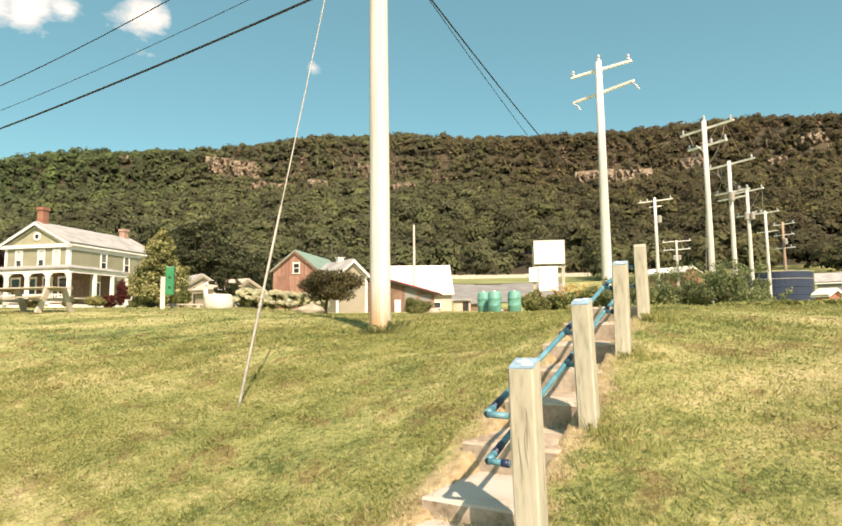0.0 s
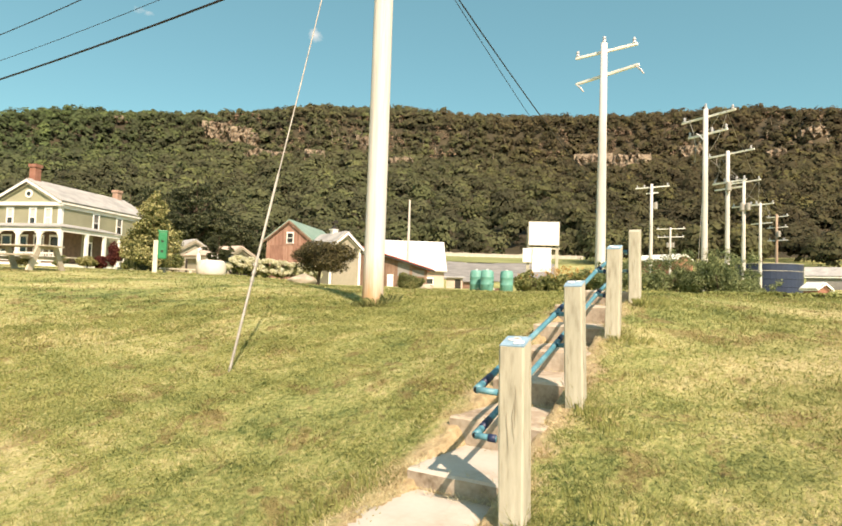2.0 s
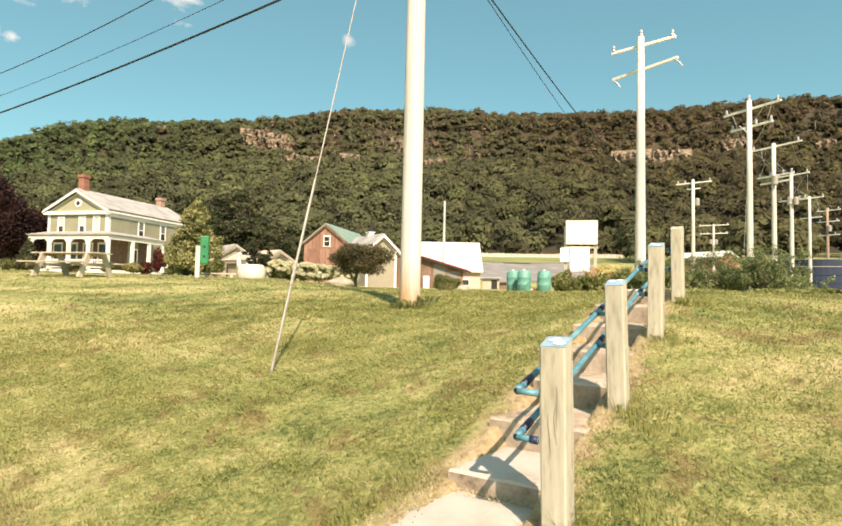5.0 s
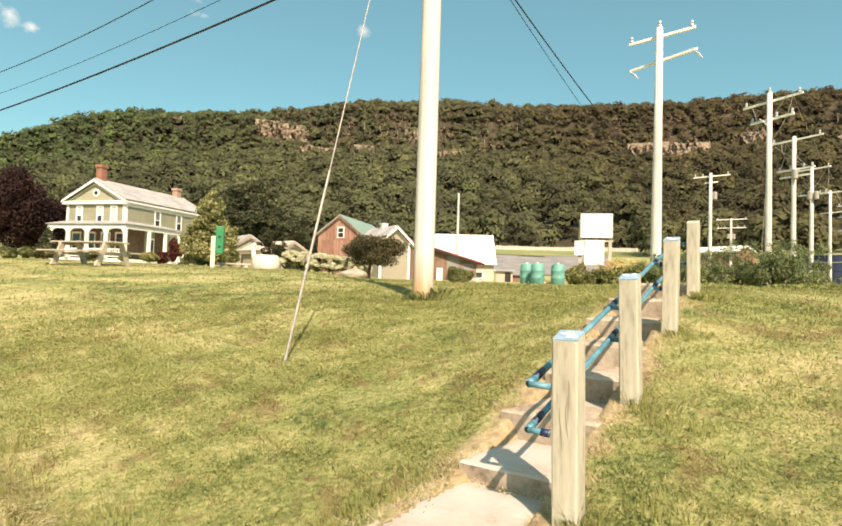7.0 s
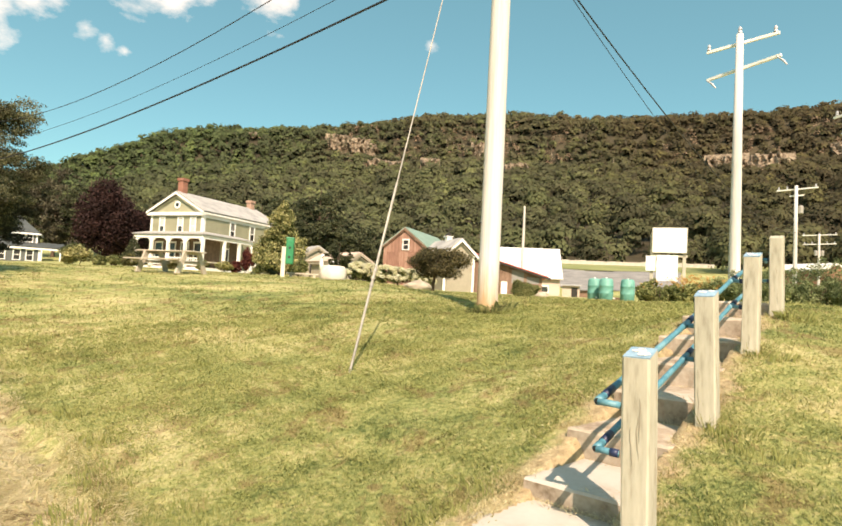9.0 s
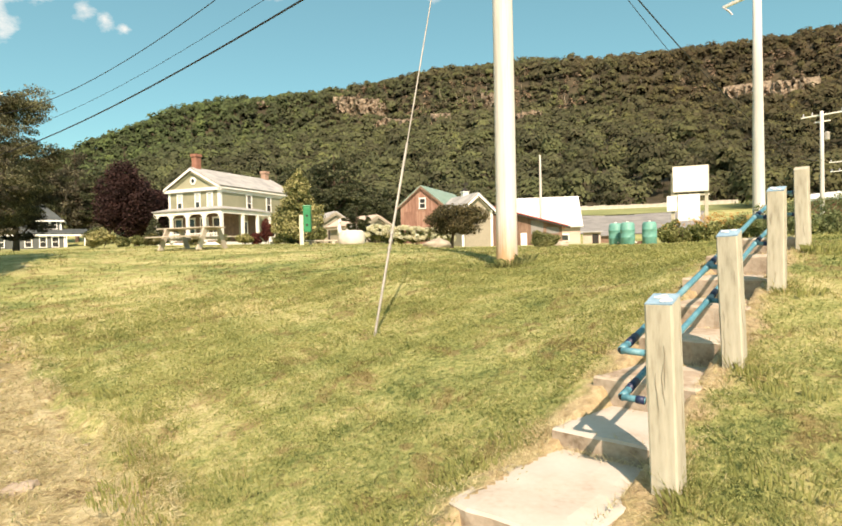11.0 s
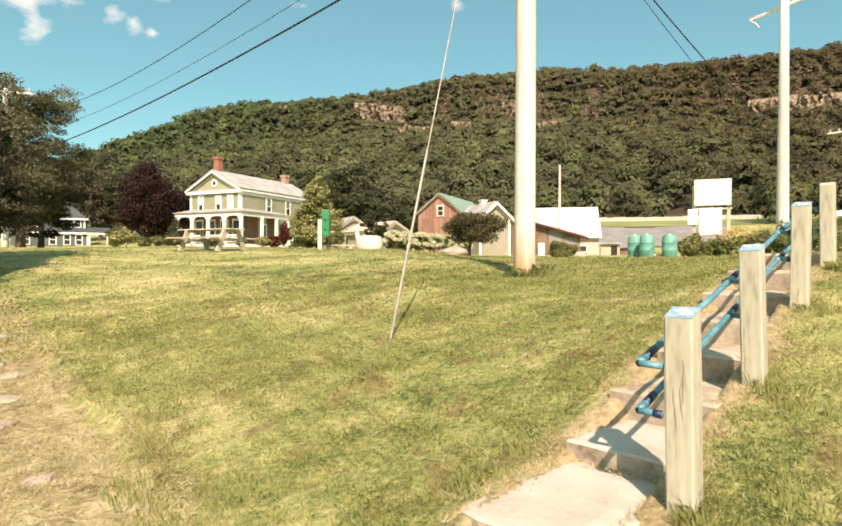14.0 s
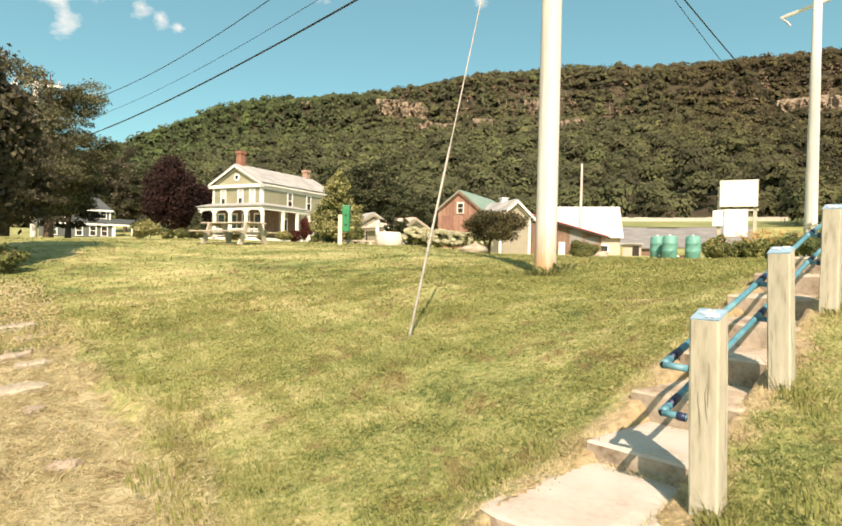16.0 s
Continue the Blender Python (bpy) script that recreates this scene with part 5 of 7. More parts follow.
def gable_roof(parent, x0, x1, y0, y1, eave, ridge, mat, over=0.35, thick=0.14, trim=None, gable_over=None):
    """Two roof slopes with eaves, and barge boards at the gables."""
    xm = (x0 + x1) / 2
    slope = (ridge - eave) / (xm - x0)
    go = over if gable_over is None else gable_over
    lift = 0.10
    for sx, xe in ((-1, x0 - over), (1, x1 + over)):
        ze = eave - slope * over + lift
        bm = bmesh.new()
        c = [(xe, y0 - go, ze), (xm, y0 - go, ridge + lift), (xm, y1 + go, ridge + lift), (xe, y1 + go, ze)]
        sheet(bm, c if sx > 0 else c[::-1], thick)
        part("roof_slope", bm, mat, parent)
    if trim:
        for y in (y0 - go, y1 + go):
            for xe in (x0 - over, x1 + over):
                ze = eave - slope * over + lift
                bm = bmesh.new()
                d = 0.05 if y < y0 else -0.05
                pts = [(xe, y - d, ze - 0.02), (xm, y - d, ridge + lift - 0.02), (xm, y - d, ridge + lift - 0.22), (xe, y - d, ze - 0.19)]
                sheet(bm, pts, 0.06 if xe < xm else -0.06)
                bmesh.ops.recalc_face_normals(bm, faces=bm.faces)
                part("barge_board", bm, trim, parent, "white barge board")
        for xe, q in ((x0 - over, 1), (x1 + over, -1)):
            ze = eave - slope * over + lift
            part("fascia", boxes((min(xe, xe + q * 0.05), max(xe, xe + q * 0.05), y0 - go, y1 + go, ze - 0.19, ze - 0.04)), trim, parent, "white eaves board")


def chimney(parent, x, y, z0, z1, w=0.75, mat=M_BRICK, label="red brick chimney"):
    bm = boxes((x - w / 2, x + w / 2, y - w / 2, y + w / 2, z0, z1 - 0.25), (x - w / 2 - 0.08, x + w / 2 + 0.08, y - w / 2 - 0.08, y + w / 2 + 0.08, z1 - 0.25, z1))
    ob = part("chimney", bm, mat, parent, label)
    part("flue", boxes((x - w * 0.28, x + w * 0.28, y - w * 0.28, y + w * 0.28, z1, z1 + 0.06)), M_DARK, ob)


def farmhouse():
    x, y = polar(-31.64, 57.0)
    z = gz(x, y) - 0.05
    ob = thing("farmhouse", "sage green two-storey farmhouse with white trim and a wraparound porch", "house", (x, y, z), -11.5)
    W, L, E, R = 6.48, 11.2, 5.54, 7.27
    part("wall", prism(-W, 0, 0, L, -0.5, E, R), M_SIDING, ob, "sage green clapboard walls")
    for n in range(50):      # clapboards on the two walls in view
        zz = 0.2 + n * 0.105
        if zz > E - 0.5:
            break
        part("clapboard", boxes((-W + 0.15, -0.15, -0.018, 0.0, zz, zz + 0.085)), M_SIDING, ob)
        part("clapboard", boxes((0.0, 0.018, 0.15, L - 0.1, zz, zz + 0.085)), M_SIDING, ob)
    gable_roof(ob, -W, 0, 0, L, E, R, M_ROOFGREY, 0.30, 0.12, M_WHITE, 0.3)
    # boxed cornice across the gable, corner boards, frieze
    part("cornice", boxes((-W - 0.28, 0.28, -0.30, 0.02, E - 0.40, E - 0.10), bevel=0.02), M_WHITE, ob, "white boxed cornice")
    part("frieze", boxes((0.004, 0.06, 0.0, L, E - 0.55, E - 0.2)), M_WHITE, ob, "white frieze board")
    for a, b in ((-W, -W + 0.26), (-0.26, 0.03)):
        part("corner_board", boxes((a, b, -0.04, 0.01, 0.0, E - 0.3)), M_WHITE, ob, "white corner board")
    part("corner_board", boxes((-0.01, 0.045, 0.0, 0.24, 0.0, E - 0.3)), M_WHITE, ob, "white corner board")
    part("corner_board", boxes((-0.01, 0.045, L - 0.24, L, 0.0, E - 0.3)), M_WHITE, ob, "white corner board")
    for n, u in enumerate((0.23, 0.58, 0.815)):
        window_on(ob, (-W * (1 - u), -0.02, 4.17), "front", 0.50, 1.42, panes=2, glass=M_GLASS if n < 2 else M_CURTAIN, upper=M_CURTAIN)
    for v in (3.95, 6.92):
        window_on(ob, (0.02, v, 4.17), "right", 0.58, 1.5, upper=M_BLIND)
    # round window in the gable
    bm = lathe(bmesh.new(), [(0.36, -0.05), (0.36, 0.05), (0.21, 0.06), (0.21, 0.02)], 20)
    rd = part("round_window", bm, M_WHITE, ob, "round white attic window", m=Matrix.Translation((-W / 2, -0.03, 6.17)) @ Matrix.Rotation(radians(90), 4, "X"))
    part("pane", lathe(bmesh.new(), [(0.205, -0.01), (0.205, 0.035)], 20), M_GLASS, rd)
    chimney(ob, -W / 2, 0.45, R - 0.6, R + 1.50, 0.60)
    chimney(ob, -W / 2, 10.45, R - 0.6, R + 1.05, 0.60, M_PALEBRICK, "weathered pale brick chimney")
    # porch
    p, H = 1.8, 3.25
    YR = 4.9
    part("porch_floor", boxes((-W, p, -p, 0, -0.1, 0.28), (0.0, p, 0, YR, -0.1, 0.28)), M_WHITE, ob)
    bm = bmesh.new()
    sheet(bm, [(-W - 0.05, -p - 0.25, H), (p + 0.25, -p - 0.25, H), (0.0, 0.0, H + 0.42), (-W - 0.05, 0.0, H + 0.42)], 0.10)
    sheet(bm, [(p + 0.25, -p - 0.25, H), (p + 0.25, YR + 0.1, H), (0.0, YR + 0.1, H + 0.42), (0.0, 0.0, H + 0.42)], 0.10)
    part("porch_roof", bm, M_ROOFGREY, ob, "low grey porch roof")
    part("porch_beam", boxes((-W + 0.05, p + 0.1, -p - 0.1, -p + 0.1, H - 0.42, H - 0.11), (p - 0.1, p + 0.1, -p + 0.1, YR, H - 0.42, H - 0.11)), M_WHITE, ob, "white porch beam")
    part("porch_ceiling", boxes((-W, p - 0.1, -p + 0.1, -0.02, H - 0.2, H - 0.14), (0.02, p - 0.1, 0.0, YR, H - 0.2, H - 0.14)), M_WHITE, ob)
    xs = [-W + 0.25 + (W + p - 0.25) * k / 4 for k in range(5)]
    for n, q in enumerate(xs):
        part("porch_post", boxes((q - 0.12, q + 0.12, -p - 0.12, -p + 0.12, 0.28, H - 0.42), (q - 0.16, q + 0.16, -p - 0.16, -p + 0.16, 0.28, 0.5)), M_WHITE, ob, "white porch post")
    for q in (0.95, 3.0, YR - 0.1):
        part("porch_post", boxes((p - 0.12, p + 0.12, q - 0.12, q + 0.12, 0.28, H - 0.42), (p - 0.16, p + 0.16, q - 0.16, q + 0.16, 0.28, 0.5)), M_WHITE, ob, "white porch post")

    def bracket(cx, cy, dx, dy, span):
        bm = bmesh.new()
        prof = [(0, 0), (0, -0.62)] + [(span * (1 - math.cos(t)), -0.62 * (1 - math.sin(t))) for t in np.linspace(0.2, math.pi / 2, 6)] + [(span, 0)]
        a = [bm.verts.new((cx + dx * u - dy * 0.05, cy + dy * u + dx * 0.05, H - 0.42 + v)) for u, v in prof]
        b = [bm.verts.new((cx + dx * u + dy * 0.05, cy + dy * u - dx * 0.05, H - 0.42 + v)) for u, v in prof]
        bm.faces.new(a)
        bm.faces.new(b[::-1])
        for k in range(len(a)):
            bm.faces.new((a[k], b[k], b[(k + 1) % len(a)], a[(k + 1) % len(a)]))
        bmesh.ops.recalc_face_normals(bm, faces=bm.faces)
        part("porch_bracket", bm, M_WHITE, ob, "white curved porch bracket")

    for q0, q1 in zip(xs, xs[1:]):
        bracket(q0 + 0.12, -p, 1, 0, 0.62)
        bracket(q1 - 0.12, -p, -1, 0, 0.62)
    part("porch_rail", boxes((-W, p, -p - 0.04, -p + 0.04, 1.02, 1.12), (-W, p, -p - 0.03, -p + 0.03, 0.42, 0.5)), M_WHITE, ob, "white porch railing")
    n = int((W + p) / 0.22)
    bm = bmesh.new()
    for k in range(n):
        q = -W + 0.2 + k * 0.22
        box(bm, q - 0.03, q + 0.03, -p - 0.025, -p + 0.025, 0.5, 1.02)
    tagged(part("balusters", bm, M_WHITE, ob, "white porch balusters"), kind="stuff")
    for u in (0.20, 0.45, 0.70, 0.94):
        window_on(ob, (-W * (1 - u), -0.03, 1.75), "front", 0.8, 1.55)
    dr = part("door", boxes((0.0, 0.06, 2.75, 3.65, 0.28, 2.4)), M_WHITE, ob, "white glazed side door")
    part("pane", boxes((0.055, 0.075, 2.9, 3.5, 0.5, 2.25)), M_GLASS, dr)
    # dark panel over the front siding stands in for shade under the porch roof
    part("porch_inner_wall", boxes((-W + 0.28, -0.28, -0.026, -0.019, 0.3, H - 0.2)), M_PORCHSHADE, ob, "brown wall inside the porch, shade in its colour")
    part("porch_inner_wall", boxes((0.019, 0.03, 0.3, 2.4, 0.3, H - 0.2), (0.019, 0.03, 3.7, YR, 0.3, H - 0.2)), M_PORCHSHADE, ob, "brown wall inside the porch, shade in its colour")
    window_on(ob, (0.03, 7.4, 1.75), "right", 0.62, 1.6, upper=M_BLIND)
    part("foundation", boxes((-W - 0.02, 0.02, -0.02, L + 0.02, -0.5, 0.2)), M_STONE, ob, "stone foundation")


farmhouse()


def barn():
    x, y = polar(-12.45, 70.0)
    z = gz(x, y) - 0.1
    ob = thing("red_barn", "faded red board barn with a green metal roof", "barn", (x, y, z), -9.0)
    E, R = 7.13 - z, 9.38 - z
    hw = 2.8
    part("wall", prism(-hw, hw, 0.05, 12, -0.5, E, R), M_BROWN, ob)
    n = 24
    w = 2 * hw / n
    for k in range(n):
        u = -hw + k * w
        xm = u + w / 2
        top = E + (R - E) * (1 - abs(xm) / hw) - 0.02
        if abs(xm - 0.1) < 0.36:
            part("board", boxes((u + 0.012, u + w - 0.012, 0.0, 0.05, E - 0.65, E - 0.32)), M_BARN, ob)
            if top > E + 1.0:
                part("board", boxes((u + 0.012, u + w - 0.012, 0.0, 0.05, E + 0.86, top)), M_BARN, ob)
        else:
            part("board", boxes((u + 0.012, u + w - 0.012, -0.01 * (k % 3 == 0), 0.05, E - 0.65, top)), M_BARN, ob)
        part("board", boxes((u + 0.012, u + w - 0.012, -0.02, 0.05, -0.4, E - 0.67)), M_BARN, ob)
    gable_roof(ob, -hw, hw, 0.05, 12, E, R, M_GREENROOF, 0.3, 0.12, M_BROWN, 0.3)
    window_on(ob, (0.1, 0.0, E + 0.27), "front", 0.66, 1.08, "small white barn window")


barn()


def cream_house():
    x, y = polar(-7.01, 48.0)
    z = gz(x, y) - 0.1
    ob = thing("cream_outbuilding", "cream outbuilding with white trim and a grey roof", "outbuilding", (x, y, z), 34.0)
    E, R = 4.92 - z, 6.15 - z
    part("wall", prism(-1.4, 1.4, 0, 4.6, -0.5, E, R), M_CREAM, ob)
    gable_roof(ob, -1.4, 1.4, 0, 4.6, E, R, M_ROOFGREY, 0.28, 0.12, M_WHITE, 0.28)
    part("corner_board", boxes((1.23, 1.43, -0.04, 0.0, -0.3, E)), M_WHITE, ob, "white corner board")
    part("corner_board", boxes((-1.43, -1.23, -0.04, 0.0, -0.3, E)), M_WHITE, ob, "white corner board")
    part("door", boxes((-1.1, -0.3, -0.05, 0.0, 0.0, 2.0)), M_CREAM, ob, "cream plank door")
    cp = part("cupola", boxes((-0.25, 0.25, 2.0, 2.5, R - 0.3, R + 0.42), (-0.32, 0.32, 1.93, 2.57, R + 0.42, R + 0.49), bevel=0.015), M_WHITE, ob, "white cupola")
    bm = bmesh.new()
    bmesh.ops.create_cone(bm, cap_ends=True, segments=4, radius1=0.42, radius2=0.03, depth=0.35, matrix=Matrix.Translation((0, 2.25, R + 0.66)) @ Matrix.Rotation(radians(45), 4, "Z"))
    part("cupola_roof", bm, M_DARK, cp, "dark cupola roof")
    bm = tubes([(0, 2.25, R + 0.75), (0, 2.25, R + 1.25)], 0.03, 6)
    tube(bm, [(-0.3, 2.25, R + 1.05), (0.3, 2.25, R + 1.05)], 0.025, 6)
    sheet(bm, [(0.0, 2.25, R + 1.28), (0.3, 2.25, R + 1.28), (0.3, 2.25, R + 1.0), (0.15, 2.25, R + 1.08)], 0.03)
    part("weathervane", bm, M_DARK, cp, "black weathervane")


cream_house()


def brown_shed():
    d = 50.0
    x, y = polar(-2.2, d)
    z = gz(x, y) - 0.1
    ob = thing("brown_shed", "brown board shed with a sloping red metal roof", "shed", (x, y, z), 2.2)
    x0, x1 = -3.25, 2.9
    z0, z1 = 5.30 - z, 3.52 - z
    bm = bmesh.new()
    fr = [bm.verts.new(p) for p in ((x0, 0.05, -0.4), (x1, 0.05, -0.4), (x1, 0.05, z1), (x0, 0.05, z0))]
    bk = [bm.verts.new((v.co.x, 7, v.co.z)) for v in fr]
    bm.faces.new(fr)
    bm.faces.new(bk[::-1])
    for i in range(4):
        bm.faces.new((fr[i], bk[i], bk[(i + 1) % 4], fr[(i + 1) % 4]))
    bmesh.ops.recalc_face_normals(bm, faces=bm.faces)
    part("wall", bm, M_BROWN, ob)
    n = 24
    w = (x1 - x0) / n
    for i in range(n):
        u = x0 + i * w
        if 14 <= i <= 17 or 19 <= i <= 22:
            top = 1.05
        else:
            top = z0 + (z1 - z0) * (u + w - x0) / (x1 - x0) - 0.05
        part("board", boxes((u + 0.012, u + w - 0.012, 0.0, 0.05, -0.35, top)), M_BROWN, ob)
    part("bay", boxes((x0 + 14 * w, x0 + 18 * w, 0.04, 0.047, 1.05, z1 + 0.5)), M_ASPHALT, ob, "grey hung curtain in the open bay")
    part("bay", boxes((x0 + 19 * w, x0 + 23 * w, 0.04, 0.047, 1.05, z1 - 0.1)), M_ASPHALT, ob, "grey hung curtain in the open bay")
    bm = bmesh.new()
    sheet(bm, [(x0 - 1.6, -0.5, z0 + 0.58), (x1 + 0.5, -0.5, z1 + 0.0), (x1 + 0.5, 7.3, z1 + 0.0), (x0 - 1.6, 7.3, z0 + 0.58)], 0.08)
    part("roof", bm, M_REDROOF, ob, "red metal roof")
    part("rake_board", boxes((0, 1, 0, 1, 0, 1)), M_DARK, ob, m=Matrix.Translation((x0 - 1.5, -0.48, z0 + 0.31)) @ Matrix.Rotation(math.atan2(z0 + 0.58 - z1, x1 - x0 + 2.1), 4, "Y") @ Matrix.Diagonal((8.6, 0.06, 0.17, 1)))
    part("door", boxes((x0 + 10.6 * w, x0 + 12.6 * w, -0.04, 0.0, -0.2, 1.15)), M_WHITE, ob, "white painted door")


brown_shed()


def white_barn():
    d = 66.0
    x, y = polar(0.0, d)
    z = gz(x, y) - 0.4
    ob = thing("white_roofed_barn", "long tan barn under a bright white metal roof", "barn", (x, y, z), 0.0)
    top, eave = 1.5 + 0.0945 * d - z, 1.5 + 0.0395 * d - z
    x0, x1, dep = -5.0, 3.25, 4.6
    bm = bmesh.new()
    pr = [(0.3, -0.5), (0.3, eave - 0.1), (dep, top - 0.15), (2 * dep - 0.3, eave), (2 * dep - 0.3, -0.5)]
    a = [bm.verts.new((x0, q, h)) for q, h in pr]
    b = [bm.verts.new((x1, q, h)) for q, h in pr]
    bm.faces.new(a)
    bm.faces.new(b[::-1])
    for i in range(5):
        bm.faces.new((a[i], b[i], b[(i + 1) % 5], a[(i + 1) % 5]))
    bmesh.ops.recalc_face_normals(bm, faces=bm.faces)
    part("wall", bm, M_TANWALL, ob, "tan block walls")
    bm = bmesh.new()
    sheet(bm, [(x0 - 0.3, -0.2, eave - 0.1), (x1 + 0.3, -0.2, eave - 0.1), (x1 + 0.05, dep, top), (x0 - 0.3, dep, top)], 0.12)
    part("roof_slope", bm, M_WHITEROOF, ob, "white metal roofing")
    bm = bmesh.new()
    sheet(bm, [(x0 - 0.3, dep, top), (x1 + 0.05, dep, top), (x1 + 0.3, 2 * dep + 0.2, eave - 0.1), (x0 - 0.3, 2 * dep + 0.2, eave - 0.1)], 0.12)
    part("roof_slope", bm, M_WHITEROOF, ob, "white metal roofing")
    for k in range(14):
        u = x0 + (x1 - x0) * (k + 0.5) / 14
        bm = bmesh.new()
        sheet(bm, [(u - 0.03, -0.2, eave - 0.065), (u + 0.03, -0.2, eave - 0.065), (u + 0.03, dep, top + 0.035), (u - 0.03, dep, top + 0.035)], 0.03)
        part("roof_seam", bm, M_WHITEROOF, ob)
    window_on(ob, (1.55, 0.28, 1.5 + 0.0196 * d - z), "front", 0.8, 0.6, "small dark barn window", 1)


white_barn()


def small_shed(name, label, at, turn, w, d, h, wall, roof, pitch=0.25, door=None):
    ob = thing(name, label, "shed", at, turn)
    part("wall", boxes((-w / 2, w / 2, 0, d, -0.4, h)), wall, ob)
    bm = bmesh.new()
    sheet(bm, [(-w / 2 - 0.25, -0.3, h + 0.04), (w / 2 + 0.25, -0.3, h + 0.04), (w / 2 + 0.25, d + 0.2, h + pitch * d), (-w / 2 - 0.25, d + 0.2, h + pitch * d)], 0.10)
    part("roof", bm, roof, ob)
    if door:
        part("doorway", boxes((door[0], door[1], -0.02, 0.02, -0.1, door[2])), M_DARK, ob, "dark doorway")
    return ob


small_shed("tan_lean_to", "low tan lean-to with a dark doorway", on_ground(3.85, 60), -3.7, 1.7, 2.4, 1.15, M_TANWALL, M_ROOFGREY, 0.08, (0.05, 0.65, 0.95))
small_shed("grey_stall", "low grey shed roof beside the yard", on_ground(5.2, 66), -5, 2.6, 3, 0.8, M_BROWN, M_ASPHALT, 0.1)


def gable_shed(name, label, az, d, turn, w, length, eave_tan, ridge_tan, wall, roof, category="outbuilding", trim=M_WHITE, opening=False):
    x, y, z = on_ground(az, d, 0.1)
    ob = thing(name, label, category, (x, y, z), turn)
    e, r = 1.5 + eave_tan * d - z, 1.5 + ridge_tan * d - z
    part("wall", prism(-w / 2, w / 2, 0, length, -0.4, e, r), wall, ob)
    gable_roof(ob, -w / 2, w / 2, 0, length, e, r, roof, 0.3, 0.12, trim, 0.25)
    if opening:
        part("doorway", boxes((-w * 0.3, w * 0.3, -0.02, 0.02, -0.1, e - 0.35)), M_DARK, ob, "dark open doorway")
    return ob


gable_shed("garage", "white garage with a grey roof behind the shrubs", -21.0, 58, 40, 2.4, 5.0, 0.057, 0.0700, M_CREAM, M_ROOFGREY, trim=M_CREAM, opening=True)
gable_shed("carport", "low tan carport with a shallow roof", -17.0, 50, 55, 2.8, 5.0, 0.048, 0.0625, M_CREAM, M_TANWALL, trim=M_CREAM, opening=True)
gable_shed("far_cottage", "far brick cottage with a pale low roof", 24.93, 118, 30, 5.4, 9, 0.0645, 0.0735, M_FADED, M_WHITEROOF, "house")
gable_shed("long_grey_shed", "long low grey-roofed shed beyond the poles", 34.2, 100, -124, 5, 22, 0.0414, 0.0535, M_ASPHALT, M_ROOFGREY, "shed")
gable_shed("brick_hut", "small brick hut with a pale roof", 35.35, 78, 12, 1.6, 1.8, 0.0250, 0.0318, M_FADED, M_WHITEROOF, "shed")


def grey_house():
    x, y = polar(-46.1, 95)
    ob = thing("grey_house", "blue-grey house with a dark hipped roof and white trim behind trees", "house", (x, y, 2.7), 42.0)
    E, R, x0, x1, dep = 4.3, 6.75, -5.6, 2.8, 6.4
    part("wall", boxes((x0, x1, 0, dep, -0.6, E)), M_GREYWALL, ob, "blue-grey clapboard walls")
    for k in range(16):
        zz = 2.95 + k * 0.085
        part("clapboard", boxes((x0, x1, -0.02, 0.0, zz, zz + 0.07)), M_GREYWALL, ob)
    o = 0.35
    a, b, c, d = (x0 - o, -o, E), (x1 + o, -o, E), (x1 + o, dep + o, E), (x0 - o, dep + o, E)
    r0, r1 = (x0 + 2.4, dep / 2, R), (x1 - 2.4, dep / 2, R)
    for pts in ((a, b, r1, r0), (b, c, r1), (c, d, r0, r1), (d, a, r0)):
        part("roof_slope", sheet(bmesh.new(), pts, 0.10), M_SLATE, ob, "dark slate roof slope")
    part("fascia", boxes((x0 - o, x1 + o, -o - 0.05, -o, E - 0.24, E - 0.02), (x1 + o, x1 + o + 0.05, -o, dep + o, E - 0.24, E - 0.02)), M_WHITE, ob, "white eaves board")
    part("corner_board", boxes((x1 - 0.2, x1 + 0.03, -0.05, 0.2, 0.0, E - 0.2)), M_WHITE, ob, "white corner board")
    # the lower front with its porch to the side
    part("lower_wing", boxes((x0, 3.3, -2.2, 0.0, -0.6, 2.2)), M_GREYWALL, ob)
    part("porch_roof", sheet(bmesh.new(), [(x0 - 0.3, -2.6, 2.36), (5.9, -2.6, 2.36), (5.9, 0.6, 3.1), (x0 - 0.3, 0.6, 3.1)], 0.12), M_SLATE, ob, "dark porch roof")
    part("porch_beam", boxes((x0 - 0.2, 5.8, -2.56, -2.44, 2.0, 2.22)), M_WHITE, ob, "white eaves board")
    for u in (3.45, 5.6):
        part("porch_post", boxes((u - 0.08, u + 0.08, -2.5, -2.34, -0.4, 2.0)), M_WHITE, ob, "white porch post")
    part("corner_board", boxes((3.1, 3.32, -2.25, -2.2, -0.3, 2.0)), M_WHITE, ob, "white corner board")
    for u in (-3.9, -0.9, 0.75, 2.15):
        window_on(ob, (u, -2.22, 1.22), "front", 0.66, 1.25)
    for u in (-2.6, 1.0, 1.9):
        window_on(ob, (u, -0.03, 3.62), "front", 0.62, 1.0)


M_GREYWALL = surface("blue_grey_siding", [(0.2, (0.068, 0.078, 0.076)), (0.8, (0.105, 0.118, 0.114))], scale=0.8, fine=8, rough=0.75, bump=0.1)
M_SLATE = surface("dark_slate_roof", [(0.2, (0.045, 0.054, 0.054)), (0.8, (0.080, 0.092, 0.090))], scale=1, fine=7, rough=0.8, bump=0.3)
grey_house()


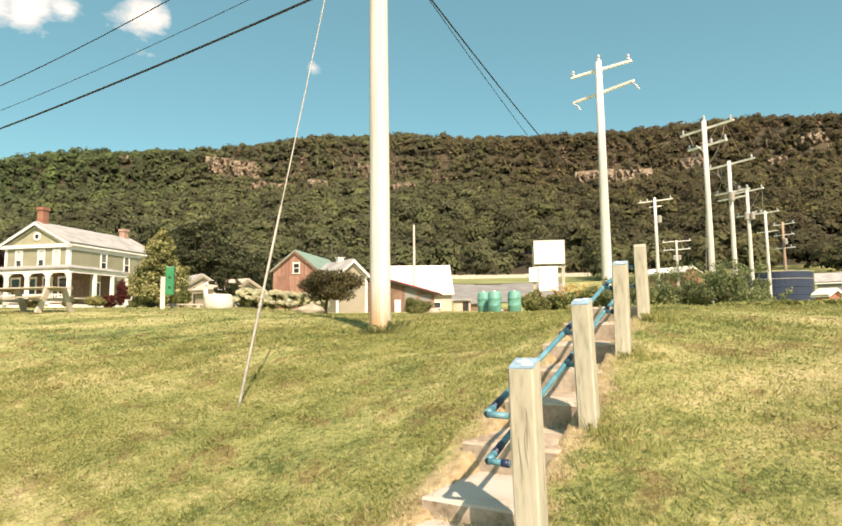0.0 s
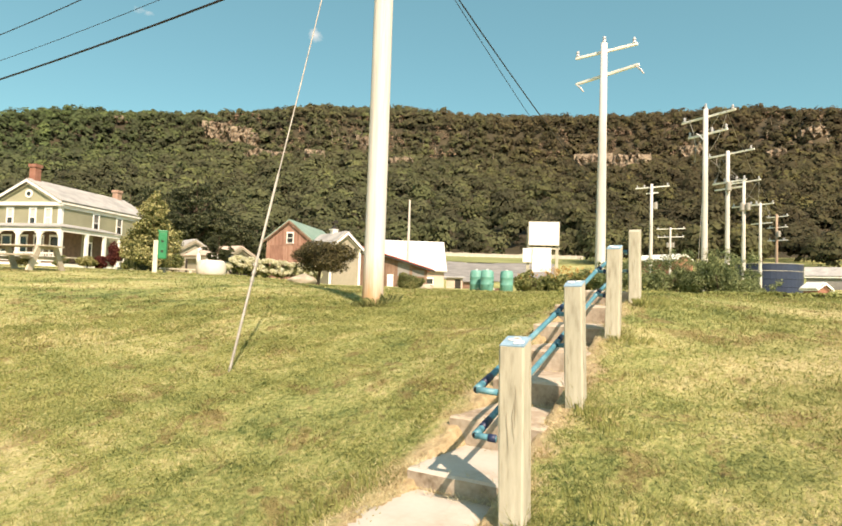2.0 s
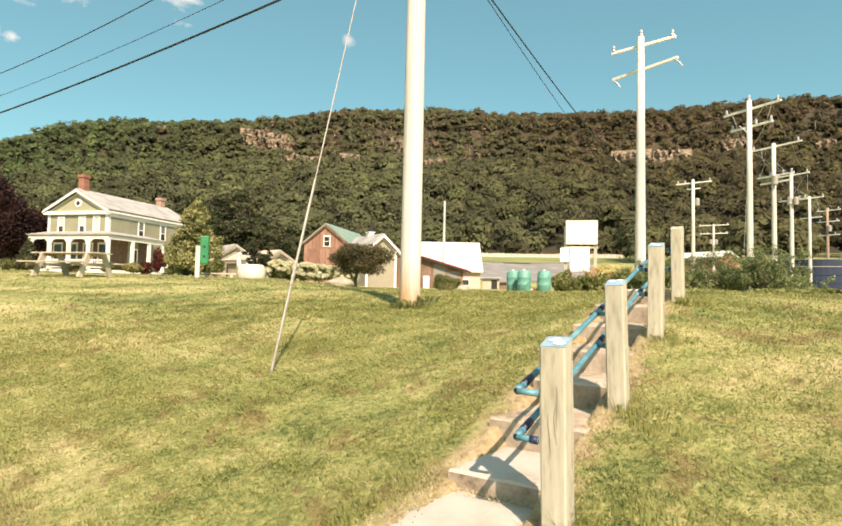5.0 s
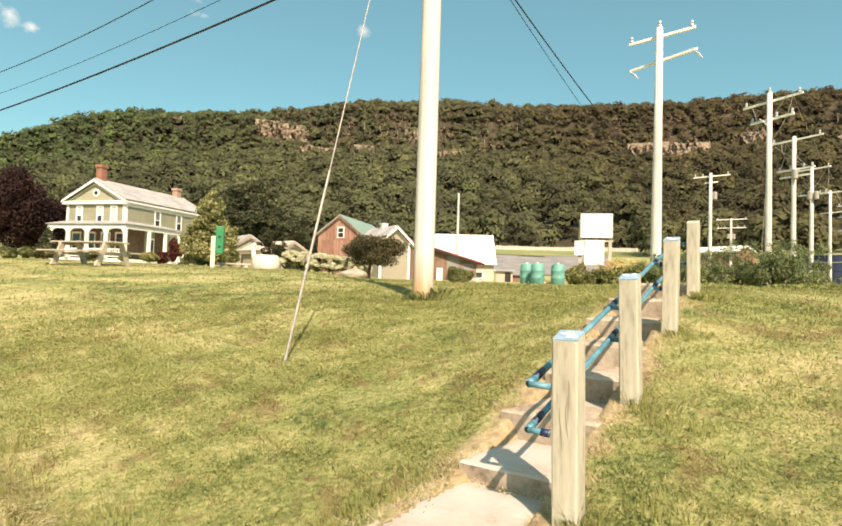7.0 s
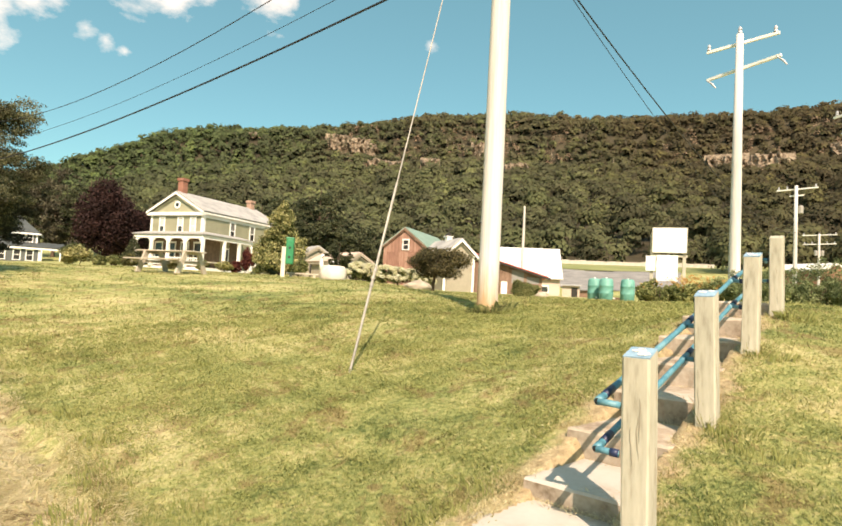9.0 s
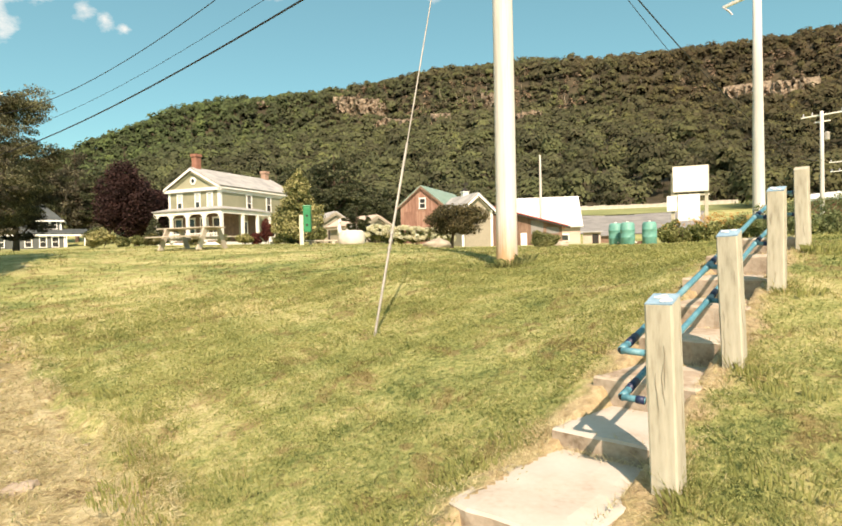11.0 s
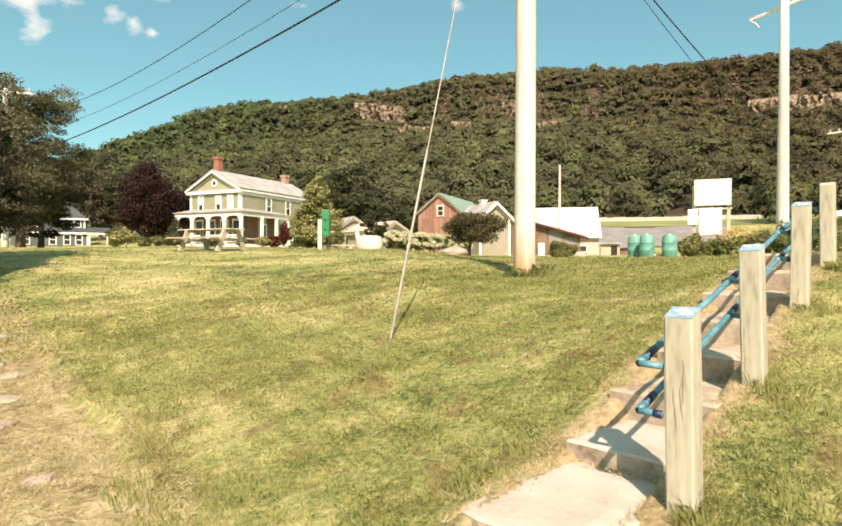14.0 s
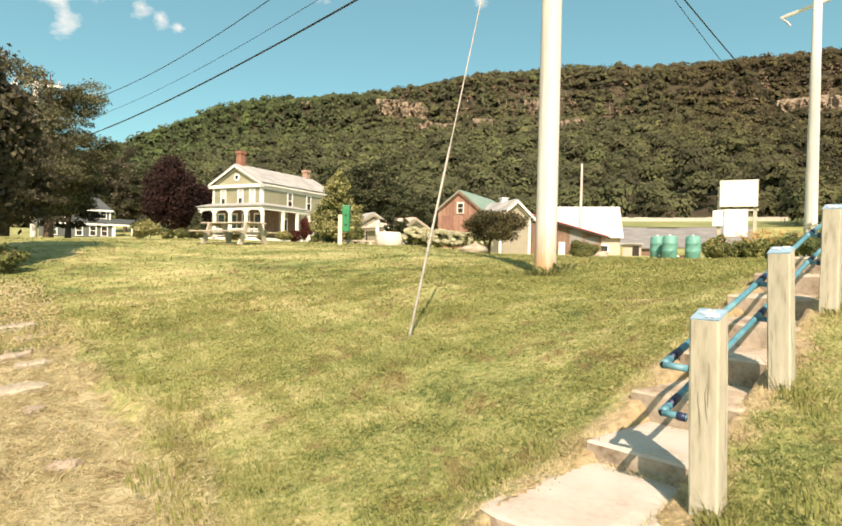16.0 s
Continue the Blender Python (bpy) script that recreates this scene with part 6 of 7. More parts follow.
def storage_tank():
    x, y, z = on_ground(31.5, 85, 0.1)
    ob = thing("storage_tank", "wide dark blue steel storage tank", "tank", (x, y, z))
    r, h = 3.75, 1.5 + 0.0585 * 85 - z
    bm = lathe(bmesh.new(), [(r, 0), (r, h - 0.05), (r - 0.1, h), (r * 0.5, h + 0.12), (0.1, h + 0.2)], 40)
    part("shell", bm, M_TANK, ob, smooth=False)
    for q in (0.25, 0.5, 0.75, 0.98):
        part("hoop", lathe(bmesh.new(), [(r + 0.02, h * q), (r + 0.05, h * q + 0.02), (r + 0.05, h * q + 0.08), (r + 0.02, h * q + 0.1)], 40), M_TANK if q < 0.6 else M_STEEL, ob, "" if q < 0.6 else "pale steel hoop")


storage_tank()


# ---- yard, field and far wall ----
def ground_patch(name, label, category, az0, az1, d0, d1, mat, lift, na=40, nd=24):
    az, d = np.meshgrid(np.linspace(az0, az1, na), np.linspace(d0, d1, nd), indexing="ij")
    d = d + 2.2 * wobble(az, d, 0.5) * ((d == d0) | (d == d1))
    x, y = d * np.sin(np.radians(az)), d * np.cos(np.radians(az))
    z = ground_z(x, y) + lift
    i = np.arange(na * nd).reshape(na, nd)
    f = np.stack([i[:-1, :-1], i[:-1, 1:], i[1:, 1:], i[1:, :-1]], -1).reshape(-1, 4)[:, ::-1]
    me = array_mesh(name, np.stack([x, y, z], -1).reshape(-1, 3), f, mat, True)
    me.flip_normals()
    tagged(new(name, me), label, category, kind="structure")


ground_patch("gravel_yard", "grey gravel yard behind the barrels", "yard", 2.3, 13.5, 97, 131, M_ASPHALT, 0.12)
ground_patch("hay_field", "pale mown field below the hill", "field", -25, 17.5, 133, 186, M_FIELD, 0.10, 70)


def far_wall():
    ob = thing("field_wall", "long low whitish stone wall across the field", "wall", (0, 0, 0))
    g = np.random.default_rng(8)
    for az in np.arange(2.4, 15.8, 0.55):
        x, y, z = on_ground(az + 0.27, 163)
        part("wall_length", boxes((-0.85, 0.85, -0.5, 0.5, -0.5, 1.05 + g.uniform(-0.12, 0.12)), bevel=0.12), M_STONEWHITE, ob, m=pose(x, y, z, 0, 0, -az))


M_STONEWHITE = surface("pale_wall_stone", [(0.2, (0.38, 0.345, 0.28)), (0.8, (0.54, 0.51, 0.44))], scale=0.8, fine=5, rough=0.9, bump=0.4)
far_wall()


# ---- yard things ----
def barrel(at, turn, label):
    ob = thing("barrel", label, "barrel", at, turn, "teal barrels")
    pr = [(0.26, 0.0), (0.29, 0.03), (0.295, 0.28), (0.305, 0.30), (0.305, 0.33), (0.295, 0.35), (0.295, 0.60), (0.305, 0.62), (0.305, 0.65), (0.295, 0.67), (0.285, 0.86), (0.25, 0.94), (0.20, 0.96)]
    part("drum", lathe(bmesh.new(), pr, 28), M_TEAL, ob, smooth=True)
    part("bung", lathe(bmesh.new(), [(0.05, 0.955), (0.05, 1.0), (0.03, 1.01)], 12), M_WHITE, ob, "white bung")
    part("tap", tubes([(0, -0.29, 0.12), (0, -0.38, 0.10)], 0.025, 8), M_WHITE, ob, "small tap")


barrel(on_ground(6.0, 27.0), 10, "teal plastic barrel partly behind another on the lawn")
barrel(on_ground(7.05, 26.2), 70, "teal plastic barrel with a white bung")
barrel(on_ground(8.95, 26.4), 130, "teal plastic barrel at the end of the row")
for az, d in ((7.9, 27), (8.2, 26.5)):
    lone("timber_block", boxes((-0.4, 0.4, -0.1, 0.1, 0, 0.16), bevel=0.01), M_BROWN, "dark timber block between the barrels", "timber", on_ground(az, d), -8)


def sign_board():
    d = 20.0
    x, y, z = on_ground(12.45, d)
    ob = thing("notice_board", "blank white notice boards on two grey timber posts", "sign", (x, y, z), -12.45 + 4)
    e = 1.5 - z
    for u, hgt in ((-0.52, e + 0.118 * d), (0.44, e + 0.118 * d)):
        part("sign_post", boxes((u - 0.05, u + 0.05, 0.03, 0.13, -0.3, hgt), bevel=0.01), M_POST, ob, "grey timber post")
    a = part("panel", boxes((-0.51, 0.49, -0.03, 0.03, e + 0.0872 * d, e + 0.1262 * d), bevel=0.006), M_WHITE, ob, "large blank white panel")
    part("panel_frame", boxes((-0.53, -0.512, -0.035, 0.035, e + 0.0862 * d, e + 0.1272 * d), (0.492, 0.51, -0.035, 0.035, e + 0.0862 * d, e + 0.1272 * d),
                              (-0.512, 0.492, -0.035, 0.035, e + 0.1263 * d, e + 0.1272 * d), (-0.512, 0.492, -0.035, 0.035, e + 0.0862 * d, e + 0.0871 * d)), M_POST, a, "grey wooden edging")
    part("panel", boxes((-0.38, 0.25, -0.02, 0.03, e + 0.0415 * d, e + 0.0825 * d), bevel=0.006), M_WHITE, ob, "smaller blank white panel")
    part("panel", boxes((-0.70, -0.41, -0.04, 0.02, e + 0.057 * d, e + 0.081 * d), bevel=0.006), M_WHITE, ob, "small blank white plate")
    part("rail", boxes((-0.56, 0.53, 0.03, 0.08, e + 0.080 * d, e + 0.0835 * d)), M_POST, ob)


sign_board()


def picnic_table(at, turn, label):
    ob = thing("picnic_table", label, "picnic table", at, turn)
    L = 2.4
    for k in range(5):
        part("top_board", boxes((-L / 2, L / 2, -0.37 + k * 0.15, -0.235 + k * 0.15, 0.72, 0.76), bevel=0.006), M_TABLE, ob)
    for s in (-1, 1):
        for k in range(2):
            y0 = s * 0.72 - 0.14 + k * 0.145
            part("bench_board", boxes((-L / 2, L / 2, y0, y0 + 0.135, 0.42, 0.46), bevel=0.006), M_TABLE, ob)
    for u in (-0.86, 0.86):
        part("brace", boxes((u - 0.02, u + 0.02, -0.8, 0.8, 0.33, 0.42)), M_TABLE, ob)
        part("top_batten", boxes((u - 0.02, u + 0.02, -0.36, 0.36, 0.64, 0.72)), M_TABLE, ob)
        for s in (-1, 1):
            bm = bmesh.new()
            sheet(bm, [(u + 0.045, s * 0.19, 0.72), (u + 0.045, s * 0.37, 0.72), (u + 0.045, s * 0.70, 0.0), (u + 0.045, s * 0.51, 0.0)], 0.07 * s)
            bmesh.ops.recalc_face_normals(bm, faces=bm.faces)
            part("leg", bm, M_TABLE, ob)


picnic_table(on_ground(-34.23, 21.2, 0.01), -12, "long weathered grey picnic table on the lawn")


def green_box():
    x, y, z = on_ground(-24.2, 22.0)
    ob = thing("post_box", "dark green lidded dispenser box on a pale timber post", "box", (x, y, z), 15)
    part("post", boxes((-0.075, 0.075, -0.07, 0.07, -0.2, 1.12), bevel=0.012), M_WHITEWOOD, ob, "pale square timber post")
    part("box_body", boxes((0.075, 0.36, -0.13, 0.13, 0.48, 1.42), bevel=0.04), M_GREENBOX, ob, "green enamel box")
    part("lid", boxes((0.06, 0.375, -0.15, 0.15, 1.40, 1.47), bevel=0.03), M_GREENBOX, ob, "rounded green lid")
    part("slot", boxes((0.18, 0.26, -0.135, -0.128, 1.05, 1.12)), M_DARK, ob, "dark slot")
    part("slot", boxes((0.18, 0.26, -0.135, -0.128, 0.70, 0.78)), M_DARK, ob, "dark slot")


M_WHITEWOOD = surface("pale_post", [(0.2, (0.52, 0.47, 0.36)), (0.8, (0.68, 0.63, 0.52))], scale=3, fine=22, stretch=(1.5, 1.5, 0.2), rough=0.8, bump=0.3)
green_box()


M_TUB = surface("chalky_tub_paint", [(0.2, (0.50, 0.43, 0.36)), (0.5, (0.60, 0.54, 0.47)), (0.85, (0.68, 0.63, 0.56))], scale=3, fine=18, rough=0.8, bump=0.2)


def planter():
    x, y, z = on_ground(-19.4, 21.0)
    ob = thing("garden_tub", "off-white rounded garden tub with an upright neck", "planter", (x, y, z), 5)
    ob.scale = (1.09, 1.09, 1.05)
    bm = lathe(bmesh.new(), [(0.39, -0.05), (0.43, 0.05), (0.445, 0.18), (0.43, 0.32), (0.38, 0.44), (0.34, 0.475), (0.31, 0.465), (0.30, 0.40)], 26)
    part("tub", bm, M_TUB, ob, smooth=True)
    part("soil", lathe(bmesh.new(), [(0.31, 0.39), (0.2, 0.40), (0.05, 0.405)], 20), M_BARK, ob, "dark soil")
    part("handle", tubes([(-0.40, 0.0, 0.3), (-0.42, 0.0, 0.6), (-0.40, 0.0, 0.80), (-0.34, 0.0, 0.84)], [0.08, 0.065, 0.05, 0.035], 10), M_WHITE, ob, "white upright neck", smooth=True)


planter()
g0 = np.random.default_rng(3)
for az, d, s, lab in ((-10.9, 23.0, 0.46, "pale boulder beside the small tree"), (-11.6, 25.5, 0.30, "small pale boulder on the lawn"), (0.95, 26.5, 0.26, "pale stone beside a clipped shrub")):
    bm = bmesh.new()
    r = bmesh.ops.create_icosphere(bm, subdivisions=3, radius=1.0)
    for v in r["verts"]:
        n = 1 + 0.28 * noise.noise(v.co * 1.7 + Vector((az, d, 0)))
        v.co = Vector((v.co.x * s * 1.3 * n, v.co.y * s * n, v.co.z * s * 0.6 * n))
    lone("boulder", bm, M_STONE, lab, "rock", on_ground(az, d, -0.08), az * 10, "boulders", smooth=True)


def parked_car():
    x, y, z = on_ground(-17.95, 45)
    ob = thing("parked_car", "small white car parked before the carport", "car", (x, y, z), 62)
    bm = boxes((-0.82, 0.82, -2.0, 2.0, 0.28, 0.86), bevel=0.14)
    part("body", bm, M_WHITE, ob)
    bm = bmesh.new()
    low = [(-0.78, -1.0), (0.78, -1.0), (0.78, 1.7), (-0.78, 1.7)]
    top = [(-0.62, -0.35), (0.62, -0.35), (0.62, 1.25), (-0.62, 1.25)]
    a, b = [bm.verts.new((*q, 0.84)) for q in low], [bm.verts.new((*q, 1.38)) for q in top]
    for k in range(4):
        bm.faces.new((a[k], a[(k + 1) % 4], b[(k + 1) % 4], b[k]))
    bm.faces.new(b)
    part("cabin", bm, M_WHITE, ob)
    part("windscreen", sheet(bmesh.new(), [(-0.62, -0.91, 0.92), (0.62, -0.91, 0.92), (0.54, -0.42, 1.33), (-0.54, -0.42, 1.33)], 0.02), M_GLASS, ob, "dark windscreen")
    for sx in (-1, 1):
        part("headlight", boxes((sx * 0.6 - 0.14, sx * 0.6 + 0.14, -2.02, -1.95, 0.55, 0.70), bevel=0.02), M_STEEL, ob)
        for yy in (-1.25, 1.25):
            w = part("wheel", lathe(bmesh.new(), [(0.31, -0.1), (0.31, 0.1), (0.2, 0.11)], 18), M_DARK, ob, m=Matrix.Translation((sx * 0.78, yy, 0.31)) @ Matrix.Rotation(radians(90), 4, "Y"))
            part("hub", lathe(bmesh.new(), [(0.17, -0.115), (0.17, 0.115), (0.05, 0.12)], 14), M_STEEL, w)


parked_car()


def low_bench():
    x, y, z = on_ground(-22.3, 23.2)
    ob = thing("low_bench", "low weathered plank bench beside the green box", "bench", (x, y, z), 20)
    part("seat", boxes((-0.62, 0.62, -0.14, 0.14, 0.13, 0.18), bevel=0.008), M_TABLE, ob)
    for u in (-0.45, 0.45):
        part("leg", boxes((u - 0.05, u + 0.05, -0.11, 0.11, -0.05, 0.13)), M_TABLE, ob)


low_bench()


# ---- planting ----
M_LEAF_LILY = leaf_material("yellowing_lily_leaves", [(0.1, (0.11, 0.13, 0.048)), (0.6, (0.25, 0.27, 0.10)), (1.0, (0.44, 0.42, 0.18))], trans=0.45)
def planting():
    # near the house
    ob = thing("magnolia", "pointed yellow-green leafy tree before the farmhouse", "tree", on_ground(-24.5, 42))
    part("trunk", tubes([(0, 0, -0.1), (0.03, 0, 2.2), (0, 0, 4.9)], [0.12, 0.09, 0.02], 8), M_BARK, ob)
    g, cl = np.random.default_rng(41), []
    for q in range(90):
        u = g.random() ** 1.4
        a, r = g.uniform(0, 6.283), (2.35 * (1 - u) ** 0.8 + 0.12) * g.uniform(0.35, 0.88)
        cl.append((r * math.cos(a), r * math.sin(a), 0.55 + 4.55 * u, 0.55 - 0.28 * u, 0.55 - 0.28 * u, 0.42 - 0.1 * u))
    leaves("crown", cl, 9000, 0.085, M_LEAF_YELLOW, ob, 42)
    # sunlit yellow outside, shaded green within: the light is in the leaf colours
    leaves("inner_foliage", [(c[0] * 0.9, c[1] * 0.9, c[2] - 0.1, *c[3:]) for c in cl], 11000, 0.09, M_LEAF_GREEN, ob, 43)
    tree("copper_beech", "broad dark purple copper beech", on_ground(-38.75, 66), 8.5, 3.45, 0.2, M_LEAF_PURPLE, 34000, 0.13, 42, 0.3, 40)
    for az, d, h, r, sd in ((-43.3, 112, 17.0, 5.4, 43), (-46.6, 114, 15, 6, 44), (-40.9, 108, 13.5, 4.8, 45), (-49.0, 112, 16, 6, 46), (-36.2, 96, 9.0, 4.0, 47)):
        bough_tree("shade_tree", "tall dark green tree behind the houses", on_ground(az, d), h, r, 0.4, M_LEAF_SHADE if sd == 43 else M_LEAF_DARK, 16000 if sd == 43 else 13000, 0.18, sd, 0.3, 56, group="trees behind the houses")
    for az, d, h, r, sd in ((-21.0, 74, 12.0, 3.9, 51), (-24.6, 80, 11.0, 4.2, 58), (-20.3, 82, 10.5, 4.6, 52), (-26.5, 88, 10.5, 4.5, 53), (-29.5, 96, 10.0, 5.0, 54), (-17.2, 92, 8.5, 4.5, 55), (-33.5, 98, 9.5, 5.0, 56), (-14, 100, 8, 4.5, 57)):
        bough_tree("shade_tree", "large dark leafy tree behind the farm buildings", on_ground(az, d), h, r, 0.3, M_LEAF_DARK, 13000, 0.18, sd, 0.3, 56, group="trees behind the houses")
    # the trees at the edge of the lawn
    tree("maple", "large dark maple with low branches beside the lawn", (-16.9, 9.0, gz(-16.9, 9.0)), 7.3, 3.9, 0.2, M_LEAF_SHADE, 26000, 0.085, 61, 0.28, 60, inner=62000, skirt=9)
    bough_tree("maple", "tall leafy maple around a utility pole", on_ground(-49.0, 42.3), 10.6, 3.75, 1.5, M_LEAF_MAPLE, 80000, 0.066, 62, 0.24, 84)
    bough_tree("maple", "tall dark maple rising behind a utility pole", on_ground(-55.0, 47), 13.6, 4.8, 1.2, M_LEAF_SHADE, 36000, 0.11, 63, 0.3, 74)
    bough_tree("maple", "dark low-branched maple beside a utility pole", on_ground(-52.0, 35), 6.2, 2.9, 0.1, M_LEAF_SHADE, 48000, 0.07, 66, 0.2, 84)
    bough_tree("maple", "dark drooping maple in the shade of taller trees", on_ground(-47.6, 47), 5.4, 2.35, 0.8, M_LEAF_SHADE, 32000, 0.07, 67, 0.18, 44)
    shrub("low_shrub", "leafy sapling at the shaded edge of the lawn", on_ground(-51.9, 17.0, 0.05), 1.2, 0.9, 0.8, M_LEAF_GREEN, 420, 0.07, 68)
    # on the lawn
    tree("dwarf_maple", "small spreading dark green tree with bare trunk", on_ground(-9.58, 24.0), 1.86, 1.22, 0.50, M_LEAF_DWARF, 15000, 0.040, 64, 0.075, 34, 0.24, limbs=16)
    shrub("clipped_shrub", "round clipped grassy green shrub", on_ground(-0.5, 24, 0.16), 1.18, 1.1, 0.92, M_LEAF_GREEN, 13000, 0.026, 65)
    for k, az in enumerate(np.linspace(-17.0, -10.4, 6)):
        ob = shrub("hydrangea", "hydrangea bush covered in cream flower heads", on_ground(az, 31.5 + 0.5 * math.sin(k * 2.1)), 1.15, 1.0, 0.92 + 0.1 * math.sin(k * 1.7), M_LEAF_GREEN, 900, 0.07, 70 + k, group="hydrangea hedge")
        g = np.random.default_rng(170 + k)
        cl = []
        for q in range(60):
            a, e = g.uniform(0, 6.28), g.uniform(-0.25, 1.3)
            cl.append((0.60 * math.cos(a) * math.cos(e), 0.52 * math.sin(a) * math.cos(e), 0.46 + 0.52 * math.sin(e), 0.115, 0.115, 0.10))
        leaves("blossom", cl, 4200, 0.036, M_HYDRANGEA, ob, 270 + k)["kind"] = "stuff"
    # before the house
    for az, d, w, h, m, lab, sd in ((-41.6, 46, 2.4, 1.6, M_LEAF_YELLOW, "large yellow-green flowering shrub", 80), (-39.9, 44, 1.0, 0.75, M_LEAF_GREEN, "small clipped round shrub", 81), (-38.7, 46, 1.2, 0.85, M_LEAF_GREEN, "small clipped round shrub", 82),
                                    (-37.6, 47, 1.2, 1.0, M_LEAF_OLIVE, "dark olive clipped round shrub", 83), (-29.6, 51, 1.5, 1.0, M_LEAF_YELLOW, "pale green border shrub by the porch", 84), (-28.6, 51.5, 1.2, 1.2, M_LEAF_RED, "reddish border shrub by the porch", 85),
                                    (-27.5, 52, 1.3, 2.3, M_LEAF_RED, "maroon-leaved shrub at the porch corner", 86), (-26.4, 50, 1.2, 0.8, M_LEAF_GREEN, "green border shrub by the house", 87), (-22.6, 40, 1.2, 1.2, M_LEAF_GREEN, "green shrub behind the post box", 88),
                                    (-25.2, 46, 1.5, 1.3, M_LEAF_DARK, "dark shrub beneath the yellow-green tree", 90), (-31.5, 52, 1.2, 0.9, M_LEAF_GREEN, "green shrub below the porch railing", 91),
                                    (-34.0, 53, 1.4, 0.8, M_LEAF_OLIVE, "low shrub below the porch railing", 93)):
        shrub("shrub", lab, on_ground(az, d), w, w * 0.9, h, m, 3600, 0.07, sd, group="shrubs round the house")
    bough_tree("small_tree", "small dark leafy tree before the garage", on_ground(-18.85, 43), 2.85, 1.15, 0.35, M_LEAF_DARK, 9000, 0.06, 92, 0.07, 30)
    # a young spruce
    x, y, z = on_ground(-37.3, 56)
    ob = thing("young_spruce", "small blue-green spruce beside the porch", "tree", (x, y, z))
    part("trunk", tubes([(0, 0, -0.1), (0, 0, 2.6)], [0.08, 0.02], 7), M_BARK, ob)
    leaves("needles", [(0, 0, 0.3 + q * 0.27, 1.15 - q * 0.125, 1.15 - q * 0.125, 0.22) for q in range(9)], 2600, 0.09, M_LEAF_DARK, ob, 95)
    # lilies and shrubs by the steps' head
    g = np.random.default_rng(5)
    for k in range(9):
        az, d = 10.2 + k * 0.78 + g.uniform(-0.2, 0.2), 17.6 + g.uniform(-0.8, 1.0)
        ob = shrub("daylily_clump", "clump of orange daylilies among green leaves", on_ground(az, d), 0.62, 0.6, 0.58 + g.uniform(0, 0.2) + (0.10 if k > 3 else 0), M_LEAF_LILY, 1500, 0.045, 100 + k, "flowers", "daylily bed")
        leaves("blossom", [(g.uniform(-0.25, 0.25), g.uniform(-0.25, 0.25), 0.60 + g.uniform(-0.12, 0.22), 0.05, 0.05, 0.04) for q in range(20 if k > 3 else 3)], 230 if k > 3 else 24, 0.024, M_LILY, ob, 130 + k)["kind"] = "stuff"
    for k, (az, d, w, h) in enumerate(((18.6, 13.6, 1.0, 0.78), (20.5, 14.2, 1.2, 0.80), (22.6, 14.0, 1.3, 0.84), (24.6, 14.4, 1.3, 0.94), (26.4, 14.2, 1.2, 1.02), (28.2, 14.0, 1.2, 1.0), (29.6, 14.6, 0.9, 0.72))):
        ob = shrub("feathery_shrub", "feathery dark green shrub at the crest of the bank", on_ground(az, d, 0.1), w, 1.1, h * 0.92, M_LEAF_FEATHER, 7000, 0.024, 140 + k, group="feathery shrubs")
        g = np.random.default_rng(340 + k)
        cl = [(g.normal(0, w * 0.30), g.normal(0, 0.25), h * g.uniform(0.55, 1.12), w * 0.10, w * 0.10, h * 0.13) for q in range(26)]
        leaves("frond", cl, 2600, 0.020, M_LEAF_FEATHER, ob, 440 + k, shell=0.1)["kind"] = "stuff"
    shrub("low_shrub", "pale-leaved weed among feathery shrubs", on_ground(21.0, 12.8, 0.02), 0.4, 0.4, 0.62, M_LEAF_LILY, 260, 0.045, 160, group="weeds on the crest")
    for k, az in enumerate((28.0, 29.8, 31.5, 33.6, 35.6, 37.4)):
        shrub("low_shrub", "low green weeds along the crest of the bank", on_ground(az, 12.5, 0.05), 1.0, 0.6, 0.26, M_CLOVER, 1400, 0.032, 150 + k, group="weeds on the crest")


planting()


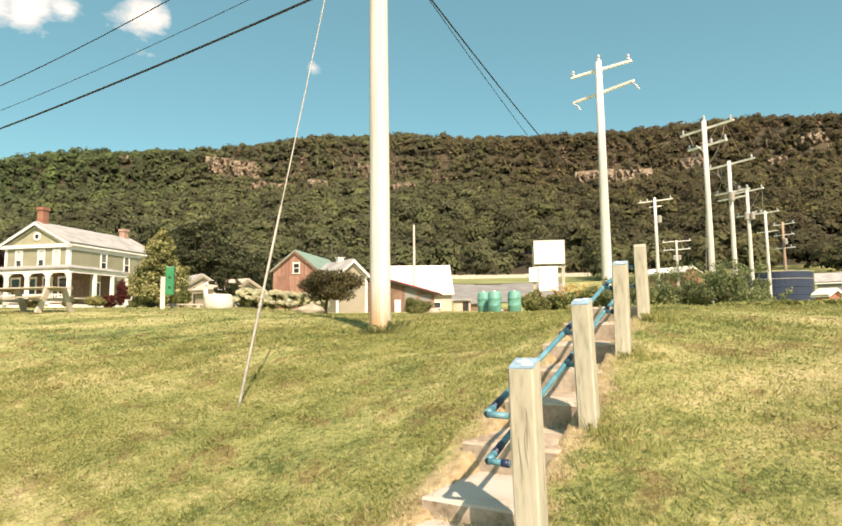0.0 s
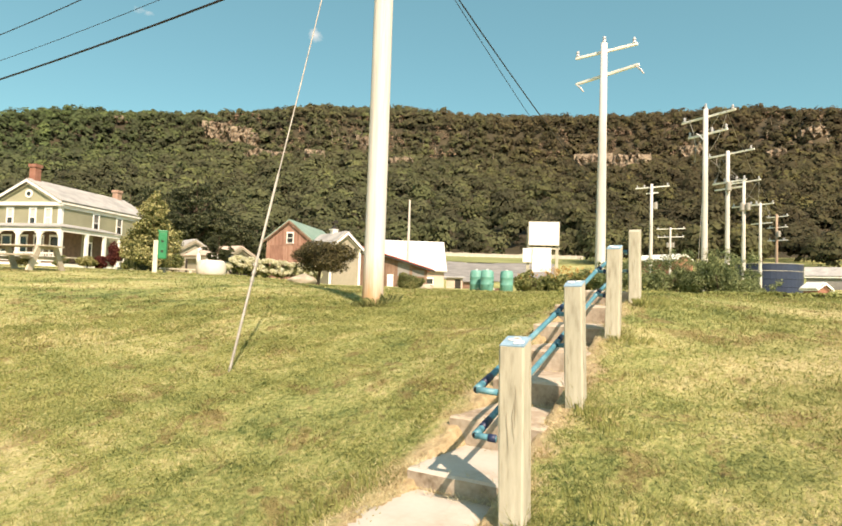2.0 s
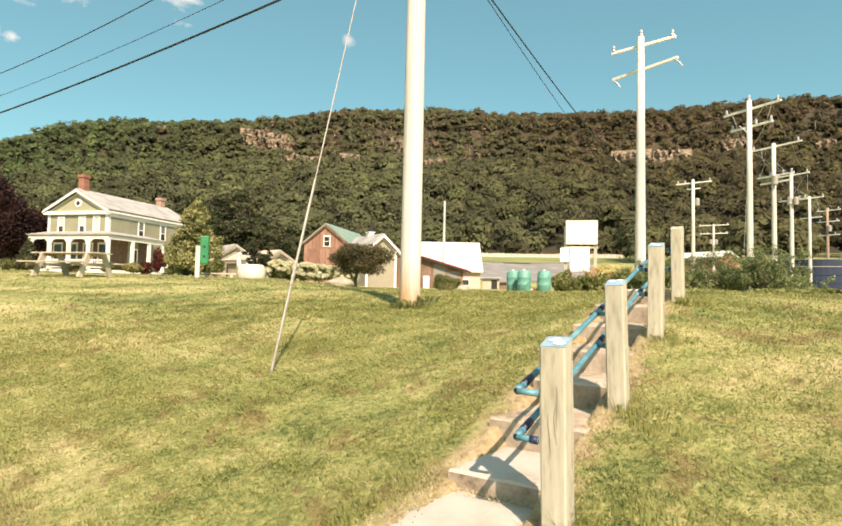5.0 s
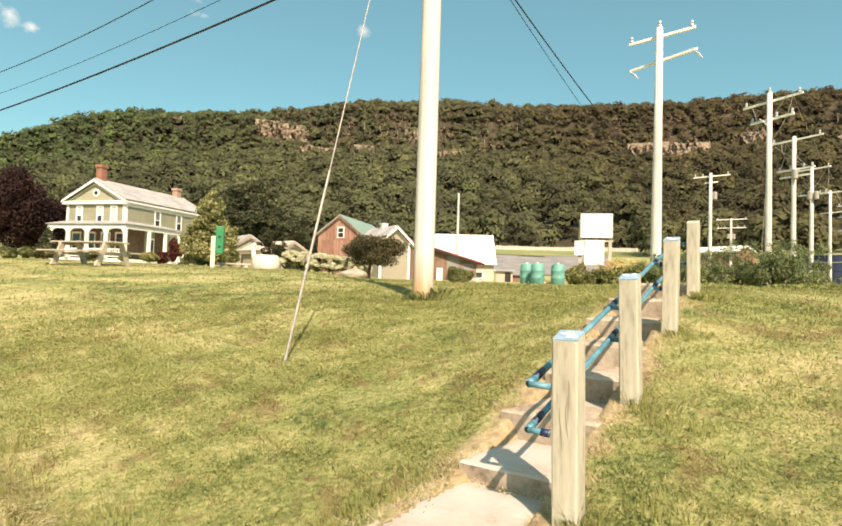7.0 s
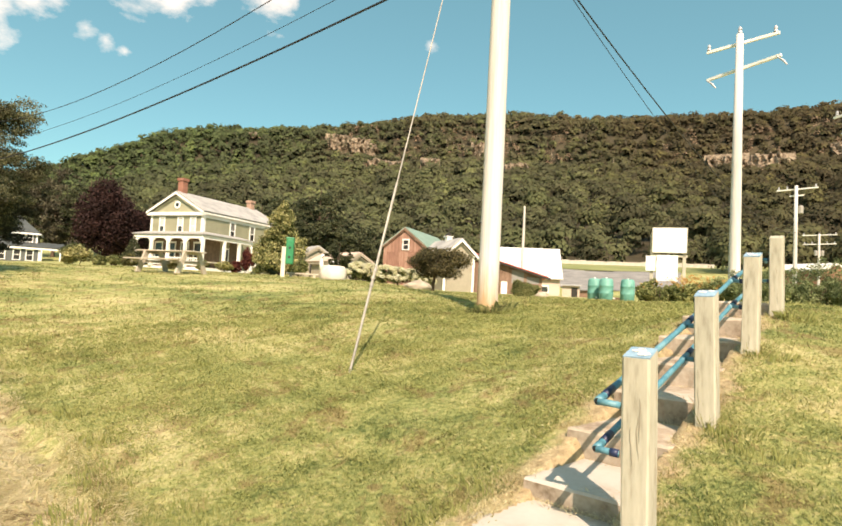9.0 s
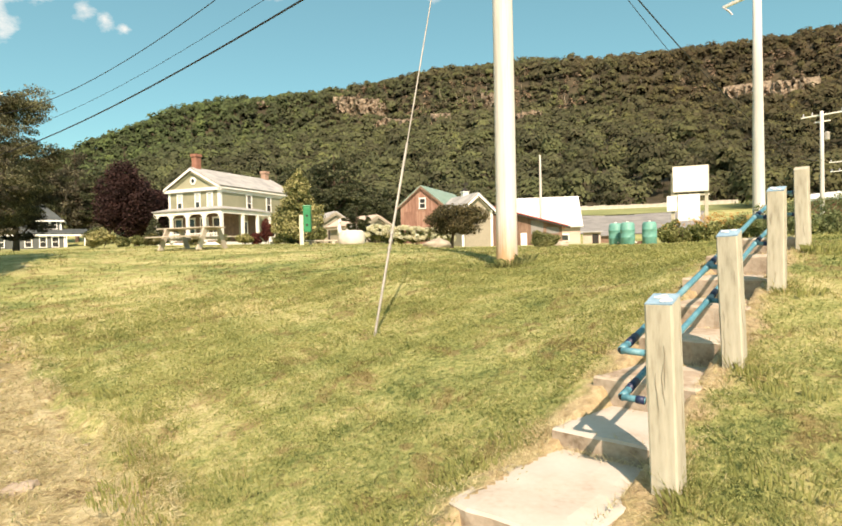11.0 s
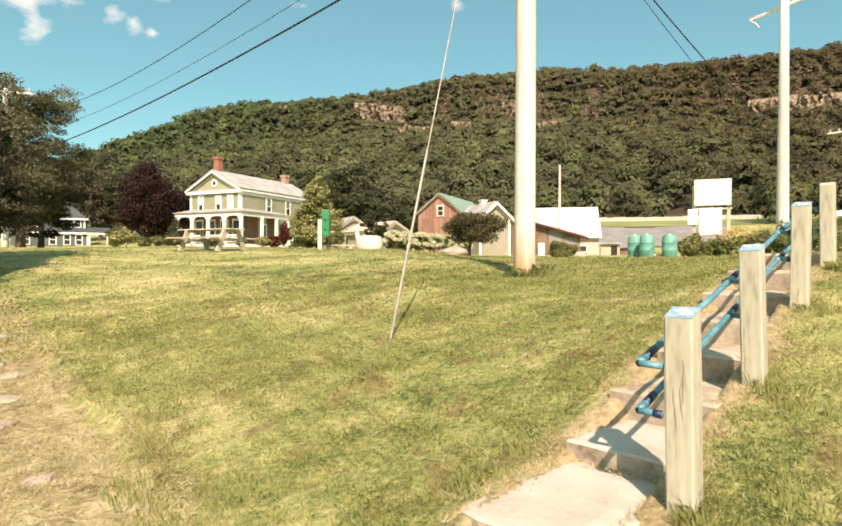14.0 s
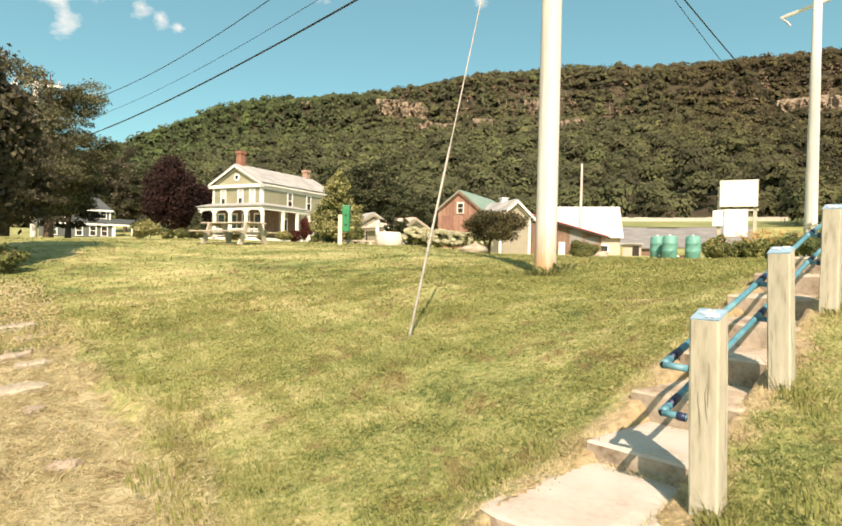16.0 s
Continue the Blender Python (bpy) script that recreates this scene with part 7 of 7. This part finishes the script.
# ---- grass ----
def build_grass():
    g = np.random.default_rng(17)
    n = 470000
    # more blades close by, thinning out up the bank
    r = 0.5 + 12.6 * g.random(n) ** 1.40
    a = np.radians(g.uniform(-60, 50, n))
    x, y = r * np.sin(a), r * np.cos(a)
    lx, ly = x - P1[0], y - P1[1]
    s, w = lx * U[0] + ly * U[1], lx * V[0] + ly * V[1]
    bare = (np.abs(w - 0.40) < 0.36 + 0.10 * wobble(x, y, 6.0)) & (s > -0.62) & (s < 4.2)
    rub = (turf_edge(x, y) < 0) & (r < 16)
    keep = ~bare & (~rub | (g.random(n) < 0.12))
    x, y, r = x[keep], y[keep], r[keep]
    n = len(x)
    tuft = 0.5 + 0.5 * wobble(x, y, 3.1, 5.0)
    h = (0.013 + 0.034 * g.random(n) ** 1.5) * (0.45 + 1.1 * tuft * (0.7 + 0.6 * wobble(x, y, 17.0, 9.0)))
    post = np.min([np.hypot(x - stair(q[0], 0, 0)[0], y - stair(q[0], 0, 0)[1]) for q in POSTS] + [np.hypot(x - POLE1[0], y - POLE1[1]) - 0.1], axis=0)
    h = h + 0.06 * g.random(n) * np.clip(1 - np.abs(turf_edge(x, y) - 0.1) * 5, 0, 1) * np.clip(0.6 + wobble(x, y, 5.0, 2.0), 0, 1)
    h = h + np.clip(0.22 - post, 0, 0.2) * 0.75 * g.random(n)
    wd = (0.0024 + 0.0026 * g.random(n)) * (0.32 + r * 0.12)
    z = ground_z(x, y) + lumps(x, y) - 0.004
    t = g.uniform(0, 6.283, n)
    lean = g.normal(0, 0.7, (n, 2)) * h[:, None]
    ca, sa = np.cos(t) * wd, np.sin(t) * wd
    v = np.stack([np.stack([x - ca, y - sa, z], -1), np.stack([x + ca, y + sa, z], -1), np.stack([x + lean[:, 0], y + lean[:, 1], z + h], -1)], 1).reshape(-1, 3)
    f = np.arange(n * 3).reshape(-1, 3)
    tagged(new("grass", array_mesh("grass", v, f, M_BLADE)), "short mown grass, green and straw yellow", "grass", kind="stuff")


def build_far_grass():
    g = np.random.default_rng(18)
    n = 110000
    r = 9 + 22 * g.random(n) ** 1.4
    a = np.radians(g.uniform(-58, 44, n))
    x, y = r * np.sin(a), r * np.cos(a)
    h = (0.02 + 0.035 * g.random(n)) * (0.7 + 0.6 * (0.5 + 0.5 * wobble(x, y, 2.1, 5.0)))
    wd = 0.010 + 0.012 * g.random(n)
    z = ground_z(x, y) + lumps(x, y) - 0.01
    t = g.uniform(0, 6.283, n)
    lean = g.normal(0, 0.6, (n, 2)) * h[:, None]
    ca, sa = np.cos(t) * wd, np.sin(t) * wd
    v = np.stack([np.stack([x - ca, y - sa, z], -1), np.stack([x + ca, y + sa, z], -1), np.stack([x + lean[:, 0], y + lean[:, 1], z + h], -1)], 1).reshape(-1, 3)
    tagged(new("lawn_tufts", array_mesh("lawn_tufts", v, np.arange(n * 3).reshape(-1, 3), M_BLADE)), "mown lawn tufts around the crest of the bank", "grass", kind="stuff")


def build_clover():
    """Low round leaves that fill the greener drifts of the bank."""
    g = np.random.default_rng(19)
    n = 420000
    r = 2.0 + 9.0 * g.random(n) ** 1.15
    a = np.radians(g.uniform(-52, 44, n))
    x, y = r * np.sin(a), r * np.cos(a)
    lx, ly = x - P1[0], y - P1[1]
    s, w = lx * U[0] + ly * U[1], lx * V[0] + ly * V[1]
    patch = 0.9 * wobble(x, y, 0.9, 2.0) + 0.6 * wobble(x, y, 2.9, 1.0) + 0.6 * wobble(x, y, 11.0, 3.0) + 0.5 * wobble(x, y, 31.0, 7.0)
    keep = (patch + g.normal(0, 0.35, n) > 0.0) & ~((np.abs(w - 0.40) < 0.42) & (s > -0.7) & (s < 4.2)) & (turf_edge(x, y) > 0.15) & ((w > 0.2 + 0.3 * g.random(n)) | (g.random(n) < 0.25))
    x, y, r, patch = x[keep], y[keep], r[keep], patch[keep]
    n = len(x)
    z = ground_z(x, y) + lumps(x, y) + 0.012 + 0.026 * g.random(n) * (1 + 0.9 * np.clip(patch, 0, 1))
    p = np.stack([x, y, z], -1)
    up = g.normal(0, 0.85, (n, 3)) + np.array([0, 0, 0.8])
    up /= np.linalg.norm(up, axis=1, keepdims=True)
    q = np.cross(up, g.normal(size=(n, 3)))
    q /= np.linalg.norm(q, axis=1, keepdims=True)
    b = np.cross(up, q)
    sz = (0.0052 + 0.0056 * g.random((n, 1))) * (0.75 + 0.10 * r[:, None])
    v = np.stack([p - q * sz * 1.35, p - b * sz * 0.36, p + q * sz * 1.35, p + b * sz * 0.36], 1).reshape(-1, 3)
    tagged(new("clover", array_mesh("clover", v, np.arange(n * 4).reshape(-1, 4), M_CLOVER)), "low broad blades and clover among the mown grass", "clover", kind="stuff")


M_STRAW = leaf_material("dry_straw", [(0.1, (0.31, 0.245, 0.12)), (0.5, (0.52, 0.445, 0.245)), (1.0, (0.68, 0.60, 0.385))], scale=3.0, trans=0.25, island=0.8)


def build_straw():
    """Dead grass and thatch that spills over the edges of the steps."""
    g = np.random.default_rng(23)
    n = 40000
    s = g.uniform(-0.75, 4.1, n)
    side = g.random(n) < 0.62
    w = np.where(side, 0.68 + np.abs(g.normal(0, 0.16, n)) - 0.05, 0.085 - np.abs(g.normal(0, 0.13, n)) + 0.05)
    front = g.random(n) < 0.07
    tread = np.array([q[0] for q in STEPS])
    s = np.where(front, tread[g.integers(0, len(tread), n)] + g.normal(-0.03, 0.03, n), s)
    w = np.where(front, g.uniform(0.1, 0.7, n), w)
    keep = g.random(n) < 0.55 + 0.45 * np.sin(s * 5.3 + 1.0)
    s, w = s[keep], w[keep]
    n = len(s)
    x, y = P1[0] + U[0] * s + V[0] * w, P1[1] + U[1] * s + V[1] * w
    on = (w > 0.10) & (w < 0.66)
    z = ground_z(x, y)
    zt = np.array([q[1] for q in STEPS])
    k = np.searchsorted(tread, s) - 1
    z = np.where(on, np.where(k >= 0, zt[np.clip(k, 0, 6)], 0.48), z) - 0.003
    h = 0.010 + 0.030 * g.random(n) ** 2
    wd = 0.0011 + 0.0015 * g.random(n)
    t = g.uniform(0, 6.283, n)
    lean = g.normal(0, 1.2, (n, 2)) * h[:, None]
    ca, sa = np.cos(t) * wd, np.sin(t) * wd
    v = np.stack([np.stack([x - ca, y - sa, z], -1), np.stack([x + ca, y + sa, z], -1), np.stack([x + lean[:, 0], y + lean[:, 1], z + h], -1)], 1).reshape(-1, 3)
    tagged(new("dry_thatch", array_mesh("dry_thatch", v, np.arange(n * 3).reshape(-1, 3), M_STRAW)), "dry straw and thatch along the steps", "grass", kind="stuff")


def build_rubble():
    """Flat broken stones in the cut bank."""
    g = np.random.default_rng(29)
    shapes = []
    for q in range(6):
        bm = bmesh.new()
        r = bmesh.ops.create_icosphere(bm, subdivisions=2, radius=1.0)
        for v in r["verts"]:
            k = 1 + 0.5 * noise.noise(v.co * 1.6 + Vector((q * 9.1, 0, 0)))
            v.co = Vector((v.co.x * k, v.co.y * 0.75 * k, max(-0.5, min(0.30, v.co.z)) * 0.7 * k))
        shapes.append(finish("stone", bm, M_STONE))
    bank = thing("rubble_bank", "bare cut bank of broken pale stones and straw", "rubble", (0, 0, 0))
    for q in range(70):
        a, d = radians(g.uniform(-63, -42.5)), g.uniform(2.6, 11.5)
        x, y = d * math.sin(a), d * math.cos(a)
        if turf_edge(x, y) > 0.0:
            continue
        ob = new("stone", shapes[g.integers(6)])
        sz = g.uniform(0.02, 0.07)
        ob.matrix_world = pose(x, y, gz(x, y) - 0.085, g.normal(0, 10), g.normal(0, 10), g.uniform(0, 360)) @ Matrix.Diagonal((sz * g.uniform(0.8, 1.7), sz, sz * g.uniform(0.4, 0.9), 1))
        ob.parent = bank


def flat_stone(at, turn, w, d, h, seed, label, mat):
    """A broken slab with a ragged outline, lying in the bank."""
    g = np.random.default_rng(seed)
    bm = bmesh.new()
    n = 14
    rim = []
    for q in range(n):
        t = 2 * math.pi * q / n
        k = g.uniform(0.80, 1.06)
        rim.append(Vector((w / 2 * k * math.copysign(abs(math.cos(t)) ** 0.7, math.cos(t)), d / 2 * k * math.copysign(abs(math.sin(t)) ** 0.7, math.sin(t)), 0)))
    rings = [[bm.verts.new(v * f + Vector((0, 0, z + g.normal(0, 0.004)))) for v in rim] for f, z in ((1.05, -0.10), (1.0, h * 0.7), (0.93, h), (0.45, h * 1.1))]
    for a, b in zip(rings, rings[1:]):
        for q in range(n):
            bm.faces.new((a[q], a[(q + 1) % n], b[(q + 1) % n], b[q]))
    bm.faces.new(rings[-1])
    ob = lone("flat_stone", bm, mat, label, "stone", group="flat stones in the bank")
    ob.matrix_world = pose(*at, 9, -7, turn)


def build_flat_stones():
    for n, (x, y, turn, w, d, h, mat, label) in enumerate((
            (-7.15, 5.60, 30, 0.62, 0.42, 0.05, M_RISER, "tan flat slab lying in the bare bank"), (-5.75, 4.62, 25, 0.66, 0.30, 0.05, M_STONE, "long tan slab half buried in straw"),
            (-4.93, 4.15, 60, 0.22, 0.15, 0.05, M_RISER, "small tan stone in the straw"), (-3.54, 3.22, 15, 0.24, 0.13, 0.06, M_RISER, "brownish angular stone on the bare bank"),
            (-8.45, 6.75, 10, 0.80, 0.30, 0.06, M_STONE, "broad tan slab near the turf edge"), (-7.6, 6.35, 50, 0.42, 0.22, 0.04, M_RISER, "tan broken slab near the turf edge"), (-6.4, 5.35, 40, 0.40, 0.16, 0.05, M_STONE, "tan stone ledge in the bare bank"))):
        flat_stone((x, y, gz(x, y) - 0.07), turn, w, d, h, 50 + n, label, mat)


def build_rubble_straw():
    """Cut straw lying flat on the bare bank."""
    g = np.random.default_rng(37)
    n = 150000
    r = 2.4 + 12.0 * g.random(n) ** 1.3
    a = np.radians(g.uniform(-64, -36, n))
    x, y = r * np.sin(a), r * np.cos(a)
    keep = (turf_edge(x, y) < 0.12) & (g.random(n) < 0.50 + 0.45 * wobble(x, y, 3.0, 2.0))
    x, y, r = x[keep], y[keep], r[keep]
    n = len(x)
    t = g.normal(0.5, 0.8, n)
    ln, wd = 0.04 + 0.09 * g.random(n), (0.0013 + 0.0016 * g.random(n)) * (0.6 + 0.15 * r)
    z = ground_z(x, y) + lumps(x, y) - 0.075 * np.clip(-turf_edge(x, y) * 7, 0, 1) + 0.012 + 0.035 * g.random(n)
    ca, sa = np.cos(t), np.sin(t)
    v = np.stack([np.stack([x - sa * wd, y + ca * wd, z], -1), np.stack([x + sa * wd, y - ca * wd, z], -1), np.stack([x + ca * ln, y + sa * ln, z + g.normal(0.006, 0.018, n)], -1)], 1).reshape(-1, 3)
    tagged(new("cut_straw", array_mesh("cut_straw", v, np.arange(n * 3).reshape(-1, 3), M_STRAW)), "cut straw lying on the bare bank", "straw", kind="stuff")


def grass_tuft(at, label, n, spread, tall, seed, mat=M_CLOVER):
    """Long unmown blades where the mower cannot reach."""
    g = np.random.default_rng(seed)
    a, r = g.uniform(0, 6.283, n), spread * np.sqrt(g.random(n))
    x, y = r * np.cos(a), r * np.sin(a)
    h = tall * g.uniform(0.4, 1.0, n)
    out = g.uniform(0.2, 0.7, n) * h
    t = a + g.normal(0, 0.5, n)
    wd = g.uniform(0.0018, 0.0042, n)
    sa, ca = -np.sin(t) * wd, np.cos(t) * wd
    lx, ly = np.cos(t) * out, np.sin(t) * out
    v = np.stack([np.stack([x - sa, y - ca, 0 * x - 0.02], -1), np.stack([x + sa, y + ca, 0 * x - 0.02], -1), np.stack([x + lx * 0.35 + sa * 0.8, y + ly * 0.35 + ca * 0.8, h * 0.65], -1),
                  np.stack([x + lx, y + ly, h * 0.9], -1)], 1).reshape(-1, 3)
    f = np.concatenate([np.arange(n)[:, None] * 4 + np.array([0, 1, 2]), np.arange(n)[:, None] * 4 + np.array([0, 2, 3])])
    ob = new("grass_tuft", array_mesh("grass_tuft", v, f, mat))
    ob.location = at
    tagged(ob, label, "grass", kind="stuff")


for dx, dy, n, s, h, q in ((0.10, -0.22, 90, 0.16, 0.15, 1), (-0.16, -0.16, 40, 0.10, 0.10, 2), (0.24, -0.02, 40, 0.12, 0.20, 3)):
    grass_tuft((POLE1[0] + dx, POLE1[1] + dy, gz(POLE1[0] + dx, POLE1[1] + dy)), "long green grass at the foot of a pole", n * 3, s * 1.5, h, q, M_LEAF_GREEN)
for k, (s, w, n, h) in enumerate(((-0.05, -0.16, 70, 0.11), (1.15, -0.15, 60, 0.10), (2.42, -0.15, 60, 0.10), (3.62, -0.16, 70, 0.16), (0.25, 0.86, 50, 0.07), (-0.3, 0.95, 50, 0.07))):
    p = stair(s, w, 0)
    grass_tuft((p[0], p[1], gz(p[0], p[1])), "long green grass beside a step post", n * 2, 0.16, h * 0.6, 10 + k, M_CLOVER)

for k, (x, y, n, sp, h) in enumerate(((-2.45, 3.05, 260, 0.30, 0.085), (-2.0, 2.75, 240, 0.28, 0.075), (-2.75, 3.6, 220, 0.30, 0.07), (-1.7, 3.1, 200, 0.28, 0.06), (-3.35, 4.25, 160, 0.22, 0.085), (-4.15, 4.85, 140, 0.22, 0.10),
                                     (0.98, 2.6, 200, 0.28, 0.075), (1.25, 3.3, 160, 0.25, 0.06), (-0.35, 2.75, 160, 0.22, 0.065), (-0.75, 2.55, 180, 0.26, 0.06))):
    grass_tuft((x, y, gz(x, y)), "patch of longer green grass on the bank", int(n * 1.3), sp, h * 0.7, 80 + k, M_CLOVER)

build_straw()
build_rubble_straw()
build_rubble()
build_flat_stones()
build_far_grass()
build_clover()
build_cliffs()
build_forest()
build_grass()
